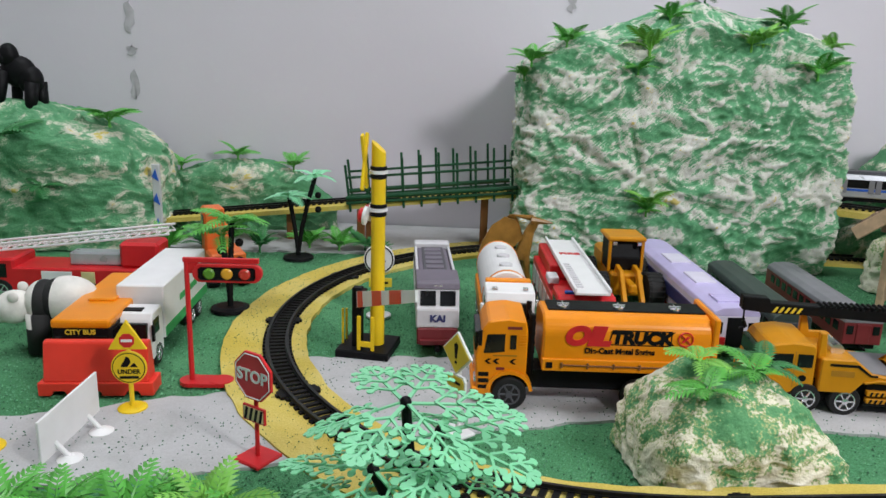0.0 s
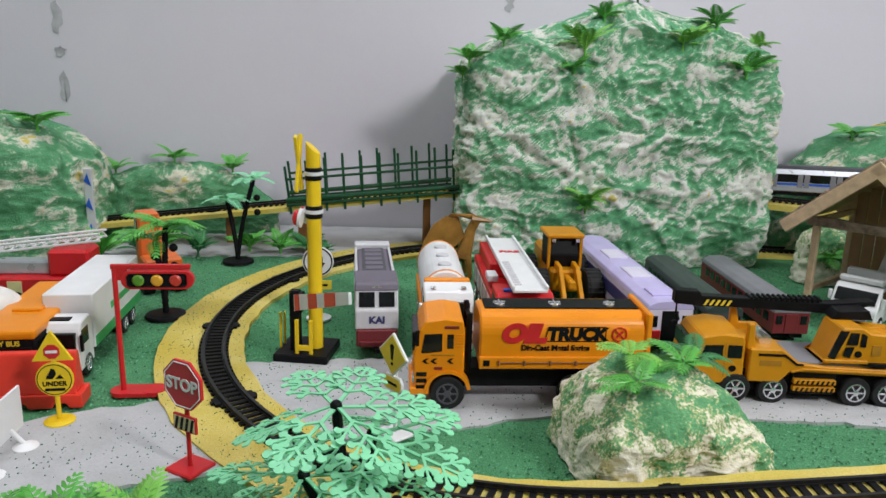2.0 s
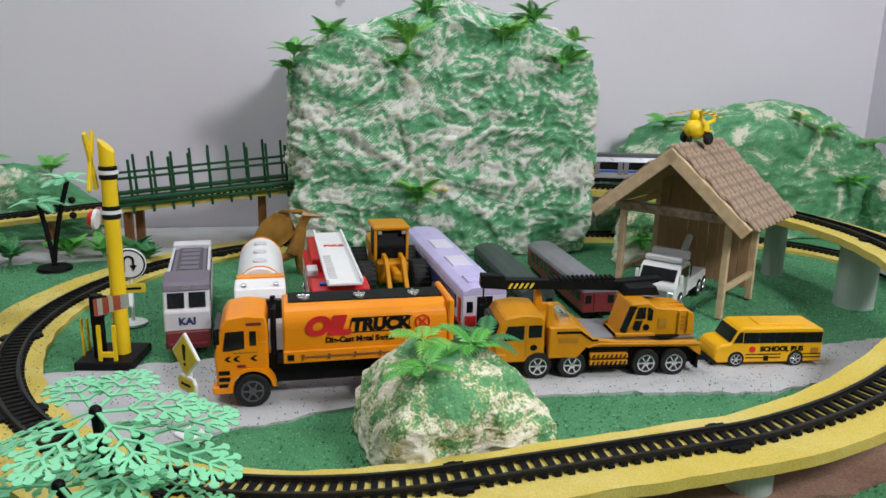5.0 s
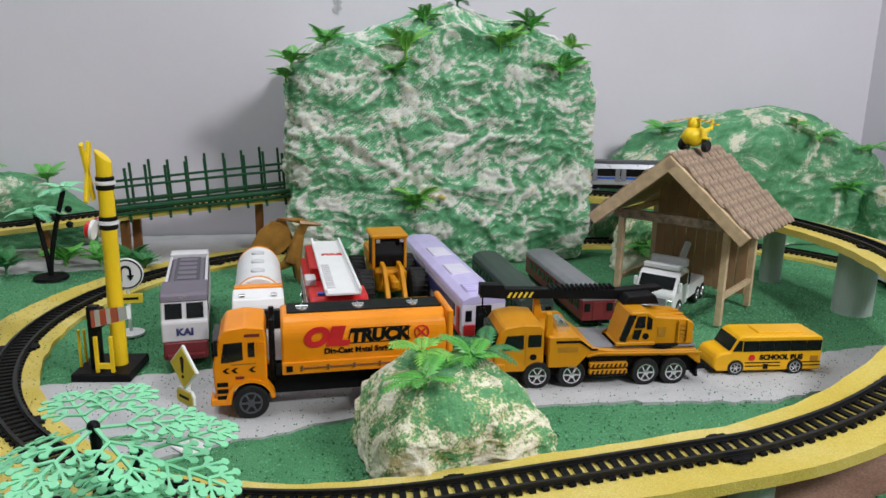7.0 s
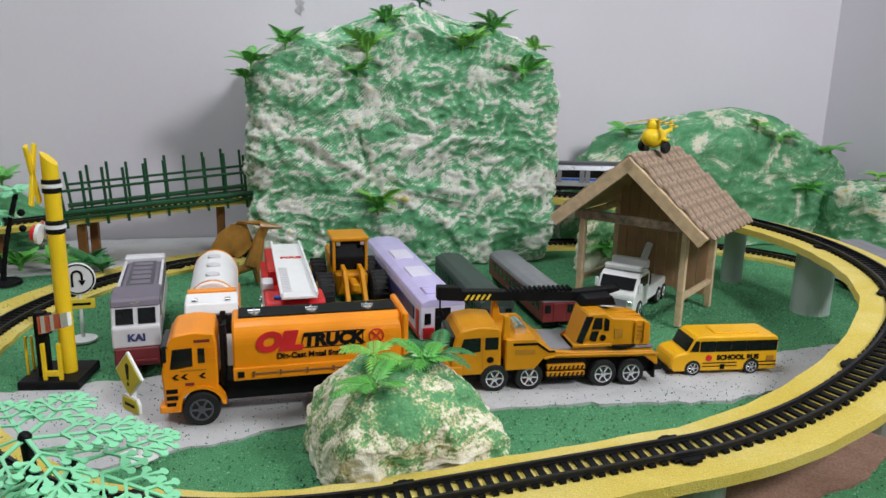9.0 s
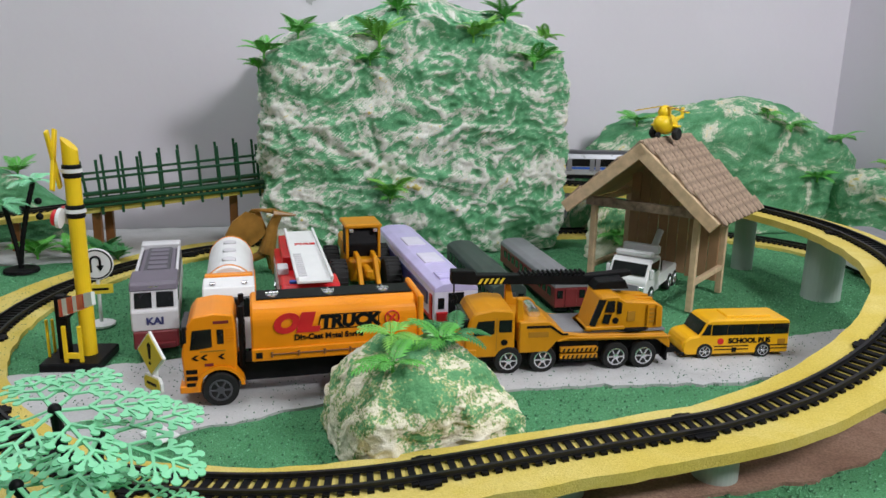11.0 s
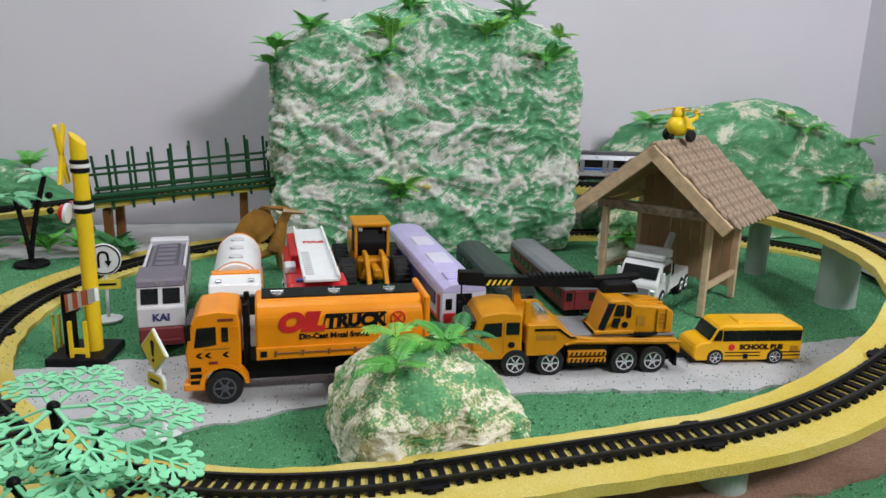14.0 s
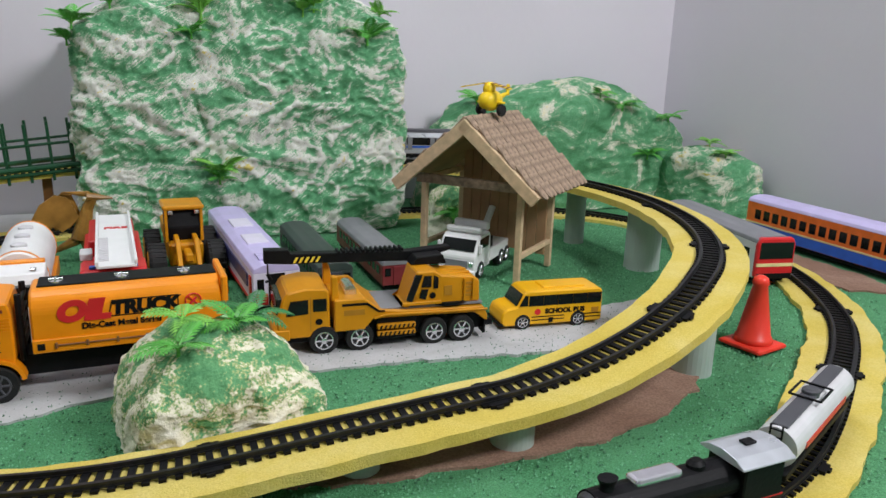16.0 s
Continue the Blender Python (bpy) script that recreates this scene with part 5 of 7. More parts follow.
# ---- the shelter ----
def shelter():
    t = thing("shelter", "pine stick shelter with bark-shingled gable roof", "shelter", pose(0.645, 0.816, 0, 0, 0, 39.5))
    D, W, H = 0.12, 0.151, 0.138       # depth along x, width along y
    ov, eave = 0.03, 0.038

    for x, y in ((0, 0), (0, W), (D, 0), (D, W)):
        nm = B()
        box(nm, x - 0.0042, x + 0.0042, y - 0.0042, y + 0.0042, 0, H, 0.0006)
        part("post", nm, M_PINE, t)
    slab(t, "beam", M_THATCH, -0.006, 0.002, -0.012, W + 0.012, H - 0.008, H + 0.005, 0.0008, "rough bark front beam")
    slab(t, "beam", M_PINE, D - 0.003, D + 0.003, 0, W, H - 0.006, H + 0.004, 0.0008)
    for y in (0, W):
        slab(t, "tie", M_PINE, 0, D, y - 0.003, y + 0.003, H - 0.005, H + 0.003, 0.0006)
        slab(t, "low_rail", M_PINE, 0.004, D, y - 0.0035, y + 0.0035, 0.036, 0.043, 0.0006)
    # back wall of upright boards
    for k in range(9):
        y0 = 0.004 + k * (W - 0.008) / 9
        slab(t, "board", M_PLY, D - 0.0075, D - 0.004, y0, y0 + (W - 0.008) / 9 - 0.0012, 0.018 + 0.003 * (k % 2), H + 0.03 + 0.006 * (4 - abs(k - 4)), 0.0004)
    mid, top = W / 2, 0.226
    hw = W / 2 + eave
    low = 0.132
    ln = math.hypot(hw, top - low)
    ang = math.degrees(math.atan2(top - low, hw))
    x0, x1 = -ov, D + 0.035
    for xx in (x0, x1 - 0.005):
        shape(t, "ridge_block", M_PINE, [(mid, top + 0.001), (mid - 0.009, top - 0.0075), (mid - 0.007, top - 0.019), (mid + 0.007, top - 0.019), (mid + 0.009, top - 0.0075)], xx - 0.0028, xx + 0.0038, axis="x")
    for s in (-1, 1):
        base = pose(0, mid, top, 0, 0, 0) @ Matrix.Rotation(math.radians(-ang * s), 4, "X")
        o = part("roof_sheet", box(B(), x0, x1, min(0, s * ln), max(0, s * ln), -0.004, -0.0005, 0.0004), M_PLY, t)
        o.matrix_basis = base
        for xx in (x0, x1 - 0.005):
            o = part("bargeboard", box(B(), xx - 0.003, xx + 0.004, min(0, s * ln), max(0, s * ln), -0.016, 0.001, 0.0008), M_PINE, t)
            o.matrix_basis = base
        sh = B()
        prism(sh, [(-0.008, -0.009), (-0.007, -0.0135), (-0.003, -0.0155), (0.003, -0.0155), (0.007, -0.0135), (0.008, -0.009), (0.008, 0.008), (-0.008, 0.008)], 0.0, 0.0024, axis="z")
        me = bpy.data.meshes.new("shingle")
        sh.to_mesh(me)
        sh.free()
        me.materials.append(M_THATCH)
        rows = 8
        for r in range(rows):
            n = 11
            for q in range(n):
                rnd = random.Random(r * 50 + q + (s + 1) * 900)
                o = new("shingle", me)
                o.parent = t
                u = x0 + 0.008 + (x1 - x0 - 0.016) * (q + (0.5 if r % 2 else 0.0) * 0.9) / (n - 0.5)
                v = (ln + 0.002) * (r + 0.35) / rows
                turn = 0 if s < 0 else 180
                o.matrix_basis = base @ pose(u, s * v, 0.0014 + 0.0006 * (q % 2), 7 if s < 0 else 7, 0, turn + rnd.uniform(-4, 4))
    return t


shelter()


def toy_helicopter():
    t = thing("toy_helicopter", "small yellow plastic toy helicopter on the ridge", "toy helicopter", pose(0.634, 0.905, 0.2285, 0, 0, 30))
    bm = B()
    bmesh.ops.create_uvsphere(bm, u_segments=18, v_segments=12, radius=1, matrix=pose(0, 0, 0.02) @ Matrix.Diagonal((0.022, 0.015, 0.015, 1)))
    part("body", bm, M_YELP, t, smooth=True)
    part("tail", rod(B(), (0.015, 0, 0.022), (0.045, 0.0, 0.03), 0.005, 0.002, n=10), M_YELP, t)
    slab(t, "tail_fin", M_YELP, 0.04, 0.047, -0.001, 0.001, 0.026, 0.042, 0.0005)
    bm = B()
    bmesh.ops.create_uvsphere(bm, u_segments=14, v_segments=10, radius=1, matrix=pose(-0.004, 0, 0.036) @ Matrix.Diagonal((0.01, 0.009, 0.01, 1)))
    part("rotor_hub", bm, M_YELP, t, smooth=True)
    for k in range(3):
        a = math.radians(20 + 120 * k)
        bl = part("blade", box(B(), 0.0, 0.042, -0.003, 0.003, 0, 0.0012, 0.0003), M_YELP, t, "yellow blade with dark bars")
        bl.matrix_basis = pose(-0.004, 0, 0.0445, 8, 10, math.degrees(a))
        for q in range(4):
            part("dark_bar", box(B(), 0.008 + q * 0.009, 0.012 + q * 0.009, -0.0031, 0.0031, 0.0011, 0.0016), M_BROWNP, bl)
    for s in (-1, 1):
        slab(t, "wing", M_YELP, -0.004, 0.008, s * 0.012 - 0.009, s * 0.012 + 0.009, 0.016, 0.019, 0.001)
        m = Matrix.Translation((0.002, s * 0.018, 0.007)) @ Matrix.Rotation(math.radians(90), 4, "X")
        part("wheel", lathe(B(), [(0.007, -0.004), (0.0085, -0.002), (0.0085, 0.002), (0.007, 0.004)], m, 16), M_TYRE, t)
    part("nose_wheel", lathe(B(), [(0.004, -0.002), (0.004, 0.002)], pose(-0.016, 0, 0.005, 90, 0, 0), 12), M_TYRE, t)


toy_helicopter()


# ---- crossing post, signs ----
def crossing_post():
    t = thing("crossing_signal", "yellow level crossing post with striped barrier arm", "crossing signal", pose(-0.117, 0.765, 0, 0, 0, -8) @ Matrix.Diagonal((0.86, 0.86, 1, 1)))
    slab(t, "base_plate", M_BLACK, -0.036, 0.036, -0.036, 0.036, 0, 0.01, 0.0015)
    bm = B()
    lathe(bm, [(0.0094, 0.008), (0.0092, 0.235), (0.009, 0.238)], pose(0.012, 0, 0), 22)
    for v in bm.verts:
        if v.co.z > 0.22:
            v.co.z += -0.75 * (v.co.x - 0.012)
    part("post", bm, M_YELP, t)
    for z in (0.168, 0.21):
        part("band", lathe(B(), [(0.0095, z - 0.007), (0.0108, z - 0.006), (0.0108, z - 0.003), (0.0095, z - 0.002)], pose(0.012, 0, 0), 22), M_BLACK, t, "black rubber band")
        part("band", lathe(B(), [(0.0095, z - 0.0018), (0.012, z - 0.0012), (0.012, z + 0.0018), (0.0095, z + 0.0024)], pose(0.012, 0, 0), 22), M_WHITEP, t, "white ring")
        part("band", lathe(B(), [(0.0095, z + 0.0026), (0.0108, z + 0.003), (0.0108, z + 0.006), (0.0095, z + 0.007)], pose(0.012, 0, 0), 22), M_BLACK, t, "black rubber band")
    for r in (38, -38):
        o = part("cross_arm", box(B(), -0.002, 0.002, -0.0035, 0.0035, -0.032, 0.032, 0.0006), M_YELP, t)
        o.matrix_basis = pose(-0.004, -0.009, 0.222, r * 0.55, 0, 0)
    for s in (-1, 1):
        part("signal_lamp", lathe(B(), [(0.0085, -0.004), (0.0085, 0.004), (0.006, 0.006)], pose(-0.004, s * 0.012 - 0.003, 0.163, 0, -80, 0), 18), M_RED, t, "round red lamp")
        part("lamp_ring", lathe(B(), [(0.0105, -0.002), (0.0105, 0.002)], pose(-0.001, s * 0.012 - 0.003, 0.163, 0, -80, 0), 18), M_WHITEP, t)
    slab(t, "gate_post", M_BLACK, -0.018, -0.005, -0.018, -0.006, 0.008, 0.08, 0.001)
    slab(t, "gate_motor", M_BLACK, -0.012, 0.0, -0.022, -0.006, 0.056, 0.078, 0.001)
    # the arm lies across the road, rising away from its pivot
    arm = part("barrier_arm", prism(B(), [(-0.006, -0.009), (0.215, -0.0052), (0.215, 0.0052), (-0.006, 0.009)], -0.0014, 0.0014), M_WHITEP, t, "red and white striped arm")
    arm.matrix_basis = t.matrix_basis.inverted() @ pose(-0.124, 0.738, 0.071) @ pose(0, 0, 0, 0, 0, -67.5) @ pose(0, 0, 0, 0, -15.5, 0)
    for x0, x1 in ((0.0, 0.022), (0.066, 0.102), (0.134, 0.172)):
        shape(arm, "red_stripe", M_REDO, [(x0, -0.0089 + x0 * 0.017), (x1, -0.0089 + x1 * 0.017), (x1, 0.0089 - x1 * 0.017), (x0, 0.0089 - x0 * 0.017)], -0.002, 0.002)
    slab(t, "bracket", M_YELP, -0.0075, -0.003, -0.03, -0.026, 0.008, 0.05, 0.0004)
    slab(t, "bracket", M_YELP, 0.011, 0.0155, -0.03, -0.026, 0.008, 0.05, 0.0004)
    slab(t, "bracket", M_YELP, -0.003, 0.011, -0.03, -0.026, 0.014, 0.02, 0.0004)
    slab(t, "side_bracket", M_YELP, -0.034, -0.0315, -0.012, -0.008, 0.008, 0.052, 0.0004)
    slab(t, "side_bracket", M_YELP, -0.034, -0.0315, 0.004, 0.008, 0.008, 0.048, 0.0004)


crossing_post()


def sign_base(t, material, r=0.014, round_=True, z=0.0):
    if round_:
        part("base", lathe(B(), [(r, 0), (r, 0.0025), (r * 0.7, 0.0045)], pose(0, 0, z), 22), material, t)
    else:
        slab(t, "base", material, -r, r, -r, r, 0, 0.004, 0.001)


def ngon(n, r, turn=0.0, cx=0.0, cz=0.0, sx=1.0):
    return [(cx + sx * r * math.cos(2 * math.pi * k / n + turn), cz + r * math.sin(2 * math.pi * k / n + turn)) for k in range(n)]


# stop sign
t = thing("stop_sign", "red octagonal toy stop sign on square red base", "traffic sign", pose(-0.174, 0.511, 0, 0, 0, -30))
sign_base(t, M_RED, 0.0145, False)
part("post", rod(B(), (0, 0, 0.003), (0, 0, 0.06), 0.0019), M_RED, t)
bd = shape(t, "board", M_RED, ngon(8, 0.0222, math.pi / 8, 0, 0.076), -0.0035, -0.0005, bev=0.0003)
rim = B()
for k in range(8):
    a, b = ngon(8, 0.0203, math.pi / 8, 0, 0.076)[k], ngon(8, 0.0203, math.pi / 8, 0, 0.076)[(k + 1) % 8]
    rod(rim, (a[0], -0.0036, a[1]), (b[0], -0.0036, b[1]), 0.0005, n=4)
part("border", rim, M_WHITEP, bd, "thin white border")
words("lettering", "STOP", 0.0142, M_WHITEP, t, pose(0, -0.0039, 0.076, 90, 0, 0), 0.0004)
hz = slab(t, "hazard_plate", M_RED, -0.0125, 0.0125, -0.0035, -0.001, 0.0355, 0.0495, 0.0003)
slab(hz, "plate_face", M_CREAMP, -0.0112, 0.0112, -0.0039, -0.0034, 0.0368, 0.0482)
for k in range(4):
    x = -0.0105 + k * 0.0056
    shape(hz, "hazard_bar", M_BLACK, [(x, 0.0369), (x + 0.0026, 0.0369), (x + 0.0052, 0.0481), (x + 0.0026, 0.0481)], -0.0043, -0.0036)

# works sign
t = thing("works_sign", "yellow round works sign with triangle on top", "traffic sign", pose(-0.317, 0.59, 0, 0, 0, 8))
sign_base(t, M_YELP, 0.0135)
part("post", rod(B(), (0, 0, 0.003), (0, 0, 0.06), 0.0022), M_YELP, t)
shape(t, "triangle", M_YELP, [(-0.0175, 0.0615), (0.0175, 0.0615), (0.0, 0.0905)], -0.003, 0.0, bev=0.0005)
shape(t, "triangle_badge", M_RED, ngon(8, 0.0072, math.pi / 8, 0, 0.0705), -0.0035, -0.002)
slab(t, "badge_bar", M_WHITEP, -0.005, 0.005, -0.0039, -0.003, 0.0692, 0.0718)
d = shape(t, "disc", M_YELP, ngon(26, 0.0162, 0, 0, 0.0435), -0.003, 0.0, bev=0.0004)
rim = B()
pp = ngon(26, 0.0145, 0, 0, 0.0435)
for k in range(26):
    rod(rim, (pp[k][0], -0.0032, pp[k][1]), (pp[(k + 1) % 26][0], -0.0032, pp[(k + 1) % 26][1]), 0.0004, n=4)
part("border", rim, M_BLACK, d, "thin black border")
shape(d, "digging_mark", M_BLACK, [(-0.007, 0.0445), (-0.001, 0.0445), (0.002, 0.049), (0.001, 0.0535), (-0.002, 0.0545), (-0.004, 0.05), (-0.006, 0.0475)], -0.0036, -0.0028)
shape(d, "digging_mark", M_BLACK, [(0.001, 0.0445), (0.008, 0.0445), (0.005, 0.0485)], -0.0036, -0.0028)
words("lettering", "UNDER", 0.0062, M_BLACK, t, pose(0, -0.0033, 0.0395, 90, 0, 0), 0.0001)
slab(d, "writing_bar", M_BLACK, -0.0085, 0.0085, -0.0036, -0.0028, 0.0328, 0.0352)

# traffic light on an arm
t = thing("traffic_light", "red toy traffic light hanging from an arm", "traffic light", pose(-0.284, 0.655, 0, 0, 0, 4))
bm = B()
prism(bm, ngon(20, 0.0125, 0, 0.0, 0.0)[:], 0, 0.004, axis="z")
box(bm, -0.004, 0.03, -0.0118, 0.0118, 0.0, 0.0038)
part("base", bm, M_RED, t)
part("base_end", lathe(B(), [(0.0121, 0.0), (0.0121, 0.0044)], pose(0.03, 0, 0), 20), M_RED, t)
part("post", rod(B(), (0, 0, 0.003), (0, 0, 0.132), 0.0027, 0.0024), M_RED, t)
slab(t, "arm", M_RED, -0.003, 0.072, -0.002, 0.002, 0.129, 0.134, 0.0005)
slab(t, "brace", M_RED, 0.0, 0.012, -0.0015, 0.0015, 0.118, 0.13, 0.0004)
o = shape(t, "lamp_box", M_RED, [(0.016 + 0.0 + 0.0095 * math.cos(a) if abs(a) > math.pi / 2 else 0.066 + 0.0095 * math.cos(a), 0.119 + 0.0095 * math.sin(a)) for a in [math.radians(-180 + 15 * k) for k in range(24)]], -0.0045, 0.002, bev=0.0006)
face = slab(o, "lamp_face", M_BLACK, 0.013, 0.069, -0.005, -0.004, 0.1125, 0.1255, 0.002)
for x, c in ((0.0235, (0.12, 0.3, 0.03)), (0.041, (0.75, 0.36, 0.03)), (0.0585, (0.55, 0.04, 0.03))):
    part("lens", lathe(B(), [(0.0058, -0.001), (0.0058, 0.0012), (0.004, 0.0025)], pose(x, -0.0048, 0.119, 90, 0, 0), 18), mat("lamp_lens", c, 0.25, coat=0.4), o)

# u-turn sign
t = thing("u_turn_sign", "white round toy sign with black u-turn arrow", "traffic sign", pose(-0.121, 0.888, 0, 0, 0, 4))
sign_base(t, M_WHITEP, 0.0165)
part("post", rod(B(), (0, 0, 0.003), (0, 0, 0.07), 0.0022), M_WHITEP, t)
d = shape(t, "disc", M_WHITEP, ngon(28, 0.02, 0, 0, 0.0785), -0.003, 0.0, bev=0.0005)
bm = B()
for r in (0.0178,):
    pp = ngon(28, r, 0, 0, 0.0785)
    for k in range(28):
        rod(bm, (pp[k][0], -0.0032, pp[k][1]), (pp[(k + 1) % 28][0], -0.0032, pp[(k + 1) % 28][1]), 0.0009, n=4)
part("border", bm, M_BLACK, d, "black ring")
bm = B()
arr = [(-0.006, 0.069), (-0.006, 0.082)] + [(-0.0005 + 0.0055 * math.cos(math.radians(180 - 30 * k)), 0.083 + 0.0055 * math.sin(math.radians(180 - 30 * k))) for k in range(7)] + [(0.005, 0.076)]
for a, b in zip(arr, arr[1:]):
    rod(bm, (a[0], -0.0033, a[1]), (b[0], -0.0033, b[1]), 0.0014, n=6)
prism(bm, [(0.001, 0.077), (0.009, 0.077), (0.005, 0.07)], -0.0042, -0.003)
part("arrow", bm, M_BLACK, d, "black u-turn arrow")
pl = slab(t, "name_plate", M_SIGNY, -0.013, 0.017, -0.003, -0.0005, 0.041, 0.053, 0.0003)
slab(pl, "writing_bar", M_BLACK, -0.008, 0.012, -0.0034, -0.0028, 0.0455, 0.0485)

# warning diamond
t = thing("warning_sign", "yellow diamond warning sign with black exclamation mark", "traffic sign", pose(-0.009, 0.573, 0.001, 0, 0, -50))
slab(t, "base", M_WHITEP, -0.015, 0.015, -0.011, 0.011, 0, 0.003, 0.001)
part("post", rod(B(), (0, 0.001, 0.003), (0, 0.001, 0.07), 0.002), M_WHITEP, t)
shape(t, "board", M_WHITEP, ngon(4, 0.0205, 0, 0, 0.078), -0.003, -0.0003, bev=0.0006)
shape(t, "board_face", M_SIGNY, ngon(4, 0.0182, 0, 0, 0.078), -0.0035, -0.0026)
shape(t, "exclamation_mark", M_BLACK, [(-0.0012, 0.0735), (-0.0026, 0.0865), (0.0, 0.0885), (0.0026, 0.0865), (0.0012, 0.0735)], -0.0039, -0.003)
shape(t, "exclamation_dot", M_BLACK, ngon(10, 0.0016, 0, 0, 0.0698), -0.0039, -0.003)
pl = shape(t, "name_plate", M_WHITEP, [(-0.013, 0.0535), (-0.01, 0.058), (0.01, 0.058), (0.013, 0.0535), (0.013, 0.046), (0.01, 0.0435), (-0.01, 0.0435), (-0.013, 0.046)], -0.003, -0.0003)
shape(pl, "plate_face", M_SIGNY, [(-0.0115, 0.0532), (-0.009, 0.0565), (0.009, 0.0565), (0.0115, 0.0532), (0.0115, 0.0465), (0.009, 0.045), (-0.009, 0.045), (-0.0115, 0.0465)], -0.0035, -0.0026)
slab(pl, "writing_bar", M_BLACK, -0.007, 0.007, -0.0039, -0.003, 0.0496, 0.052)

# red barrier block
t = thing("road_barrier", "red plastic toy road barrier block", "barrier", pose(-0.366, 0.627, 0, 0, 0, 7))
shape(t, "body", M_REDO, [(-0.012, 0.014), (-0.005, 0.052), (-0.003, 0.054), (0.003, 0.054), (0.005, 0.052), (0.012, 0.014)], -0.05, 0.05, axis="x", bev=0.001)
shape(t, "foot", M_REDO, [(-0.055, 0.0), (-0.055, 0.014), (0.055, 0.014), (0.055, 0.0), (0.043, 0.0), (0.04, 0.005), (0.03, 0.005), (0.027, 0.0), (0.006, 0.0), (0.004, 0.005), (-0.004, 0.005), (-0.006, 0.0), (-0.027, 0.0), (-0.03, 0.005), (-0.04, 0.005), (-0.043, 0.0)], -0.014, 0.014, bev=0.0008)

# white board on two round feet
t = thing("notice_board", "white plastic toy board standing on round feet", "sign", pose(-0.337, 0.515, 0, 0, 0, 87))
shape(t, "board", M_WHITEP, [(-0.04, 0.006), (-0.04, 0.043), (0.046, 0.05), (0.046, 0.012)], -0.0012, 0.0012, bev=0.0004)
for x in (-0.02, 0.028):
    part("foot", lathe(B(), [(0.0105, 0), (0.0105, 0.002), (0.004, 0.005)], pose(x, -0.012, 0), 20), M_WHITEP, t)
    part("stay", rod(B(), (x, -0.012, 0.003), (x, 0, 0.016), 0.0022), M_WHITEP, t)

# orange stand by the front road, a made-up shape for an unclear figure
t = thing("figure_stand_in", "plain orange stand with round foot in place of an unclear plastic figure", "toy", pose(-0.405, 0.505, 0))
sign_base(t, M_YELP, 0.016)
part("post", rod(B(), (0, 0, 0.003), (0, 0, 0.06), 0.004), M_YELP, t)
part("ring", lathe(B(), [(0.006, 0.06), (0.009, 0.063), (0.009, 0.069), (0.006, 0.072)], pose(0, 0, 0), 16), M_YELP, t)
part("blue_collar", lathe(B(), [(0.0062, 0.035), (0.0075, 0.037), (0.0075, 0.041), (0.0062, 0.043)], pose(0, 0, 0), 16), M_BLUE, t)

# red cone
t = thing("traffic_cone", "bright red plastic toy traffic cone", "traffic cone", pose(0.803, 0.535, 0, 0, 0, 12))
slab(t, "base", M_REDO, -0.027, 0.027, -0.027, 0.027, 0, 0.006, 0.004, seg=2)
part("cone", lathe(B(), [(0.0215, 0.005), (0.02, 0.012), (0.0185, 0.013), (0.008, 0.072), (0.0095, 0.074), (0.008, 0.08), (0.004, 0.083)], pose(0, 0, 0), 26), M_REDO, t, smooth=True)


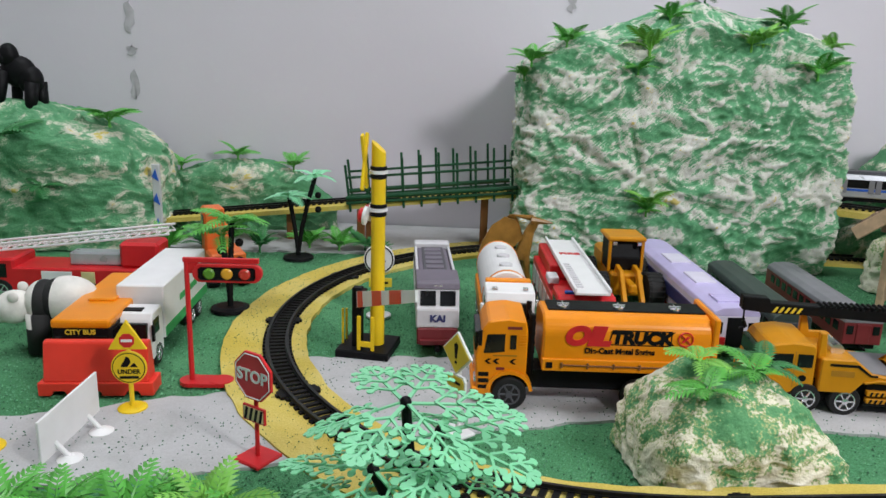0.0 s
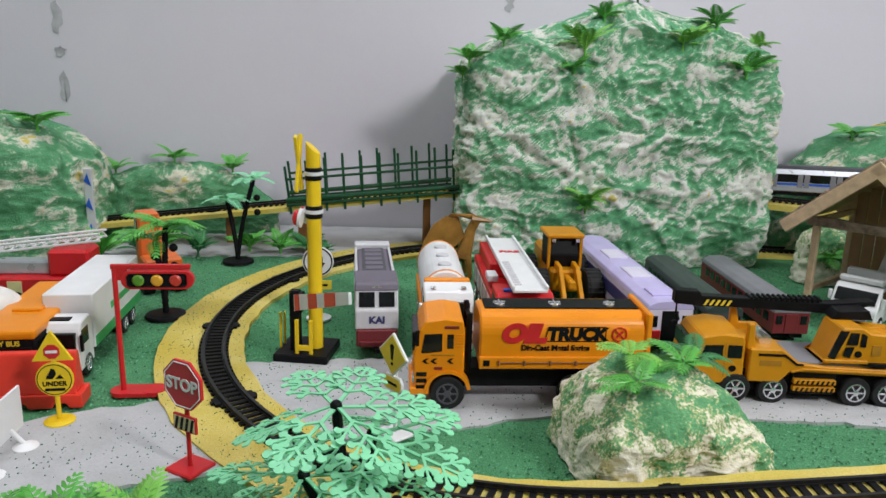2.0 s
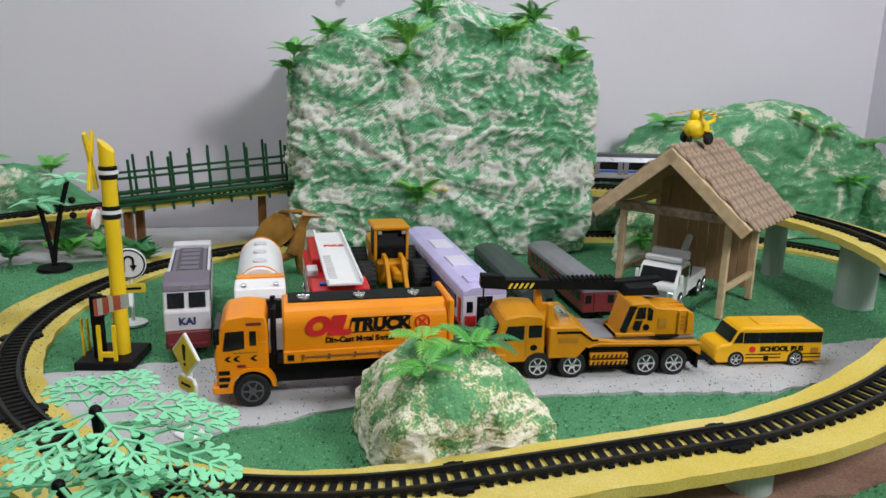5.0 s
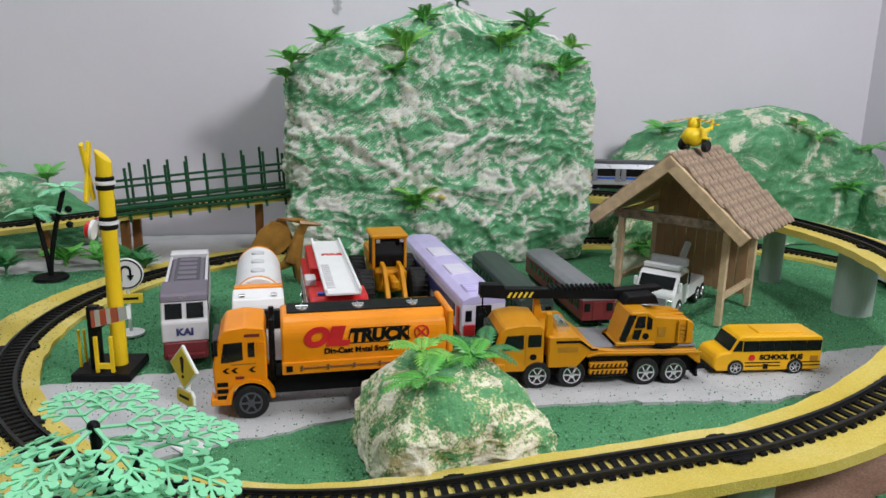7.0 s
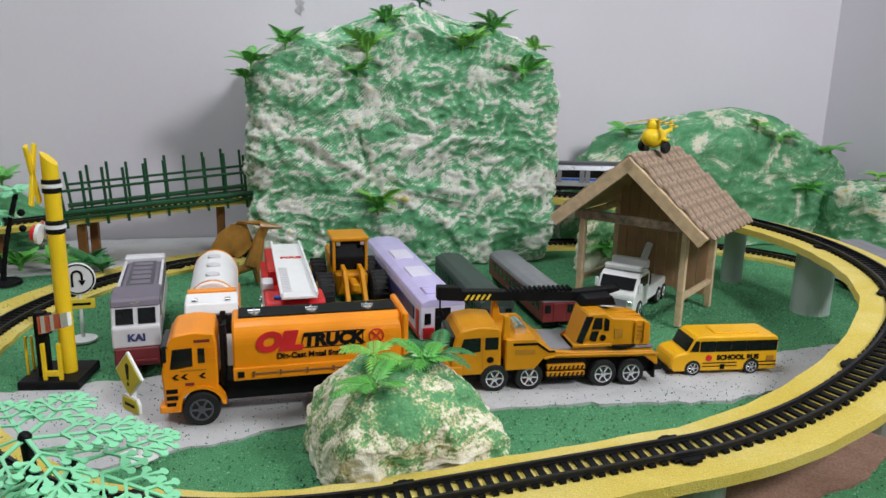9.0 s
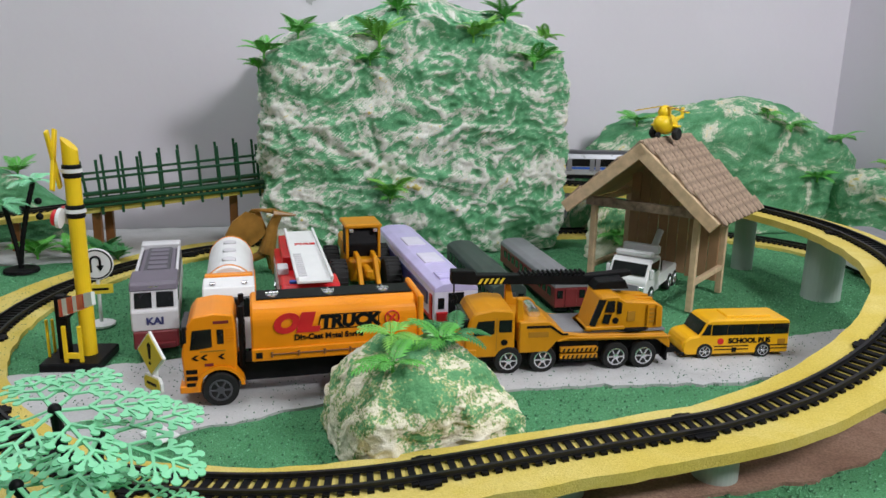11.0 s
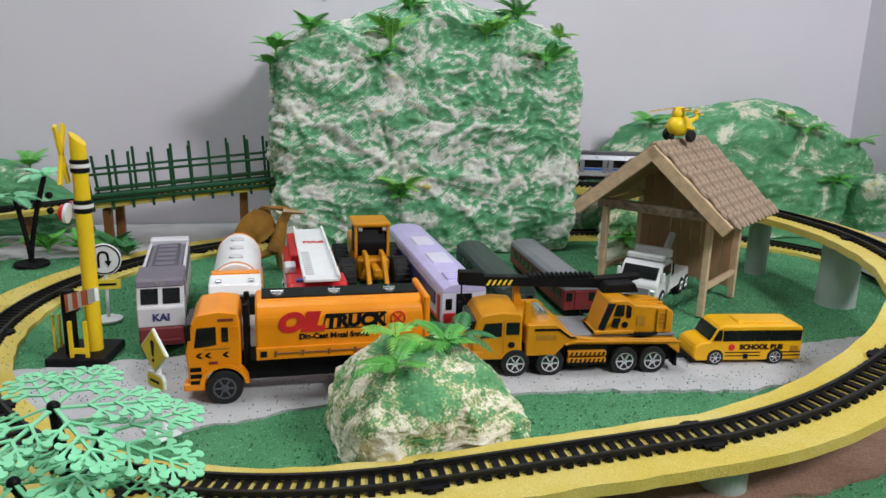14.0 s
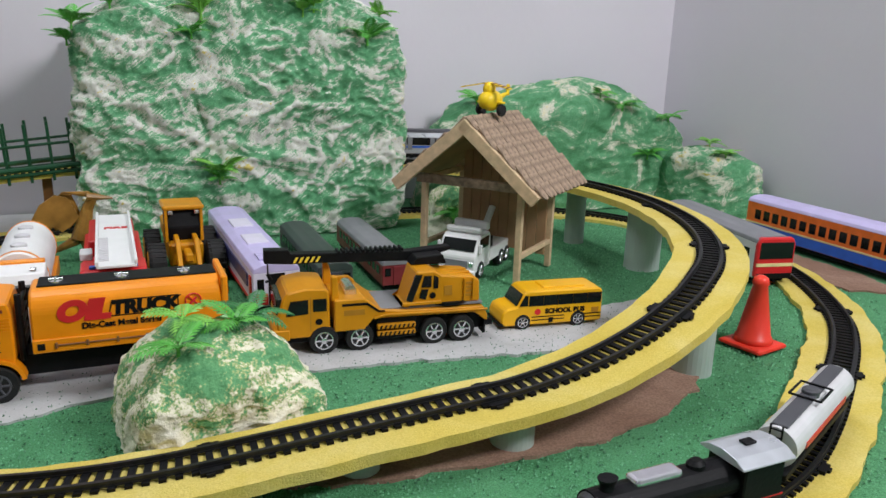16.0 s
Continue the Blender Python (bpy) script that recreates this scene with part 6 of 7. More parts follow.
# ---- trains ----
def steam_loco():
    t = thing("steam_locomotive", "black toy steam locomotive with silver dome strips", "toy train", pose(0.414, 0.27, 0.0105, 0, 0, 3) @ Matrix.Diagonal((1, 0.84, 0.8, 1)))
    part("boiler", rod(B(), (0.0, 0, 0.036), (0.115, 0, 0.036), 0.0165, n=26), M_BLACK, t)
    part("smokebox_door", lathe(B(), [(0.015, 0), (0.012, 0.003), (0.004, 0.005)], pose(0.0, 0, 0.036, 0, -90, 0), 22), M_DGREY, t)
    part("chimney", lathe(B(), [(0.006, 0.048), (0.005, 0.056), (0.007, 0.062), (0.005, 0.062)], pose(0.012, 0, 0), 16), M_BLACK, t)
    slab(t, "dome_cover", M_CHROME, 0.03, 0.068, -0.008, 0.008, 0.05, 0.0575, 0.003, "silver boiler cover", 2)
    part("sand_dome", lathe(B(), [(0.007, 0.048), (0.007, 0.055), (0.004, 0.0585)], pose(0.084, 0, 0), 16), M_BLACK, t)
    slab(t, "running_board", M_BLACK, -0.005, 0.15, -0.0195, 0.0195, 0.019, 0.0215, 0.0004)
    for s in (-1, 1):
        slab(t, "red_line", M_RED, 0.0, 0.15, s * 0.0196 - 0.0005, s * 0.0196 + 0.0005, 0.0192, 0.0206)
        slab(t, "cylinder", M_BLACK, 0.004, 0.024, s * 0.017 - 0.004, s * 0.017 + 0.004, 0.006, 0.018, 0.002)
    slab(t, "cab", M_BLACK, 0.112, 0.148, -0.0205, 0.0205, 0.02, 0.056, 0.0012)
    shape(t, "cab_roof", M_SILVER, [(-0.024, 0.055), (-0.014, 0.0605), (0.0, 0.0625), (0.014, 0.0605), (0.024, 0.055), (0.024, 0.0535), (-0.024, 0.0535)], 0.106, 0.154, axis="x", bev=0.0005)
    slab(t, "roof_vent", M_BLACK, 0.124, 0.134, -0.004, 0.004, 0.0622, 0.0645, 0.0004)
    slab(t, "frame", M_BLACK, 0.0, 0.148, -0.011, 0.011, 0.006, 0.02, 0.0006)
    shape(t, "cow_catcher", M_BLACK, [(-0.016, 0.001), (-0.002, 0.014), (0.006, 0.014), (0.006, 0.001)], -0.015, 0.015)
    for x in (0.05, 0.078, 0.106):
        for s in (-1, 1):
            wheel(t, x, s * 0.0105, 0.0125, 0.004, rim_mat=M_DGREY, out=s)


steam_loco()


def tank_wagon():
    t = thing("tank_wagon", "grey toy tank wagon with black top walkway", "toy train car", pose(0.583, 0.292, 0.0105, 0, 0, 27) @ Matrix.Diagonal((1, 0.86, 0.84, 1)))
    part("tank", rod(B(), (0.008, 0, 0.033), (0.168, 0, 0.033), 0.0185, n=28), M_LIGHTG, t)
    for s in (-1, 1):
        slab(t, "red_flash", M_RED, 0.03, 0.14, s * 0.0182 - 0.0009, s * 0.0182 + 0.0009, 0.028, 0.034)
    slab(t, "walkway", M_DGREY, 0.012, 0.164, -0.007, 0.007, 0.0505, 0.053, 0.0006, "dark top walkway")
    part("dome", lathe(B(), [(0.008, 0.05), (0.008, 0.056), (0.005, 0.058)], pose(0.088, 0, 0), 18), M_DGREY, t)
    bm = B()
    for s in (-1, 1):
        rod(bm, (0.072, s * 0.014, 0.054), (0.104, s * 0.014, 0.054), 0.0012, n=6)
    for x in (0.072, 0.104):
        rod(bm, (x, -0.014, 0.054), (x, 0.014, 0.054), 0.0012, n=6)
    part("railing", bm, M_BLACK, t)
    lad = B()
    for s in (-1, 1):
        rod(lad, (0.004, s * 0.005, 0.012), (0.006, s * 0.005, 0.055), 0.0009, n=5)
    for k in range(6):
        rod(lad, (0.005, -0.005, 0.016 + k * 0.007), (0.005, 0.005, 0.016 + k * 0.007), 0.0008, n=5)
    part("ladder", lad, M_BLACK, t)
    slab(t, "frame", M_BLACK, 0.0, 0.176, -0.015, 0.015, 0.008, 0.015, 0.0006)
    for x in (0.022, 0.042, 0.134, 0.154):
        for s in (-1, 1):
            wheel(t, x, s * 0.0095, 0.0072, 0.004, rim_mat=M_DGREY, out=s)


tank_wagon()
krl = coach("commuter_train_car", "grey toy commuter train car with red front", 1.004, 0.712, 80, 0.27, 0.06, 0.074, M_GREY, M_LIGHTG, M_BLACK, end=M_RED)
shape(krl, "front_mask", M_RED, [(-0.03, 0.014), (-0.03, 0.064), (-0.025, 0.0725), (0.025, 0.0725), (0.03, 0.064), (0.03, 0.014)], -0.006, 0.004, axis="x", bev=0.002)
slab(krl, "front_window", M_GLASS, -0.0068, 0.0, -0.027, 0.027, 0.041, 0.066, 0.001)
slab(krl, "front_band", M_CREAMP, -0.0066, 0.0, -0.0295, 0.0295, 0.03, 0.035, 0.0003)
slab(krl, "front_grille", M_BLACK, -0.0064, 0.0, -0.028, 0.028, 0.012, 0.02, 0.0003)
red = coach("passenger_train_car", "long orange and blue toy passenger car with lilac roof", 1.225, 0.5, 90, 0.47, 0.055, 0.078, M_LAV, M_COOPER, M_BLACK, end=M_COOPER)
for s in (-1, 1):
    slab(red, "blue_side", M_BLUE, 0.001, 0.469, s * 0.0275 - 0.0008, s * 0.0275 + 0.0008, 0.013, 0.03)
    slab(red, "cream_line", M_CREAMP, 0.001, 0.469, s * 0.0275 - 0.0009, s * 0.0275 + 0.0009, 0.0305, 0.033)


def silver_train():
    t = thing("metro_train_car", "silver toy metro car with blue flash and white doors", "toy train car", pose(0.6, 1.293, 0.1145, 0, 0, -12))
    k, L = 0.021, 0.24
    shape(t, "body", M_SILVER, [(-k, 0.01), (-k, 0.04), (-k * 0.85, 0.051), (k * 0.85, 0.051), (k, 0.04), (k, 0.01)], 0, L, axis="x", bev=0.0015)
    shape(t, "roof", M_DGREY, [(-k * 0.9, 0.0505), (-k * 0.6, 0.055), (k * 0.6, 0.055), (k * 0.9, 0.0505)], 0.004, L - 0.004, axis="x")
    slab(t, "frame", M_BLACK, 0.006, L - 0.006, -k * 0.8, k * 0.8, 0.003, 0.011)
    for s in (-1, 1):
        slab(t, "window_band", M_GLASS, 0.012, L - 0.012, s * k - 0.0007, s * k + 0.0007, 0.027, 0.041)
        slab(t, "blue_flash", M_BLUE, 0.02, L - 0.02, s * k - 0.0006, s * k + 0.0006, 0.0215, 0.0255)
        for q in range(4):
            for e in (0, 0.011):
                slab(t, "door", M_GREY, 0.03 + q * 0.054 + e, 0.039 + q * 0.054 + e, s * k - 0.001, s * k + 0.001, 0.018, 0.041)
    for x in (0.03, 0.05, L - 0.05, L - 0.03):
        for s in (-1, 1):
            wheel(t, x, s * 0.0085, 0.0065, 0.004, rim_mat=M_DGREY, out=s)


silver_train()


# ---- bridge ----
def fence(y, group, dx=0.0):
    t = thing("bridge_fence", "dark green plastic fence along the bridge", "fence", group=group)
    xs = [dx - 0.222 + 0.0322 * k for k in range(10)]

    def zb(x):
        return 0.107 - 0.0034 * max(0.0, (0.05 - x) / 0.03)
    for k, x in enumerate(xs):
        h = 0.079 + 0.002 * (k % 3) - (0.006 if k == 0 else 0)
        part("post", box(B(), -0.0022, 0.0022, -0.0022, 0.0022, -0.012, h, 0.0006), M_FENCE, t).matrix_basis = pose(x, y, zb(x), 2 * (k % 2), -3 if k else -7, 0)
    for dz, r in ((0.004, 0.003), (0.013, 0.0042), (0.05, 0.0023)):
        part("rail", rod(B(), (xs[0] - 0.006, y - 0.0025, zb(xs[0]) + dz), (xs[-1] + 0.008, y - 0.0025, zb(xs[-1]) + dz), r, n=8), M_FENCE, t)


fence(1.262, "bridge fences")
fence(1.348, "bridge fences", -0.0097)
for x, y, h in ((-0.205, 1.285, 0.066), (-0.195, 1.33, 0.066)):
    tagged(part("bridge_post", box(B(), x - 0.007, x + 0.007, y - 0.007, y + 0.007, -0.002, h, 0.001), M_BROWNP), "brown wooden post under the bridge", "post", "bridge posts")
for x, y in ((-0.34, 1.305), (-0.47, 1.305), (0.02, 1.305)):
    z = 0.107 - 0.0034 * max(0.0, (0.05 - x) / 0.03) - 0.0125
    tagged(part("bridge_post", box(B(), x - 0.007, x + 0.007, y - 0.007, y + 0.007, -0.002, z, 0.001), M_BROWNP), "brown wooden post under the bridge", "post", "bridge posts")

# tunnel mouth panel of the left mountain
t = thing("tunnel_portal", "white tunnel mouth panel with blue triangles", "tunnel portal", pose(-0.566, 1.245, 0))
slab(t, "panel", M_LIGHTG, -0.007, 0.007, -0.002, 0.004, 0, 0.14, 0.001)
for z in (0.03, 0.075, 0.118):
    shape(t, "blue_triangle", M_BLUE, [(-0.0065, z), (0.0055, z - 0.008), (0.0, z + 0.014)], -0.0032, -0.0015)


# ---- figures: plain shapes in one mesh ----
def blobs(name, label, m, material, items, rods=()):
    bm = B()
    for (x, y, z), (a, b, c) in items:
        bmesh.ops.create_uvsphere(bm, u_segments=18, v_segments=12, radius=1, matrix=Matrix.Translation((x, y, z)) @ Matrix.Diagonal((a, b, c, 1)))
    for a, b, r, r2 in rods:
        rod(bm, a, b, r, r2, n=12)
    o = part(name, bm, material, smooth=True)
    o.matrix_basis = m
    return tagged(o, label, "figurine")


blobs("gorilla_figurine", "black plastic gorilla figurine standing on the mountain", pose(-0.822, 1.285, 0.214, 0, 0, 5) @ Matrix.Diagonal((0.92, 0.92, 1.0, 1)), M_BLACK,
      [((0.0, 0, 0.078), (0.034, 0.022, 0.028)), ((0.022, 0, 0.064), (0.024, 0.022, 0.026)), ((-0.012, -0.006, 0.105), (0.018, 0.017, 0.022)), ((-0.02, -0.016, 0.099), (0.009, 0.008, 0.01))],
      [((-0.02, -0.016, 0.08), (-0.036, -0.02, 0.005), 0.012, 0.009), ((-0.01, 0.016, 0.08), (-0.018, 0.018, 0.005), 0.012, 0.009), ((0.03, -0.012, 0.06), (0.022, -0.016, 0.0), 0.014, 0.01), ((0.034, 0.012, 0.06), (0.036, 0.014, 0.002), 0.013, 0.01)])


def fur_mat():
    m = mat("white_and_black_coat", (0.75, 0.73, 0.68), 0.8, bump=0.4, bscale=300)
    nt = m.node_tree
    b = nt.nodes["Principled BSDF"]
    old = b.inputs["Base Color"].links[0].from_socket
    tc = nt.nodes.new("ShaderNodeTexCoord")
    sep = nt.nodes.new("ShaderNodeSeparateXYZ")
    nt.links.new(tc.outputs["Object"], sep.inputs[0])
    legs = nt.nodes.new("ShaderNodeMath")
    legs.operation = "LESS_THAN"
    legs.inputs[1].default_value = 0.03
    nt.links.new(sep.outputs[2], legs.inputs[0])
    d = nt.nodes.new("ShaderNodeMath")
    d.operation = "COMPARE"
    d.inputs[1].default_value, d.inputs[2].default_value = 0.002, 0.0095
    nt.links.new(sep.outputs[0], d.inputs[0])
    mx = nt.nodes.new("ShaderNodeMath")
    mx.operation = "MAXIMUM"
    nt.links.new(legs.outputs[0], mx.inputs[0])
    nt.links.new(d.outputs[0], mx.inputs[1])
    mix = nt.nodes.new("ShaderNodeMix")
    mix.data_type = "RGBA"
    nt.links.new(mx.outputs[0], mix.inputs[0])
    nt.links.new(old, mix.inputs[6])
    mix.inputs[7].default_value = (0.02, 0.02, 0.02, 1)
    nt.links.new(mix.outputs[2], b.inputs["Base Color"])
    return m


blobs("panda_figurine", "black and white panda figurine walking", pose(-0.477, 0.735, 0.0, 0, 0, 8), fur_mat(),
      [((0.022, 0, 0.056), (0.034, 0.028, 0.027)), ((-0.004, 0, 0.054), (0.02, 0.026, 0.025)), ((-0.032, -0.008, 0.05), (0.022, 0.02, 0.019)), ((-0.046, -0.012, 0.043), (0.012, 0.011, 0.01)), ((-0.026, -0.024, 0.066), (0.006, 0.004, 0.006)), ((-0.03, 0.01, 0.068), (0.006, 0.004, 0.006))],
      [((-0.004, -0.016, 0.045), (-0.006, -0.02, 0.0), 0.014, 0.011), ((-0.004, 0.014, 0.045), (0.0, 0.016, 0.0), 0.014, 0.011), ((0.038, -0.014, 0.045), (0.038, -0.018, 0.0), 0.015, 0.011), ((0.042, 0.014, 0.045), (0.046, 0.014, 0.0), 0.015, 0.011)])

bm = B()
rod(bm, (0.0, 0, 0.03), (0.012, 0, 0.075), 0.014, 0.008, n=12)
rod(bm, (0.012, 0, 0.075), (0.02, -0.004, 0.092), 0.008, 0.007, n=10)
rod(bm, (0.012, -0.006, 0.094), (0.046, -0.01, 0.09), 0.007, 0.0015, n=8)
rod(bm, (0.016, -0.002, 0.096), (-0.018, 0.004, 0.1), 0.005, 0.001, n=8)
rod(bm, (0.006, -0.006, 0.034), (0.01, -0.016, 0.0), 0.007, 0.004, n=8)
rod(bm, (0.004, 0.008, 0.034), (0.008, 0.016, 0.0), 0.007, 0.004, n=8)
rod(bm, (-0.004, 0, 0.03), (-0.05, 0.01, 0.006), 0.008, 0.0015, n=8)
for pts in ([(0.0, 0.065), (-0.014, 0.094), (-0.03, 0.099), (-0.05, 0.085), (-0.064, 0.06), (-0.07, 0.04), (-0.055, 0.052), (-0.046, 0.042), (-0.034, 0.054), (-0.024, 0.044), (-0.012, 0.052)],):
    prism(bm, pts, -0.008, -0.0055)
    prism(bm, [(x * 0.75 + 0.004, z) for x, z in pts], 0.012, 0.0145)
o = part("winged_figurine", bm, M_BRONZE, smooth=False)
o.matrix_basis = pose(0.078, 1.11, 0.0, 0, 0, 8)
tagged(o, "bronze brown winged figurine standing on the ground", "figurine")


# ---- toy excavator ----
t = thing("toy_excavator", "orange toy excavator with black tracks", "toy digger", pose(-0.372, 1.02, 0, 0, 0, -60))
for s in (-1, 1):
    shape(t, "crawler", M_BLACK, [(-0.04, 0.008), (-0.034, 0.0), (0.034, 0.0), (0.04, 0.008), (0.034, 0.018), (-0.034, 0.018)], s * 0.022 - 0.008, s * 0.022 + 0.008, bev=0.001)
slab(t, "turning_body", M_COOPER, -0.03, 0.036, -0.026, 0.026, 0.022, 0.05, 0.003)
cab = slab(t, "cab", M_COOPER, -0.03, 0.0, -0.026, 0.004, 0.045, 0.112, 0.003)
slab(cab, "cab_window", M_GLASS, -0.025, -0.005, -0.0268, -0.024, 0.07, 0.1, 0.001)
slab(cab, "cab_window", M_GLASS, -0.0308, -0.028, -0.021, -0.001, 0.066, 0.1, 0.001)
shape(t, "boom", M_COOPER, [(-0.02, 0.045), (-0.05, 0.09), (-0.075, 0.095), (-0.078, 0.088), (-0.056, 0.082), (-0.028, 0.04)], 0.008, 0.016, bev=0.0008)
shape(t, "dipper", M_COOPER, [(-0.07, 0.096), (-0.08, 0.094), (-0.085, 0.04), (-0.079, 0.04)], 0.008, 0.016, bev=0.0008)
shape(t, "bucket", M_BLACK, [(-0.078, 0.042), (-0.09, 0.036), (-0.086, 0.018), (-0.068, 0.022)], 0.0, 0.024, bev=0.0008)


# ---- plants ----
FROND = {}


def frond_mesh(key, length, wide, pairs, droop, material, rise=0.35, leaf_w=0.1):
    if key in FROND:
        return FROND[key]
    bm = B()

    def P(u):
        return Vector((length * (u - 0.12 * droop * u * u), 0, length * (rise * u - droop * u * u)))
    for k in range(8):
        rod(bm, P(k / 8), P((k + 1) / 8), 0.0014 * length / 0.05 * (1 - k / 10), 0.0014 * length / 0.05 * (1 - (k + 1) / 10), n=4)
    for k in range(pairs):
        u = 0.16 + 0.82 * k / (pairs - 1)
        ll = wide * math.sin(math.pi * min(1, 0.22 + 0.72 * u)) ** 0.8
        for s in (-1, 1):
            p = P(u)
            f = (P(min(1, u + 0.05)) - P(u - 0.05)).normalized()
            side = Vector((0, s, 0))
            d = (side * 0.82 + f * 0.55 + Vector((0, 0, -0.12))).normalized()
            w = f * (length * leaf_w * 0.5)
            tip = p + d * ll + Vector((0, 0, -0.12 * ll))
            m = p + d * ll * 0.5 + Vector((0, 0, 0.05 * ll))
            v = [bm.verts.new(q) for q in (p - w * 0.5, m - w, tip, m + w, p + w * 0.5)]
            bm.faces.new(v)
    me = bpy.data.meshes.new("frond")
    bm.normal_update()
    bm.to_mesh(me)
    bm.free()
    me.materials.append(material)
    FROND[key] = me
    return me


def add_fronds(t, me, n, z, seed, x=0.0, y=0.0, tilt=(-5, 25), size=(0.8, 1.1)):
    rnd = random.Random(seed)
    for k in range(n):
        o = new("frond", me)
        o.parent = t
        sc = rnd.uniform(*size)
        o.matrix_basis = pose(x, y, z, 0, 0, 360 * k / n + rnd.uniform(-20, 20)) @ pose(0, 0, 0, rnd.uniform(-12, 12), -rnd.uniform(*tilt), 0) @ Matrix.Diagonal((sc, sc, sc, 1))


def small_palm(x, y, z, length, material, n, seed, label, host=None, group="small palms", tilt=(0, 40)):
    p = Vector((x, y, z))
    if host:
        ok, q, nrm, _ = host.closest_point_on_mesh(p)
        p = q + nrm * 0.001
    t = thing("palm_plant", label, "palm", Matrix.Translation(p), group)
    me = frond_mesh((material.name, round(length, 3)), length, length * 0.34, 9, 0.55, material)
    part("stem", rod(B(), (0, 0, -0.003), (0, 0, length * 0.16), length * 0.05, length * 0.035, n=7), material, t)
    add_fronds(t, me, n, length * 0.14, seed, tilt=tilt)
    return t


bpy.context.view_layer.update()
hills = [o for o in bpy.data.objects if o.name.split(".")[0] in ("mountain", "rock", "hill")]
H_MAIN, H_RIGHT, H_LEFT, H_RIDGE = [o for o in hills if o.name.startswith("mountain")]
H_ROCK = [o for o in hills if o.name.startswith("rock")][0]
H_SIDE = [o for o in hills if o.name.startswith("hill")][0]
LG, LY, LD = "bright green plastic palm on the mountain", "yellow-green plastic palm on the mountain", "dark green plastic palm"
for k, (x, y, z, ln, m) in enumerate([
        (0.137, 1.2, 0.366, 0.034, M_LEAF), (0.078, 1.2, 0.335, 0.036, M_LEAF), (0.064, 1.22, 0.312, 0.03, M_LEAF), (0.3, 1.22, 0.4, 0.032, M_LEAF), (0.362, 1.26, 0.43, 0.036, M_LEAFD),
        (0.268, 1.17, 0.345, 0.042, M_LEAFY), (0.25, 1.17, 0.32, 0.03, M_LEAF), (0.45, 1.2, 0.37, 0.034, M_LEAFY), (0.478, 1.21, 0.375, 0.036, M_LEAF), (0.43, 1.19, 0.36, 0.03, M_LEAFY), (0.56, 1.22, 0.355, 0.026, M_LEAFY),
        (0.535, 1.16, 0.318, 0.04, M_LEAF), (0.302, 1.15, 0.105, 0.04, M_LEAFY), (0.29, 1.15, 0.1, 0.03, M_LEAF)]):
    small_palm(x, y, z, ln * 1.3, m, 9, 100 + k, LY if m is M_LEAFY else LG, H_MAIN, tilt=(10, 60))
for k, (x, y, z, ln) in enumerate([(0.79, 1.3, 0.235, 0.04), (1.125, 1.25, 0.215, 0.042), (1.06, 1.27, 0.24, 0.03), (1.25, 1.26, 0.19, 0.036), (1.2, 1.22, 0.11, 0.04), (0.72, 1.27, 0.15, 0.03)]):
    small_palm(x, y, z, ln * 1.2, M_LEAF, 8, 140 + k, "green plastic palm on the low hill", H_RIGHT, "hill palms")
for k, (x, y, z) in enumerate([(1.27, 1.12, 0.12), (1.3, 1.2, 0.15)]):
    small_palm(x, y, z, 0.035, M_LEAFY, 8, 150 + k, "green plastic palm on the low hill", H_SIDE, "hill palms")
for k, (x, y, z, ln) in enumerate([(-0.79, 1.12, 0.165, 0.062), (-0.63, 1.25, 0.235, 0.045), (-0.84, 1.14, 0.2, 0.04), (-0.72, 1.13, 0.1, 0.035)]):
    small_palm(x, y, z, ln * 1.35, M_LEAFD if k != 1 else M_LEAF, 8, 160 + k, "green plastic palm on the tunnel mountain", H_LEFT, "tunnel palms")
for k, (x, z) in enumerate([(-0.585, 0.13), (-0.465, 0.15), (-0.35, 0.14)]):
    small_palm(x, 1.4, z, 0.045, M_LEAF, 7, 170 + k, "green plastic palm on the ridge", H_RIDGE, "ridge palms", tilt=(15, 55))
for k, (x, y, ln) in enumerate([(-0.235, 1.225, 0.05), (-0.19, 1.235, 0.045), (-0.29, 1.235, 0.05), (-0.37, 1.2, 0.05), (-0.43, 1.18, 0.055), (-0.47, 1.2, 0.05), (-0.52, 1.17, 0.055), (-0.16, 1.2, 0.035)]):
    small_palm(x, y, 0.0, ln, M_LEAFD if k % 2 else M_LEAF, 9, 180 + k, "dark green plastic bush by the wall", None, "wall bushes", tilt=(25, 70))
for k, (x, y, z, ln, m) in enumerate([(0.186, 0.535, 0.1, 0.036, M_LEAFY), (0.185, 0.5, 0.085, 0.036, M_LEAF), (0.25, 0.55, 0.1, 0.036, M_LEAFD), (0.24, 0.535, 0.095, 0.034, M_LEAF)]):
    small_palm(x, y, z, ln, m, 7, 200 + k, "bright green plastic palm on the cream rock", H_ROCK, "rock palms", tilt=(0, 40))
for k, (x, y, ln) in enumerate([(-0.178, 0.412, 0.046), (-0.235, 0.402, 0.04), (-0.285, 0.402, 0.042), (-0.33, 0.408, 0.042), (-0.145, 0.4, 0.034), (-0.255, 0.39, 0.036), (-0.21, 0.398, 0.038)]):
    small_palm(x, y, 0.0, ln * 1.22, M_LEAF if k else M_LEAFY, 9, 210 + k, "leafy green plastic fern bush beside the road", None, "roadside ferns", tilt=(15, 65))


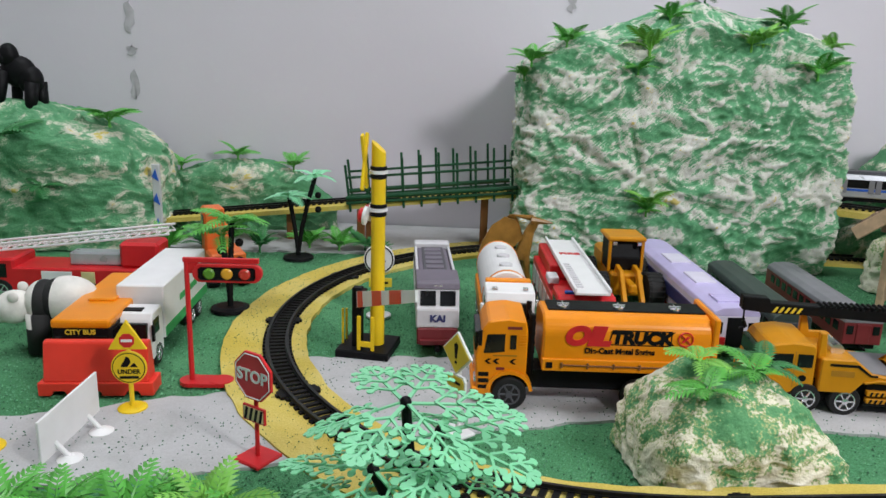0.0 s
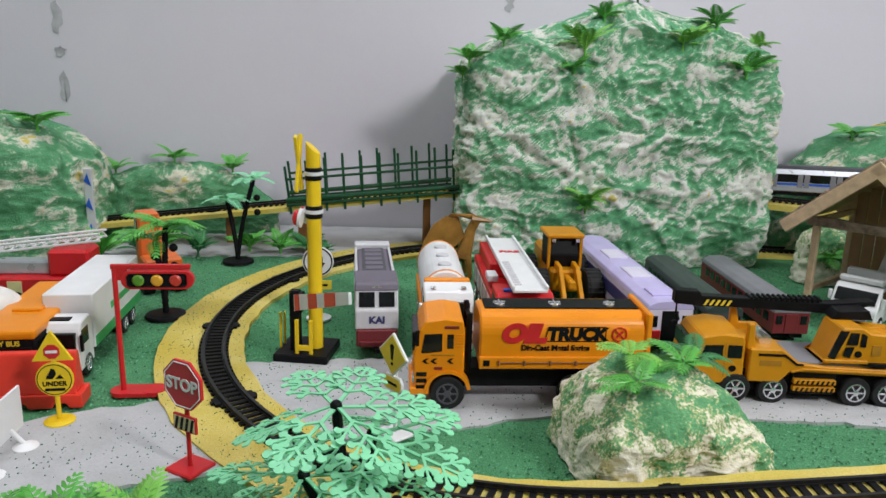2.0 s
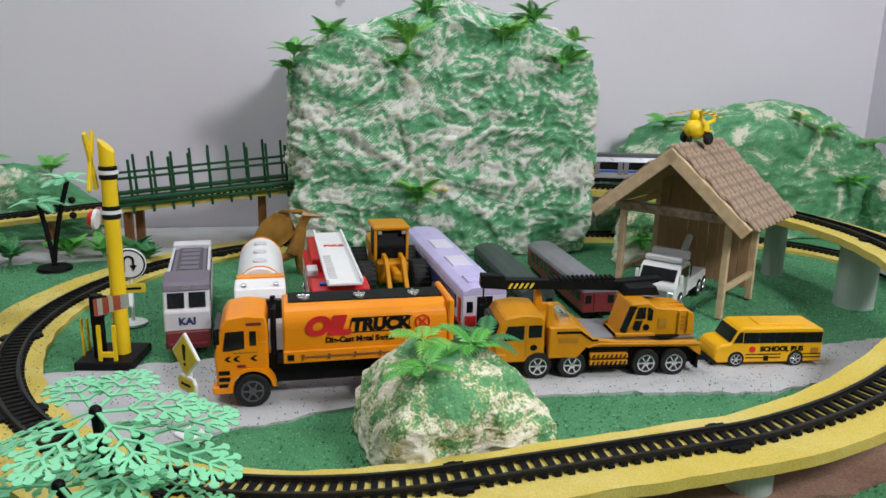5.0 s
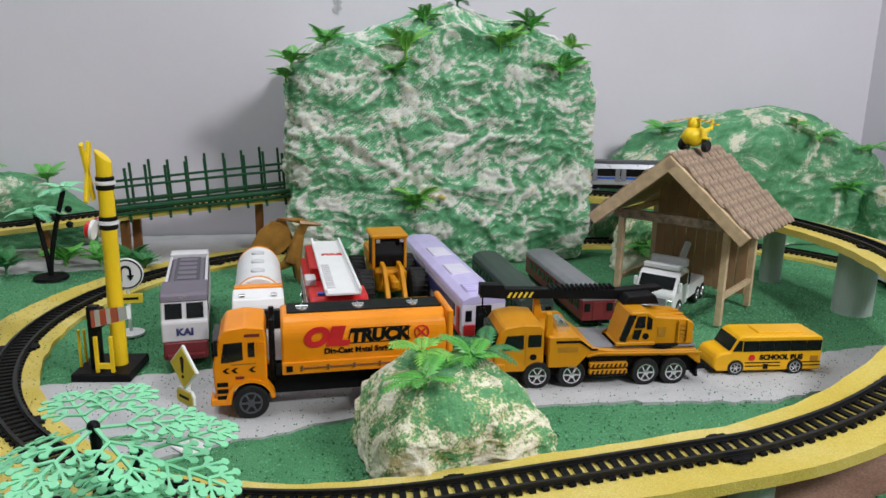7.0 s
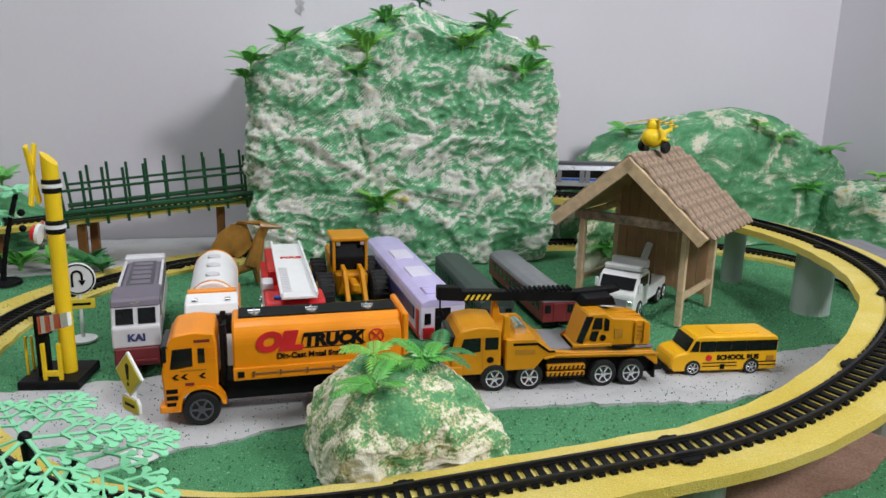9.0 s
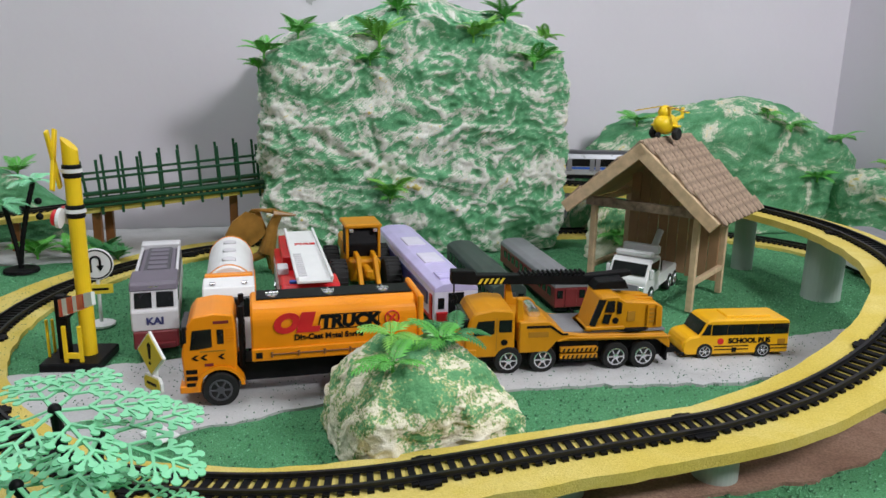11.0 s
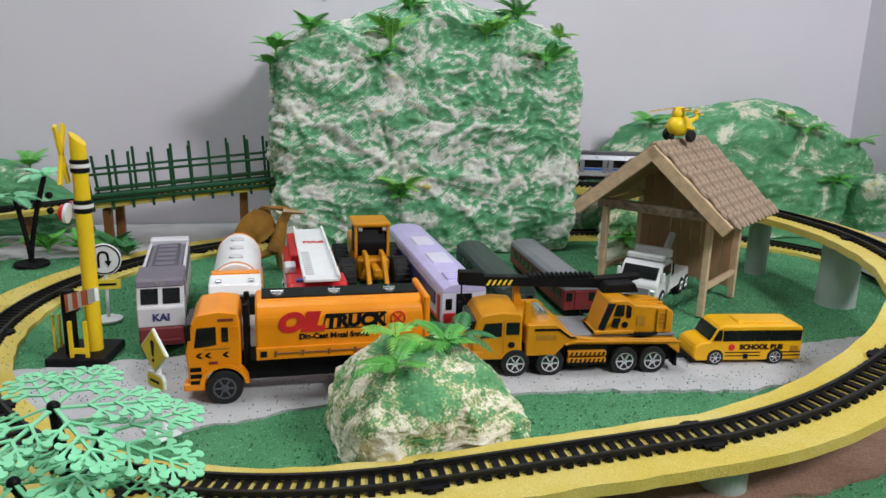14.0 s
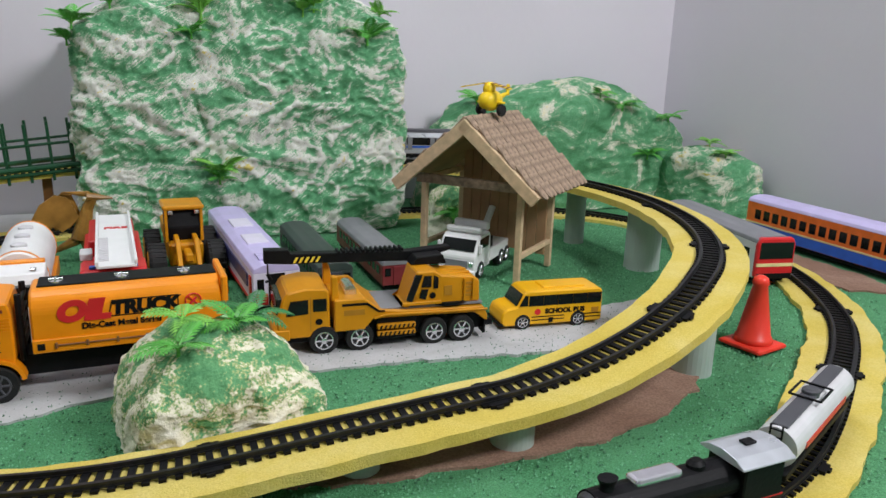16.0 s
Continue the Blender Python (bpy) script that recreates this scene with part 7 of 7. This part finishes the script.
def trunk_palm(x, y, trunks, material, length, label, seed):
    t = thing("palm_tree", label, "palm tree", pose(x, y, 0))
    part("base", lathe(B(), [(0.026, 0), (0.025, 0.004), (0.018, 0.006)], pose(0, 0, 0), 20), M_BLACK, t)
    me = frond_mesh((material.name, round(length, 3)), length, length * 0.34, 10, 0.6, material)
    for k, (dx, dy, h) in enumerate(trunks):
        bm = B()
        n = 14
        for q in range(n):
            a, b = q / n, (q + 1) / n
            rod(bm, (dx * a ** 1.4, dy * a, 0.004 + h * a), (dx * b ** 1.4, dy * b, 0.004 + h * b), 0.0042, 0.0034, n=8)
        part("trunk", bm, M_BLACK, t, "black ribbed plastic trunk")
        add_fronds(t, me, 8, h + 0.004, seed + k, dx, dy, tilt=(0, 35))
    for q in range(3):
        bm = B()
        bmesh.ops.create_uvsphere(bm, u_segments=10, v_segments=8, radius=0.0055, matrix=pose(trunks[0][0] * 0.8 + 0.012 * (-1) ** q, -0.006, trunks[0][2] * 0.82 - 0.012 * q))
        part("coconut", bm, M_BLACK, t, smooth=True)


trunk_palm(-0.32, 0.888, [(0.006, 0, 0.115), (-0.01, 0.006, 0.095)], M_LEAF, 0.052, "green plastic palm tree with black double trunk", 300)
trunk_palm(-0.294, 1.166, [(0.03, 0, 0.135), (-0.014, 0, 0.1)], M_MINT, 0.04, "mint plastic palm tree with black double trunk", 310)

# small plastered rock with plants behind the shelter
mountain("rock", 0.665, 1.12, 0.04, 0.03, skyline([(0.6, 0.085), (0.7, 0.085)]), M_ROCK, "small white-edged rock overgrown with green", 41.0, e=2.6, nu=80, nv=30, amp=0.005, s=34, squeeze=0.15)
small_palm(0.66, 1.085, 0.04, 0.04, M_LEAF, 8, 320, "green plastic palm beside the small rock", None, "rock palms")
small_palm(0.69, 1.08, 0.02, 0.036, M_LEAFD, 8, 321, "green plastic palm beside the small rock", None, "rock palms")


# mint-coloured lobed plant in the foreground
def lobed_frond():
    """A flat pinnate leaf: a broad rib whose branches end in paddle lobes."""
    bm = B()

    def lobe(p, ang, ln, w):
        d = Vector((math.cos(ang), math.sin(ang), 0))
        s = Vector((-d.y, d.x, 0))
        pts = [p - s * w * 0.3, p + d * ln * 0.5 - s * w * 0.5]
        for k in range(7):
            a = -math.pi / 2 + math.pi * k / 6
            pts.append(p + d * (ln - w + w * math.cos(a)) + s * w * math.sin(a))
        pts += [p + d * ln * 0.5 + s * w * 0.5, p + s * w * 0.3]
        prism(bm, [(q.x, q.y) for q in pts], -0.0006, 0.0006, axis="z")

    def rib(p, q, w):
        s = Vector((-(q - p).y, (q - p).x, 0)).normalized() * w
        prism(bm, [((p - s).x, (p - s).y), ((q - s * 0.6).x, (q - s * 0.6).y), ((q + s * 0.6).x, (q + s * 0.6).y), ((p + s).x, (p + s).y)], -0.0008, 0.0008, axis="z")
    L = 0.08
    rib(Vector((0, 0, 0)), Vector((L, 0, 0)), 0.002)
    for x, br in ((0.024, 0.026), (0.044, 0.024), (0.062, 0.016)):
        for s in (-1, 1):
            a = s * math.radians(52)
            o, e = Vector((x, 0, 0)), Vector((x + br * math.cos(a), br * math.sin(a), 0))
            rib(o, e, 0.0015)
            for f in (0.55,):
                for r in (-1, 1):
                    lobe(o.lerp(e, f), a + r * math.radians(48), 0.0125, 0.0042)
            lobe(e - (e - o) * 0.08, a, 0.012, 0.0044)
    for r in (-1, 0, 1):
        lobe(Vector((L * 0.97, 0, 0)), r * math.radians(50), 0.013, 0.0043)
    for v in bm.verts:
        v.co.z += -1.2 * (v.co.x ** 2) - 2.0 * v.co.y ** 2
    me = bpy.data.meshes.new("frond")
    bm.normal_update()
    bm.to_mesh(me)
    bm.free()
    me.materials.append(M_MINT)
    return me


t = thing("mint_plant", "pale mint plastic plant with lobed fronds on black stem", "plant", pose(-0.03, 0.405, 0))
part("base", lathe(B(), [(0.024, 0), (0.023, 0.005), (0.012, 0.009)], pose(0, 0, 0), 20), M_BLACK, t)
lf = lobed_frond()
rnd = random.Random(5)
TIERS = [((-0.012, 0.006, 0.106), 6, 0.76, 8), ((0.012, 0.008, 0.085), 5, 0.8, 40), ((-0.03, -0.02, 0.07), 5, 0.72, 100), ((0.03, -0.03, 0.058), 6, 0.56, 20), ((-0.05, -0.03, 0.05), 4, 0.7, 130)]
for (x, y, z), n, size, turn in TIERS:
    part("stem", rod(B(), (x * 0.2, y * 0.2, 0.005), (x, y, z), 0.0046, 0.0034, n=10), M_BLACK, t, "black plastic stem")
    bm = B()
    bmesh.ops.create_uvsphere(bm, u_segments=12, v_segments=8, radius=0.0042, matrix=Matrix.Translation((x, y, z + 0.001)))
    part("knob", bm, M_BLACK, t, smooth=True)
    for k in range(n):
        o = new("frond", lf)
        o.parent = t
        o.matrix_basis = pose(x, y, z + 0.0012 * (k % 2), 0, 0, turn + 360 * k / n + rnd.uniform(-9, 9)) @ pose(0.002, 0, 0, rnd.uniform(-10, 10), -rnd.uniform(-14, 6), 0) @ Matrix.Diagonal((size, size, size, 1))


# ---- loose grains on roads and beds ----
def grains(name, n, place, size, material, label, seed):
    rnd = random.Random(seed)
    vs, fs = [], []
    for k in range(n):
        x, y, z = place(rnd)
        s = size * rnd.uniform(0.5, 1.3)
        a = rnd.uniform(0, 6.28)
        b = len(vs)
        for q in range(3):
            vs.append((x + s * math.cos(a + 2.1 * q), y + s * math.sin(a + 2.1 * q), z))
        vs.append((x + s * 0.2, y, z + s * 1.1))
        fs += [(b, b + 1, b + 3), (b + 1, b + 2, b + 3), (b + 2, b, b + 3)]
    me = bpy.data.meshes.new(name)
    me.from_pydata(vs, [], fs)
    me.materials.append(material)
    tagged(new(name, me), label, "grains", kind="stuff")


def on_road(r):
    while True:
        x, y = r.uniform(-0.16, 0.86), r.uniform(0.57, 0.74)
        if r.random() < 0.35 + 0.65 * abs((y - 0.655) / 0.085) ** 2:
            return x, y, 0.0012


def on_front_road(r):
    return r.uniform(-0.6, -0.14), 0.53 + r.gauss(0, 0.05), 0.0014


def on_bed(r):
    a = math.radians(r.uniform(112, 235))
    rr = R + (r.uniform(-0.03, 0.06))
    return LC + rr * math.cos(a), YC + rr * math.sin(a), 0.004


def on_sand(r):
    return r.uniform(-0.6, 1.1), r.uniform(0.28, 1.2), -0.0012


M_GRAIN = mat("loose_green_grain", (0.05, 0.16, 0.08), 0.8, vary=0.4, scale=200)
M_GRAINL = mat("pale_green_grain", (0.16, 0.42, 0.23), 0.8, vary=0.4, scale=200)
grains("loose_grains", 2600, on_road, 0.0009, M_GRAIN, "loose green sand grains scattered on the road", 1)
grains("loose_grains", 700, on_front_road, 0.0009, M_GRAIN, "loose green sand grains scattered on the road", 2)
grains("loose_grains", 1600, on_bed, 0.0008, M_GRAIN, "dark sand grains scattered on the yellow bed", 3)
grains("sand_grains", 45000, on_sand, 0.0013, M_GRAINL, "coarse green sand grains covering the board", 4)
grains("sand_grains", 12000, on_sand, 0.0013, M_GRAIN, "coarse green sand grains covering the board", 5)
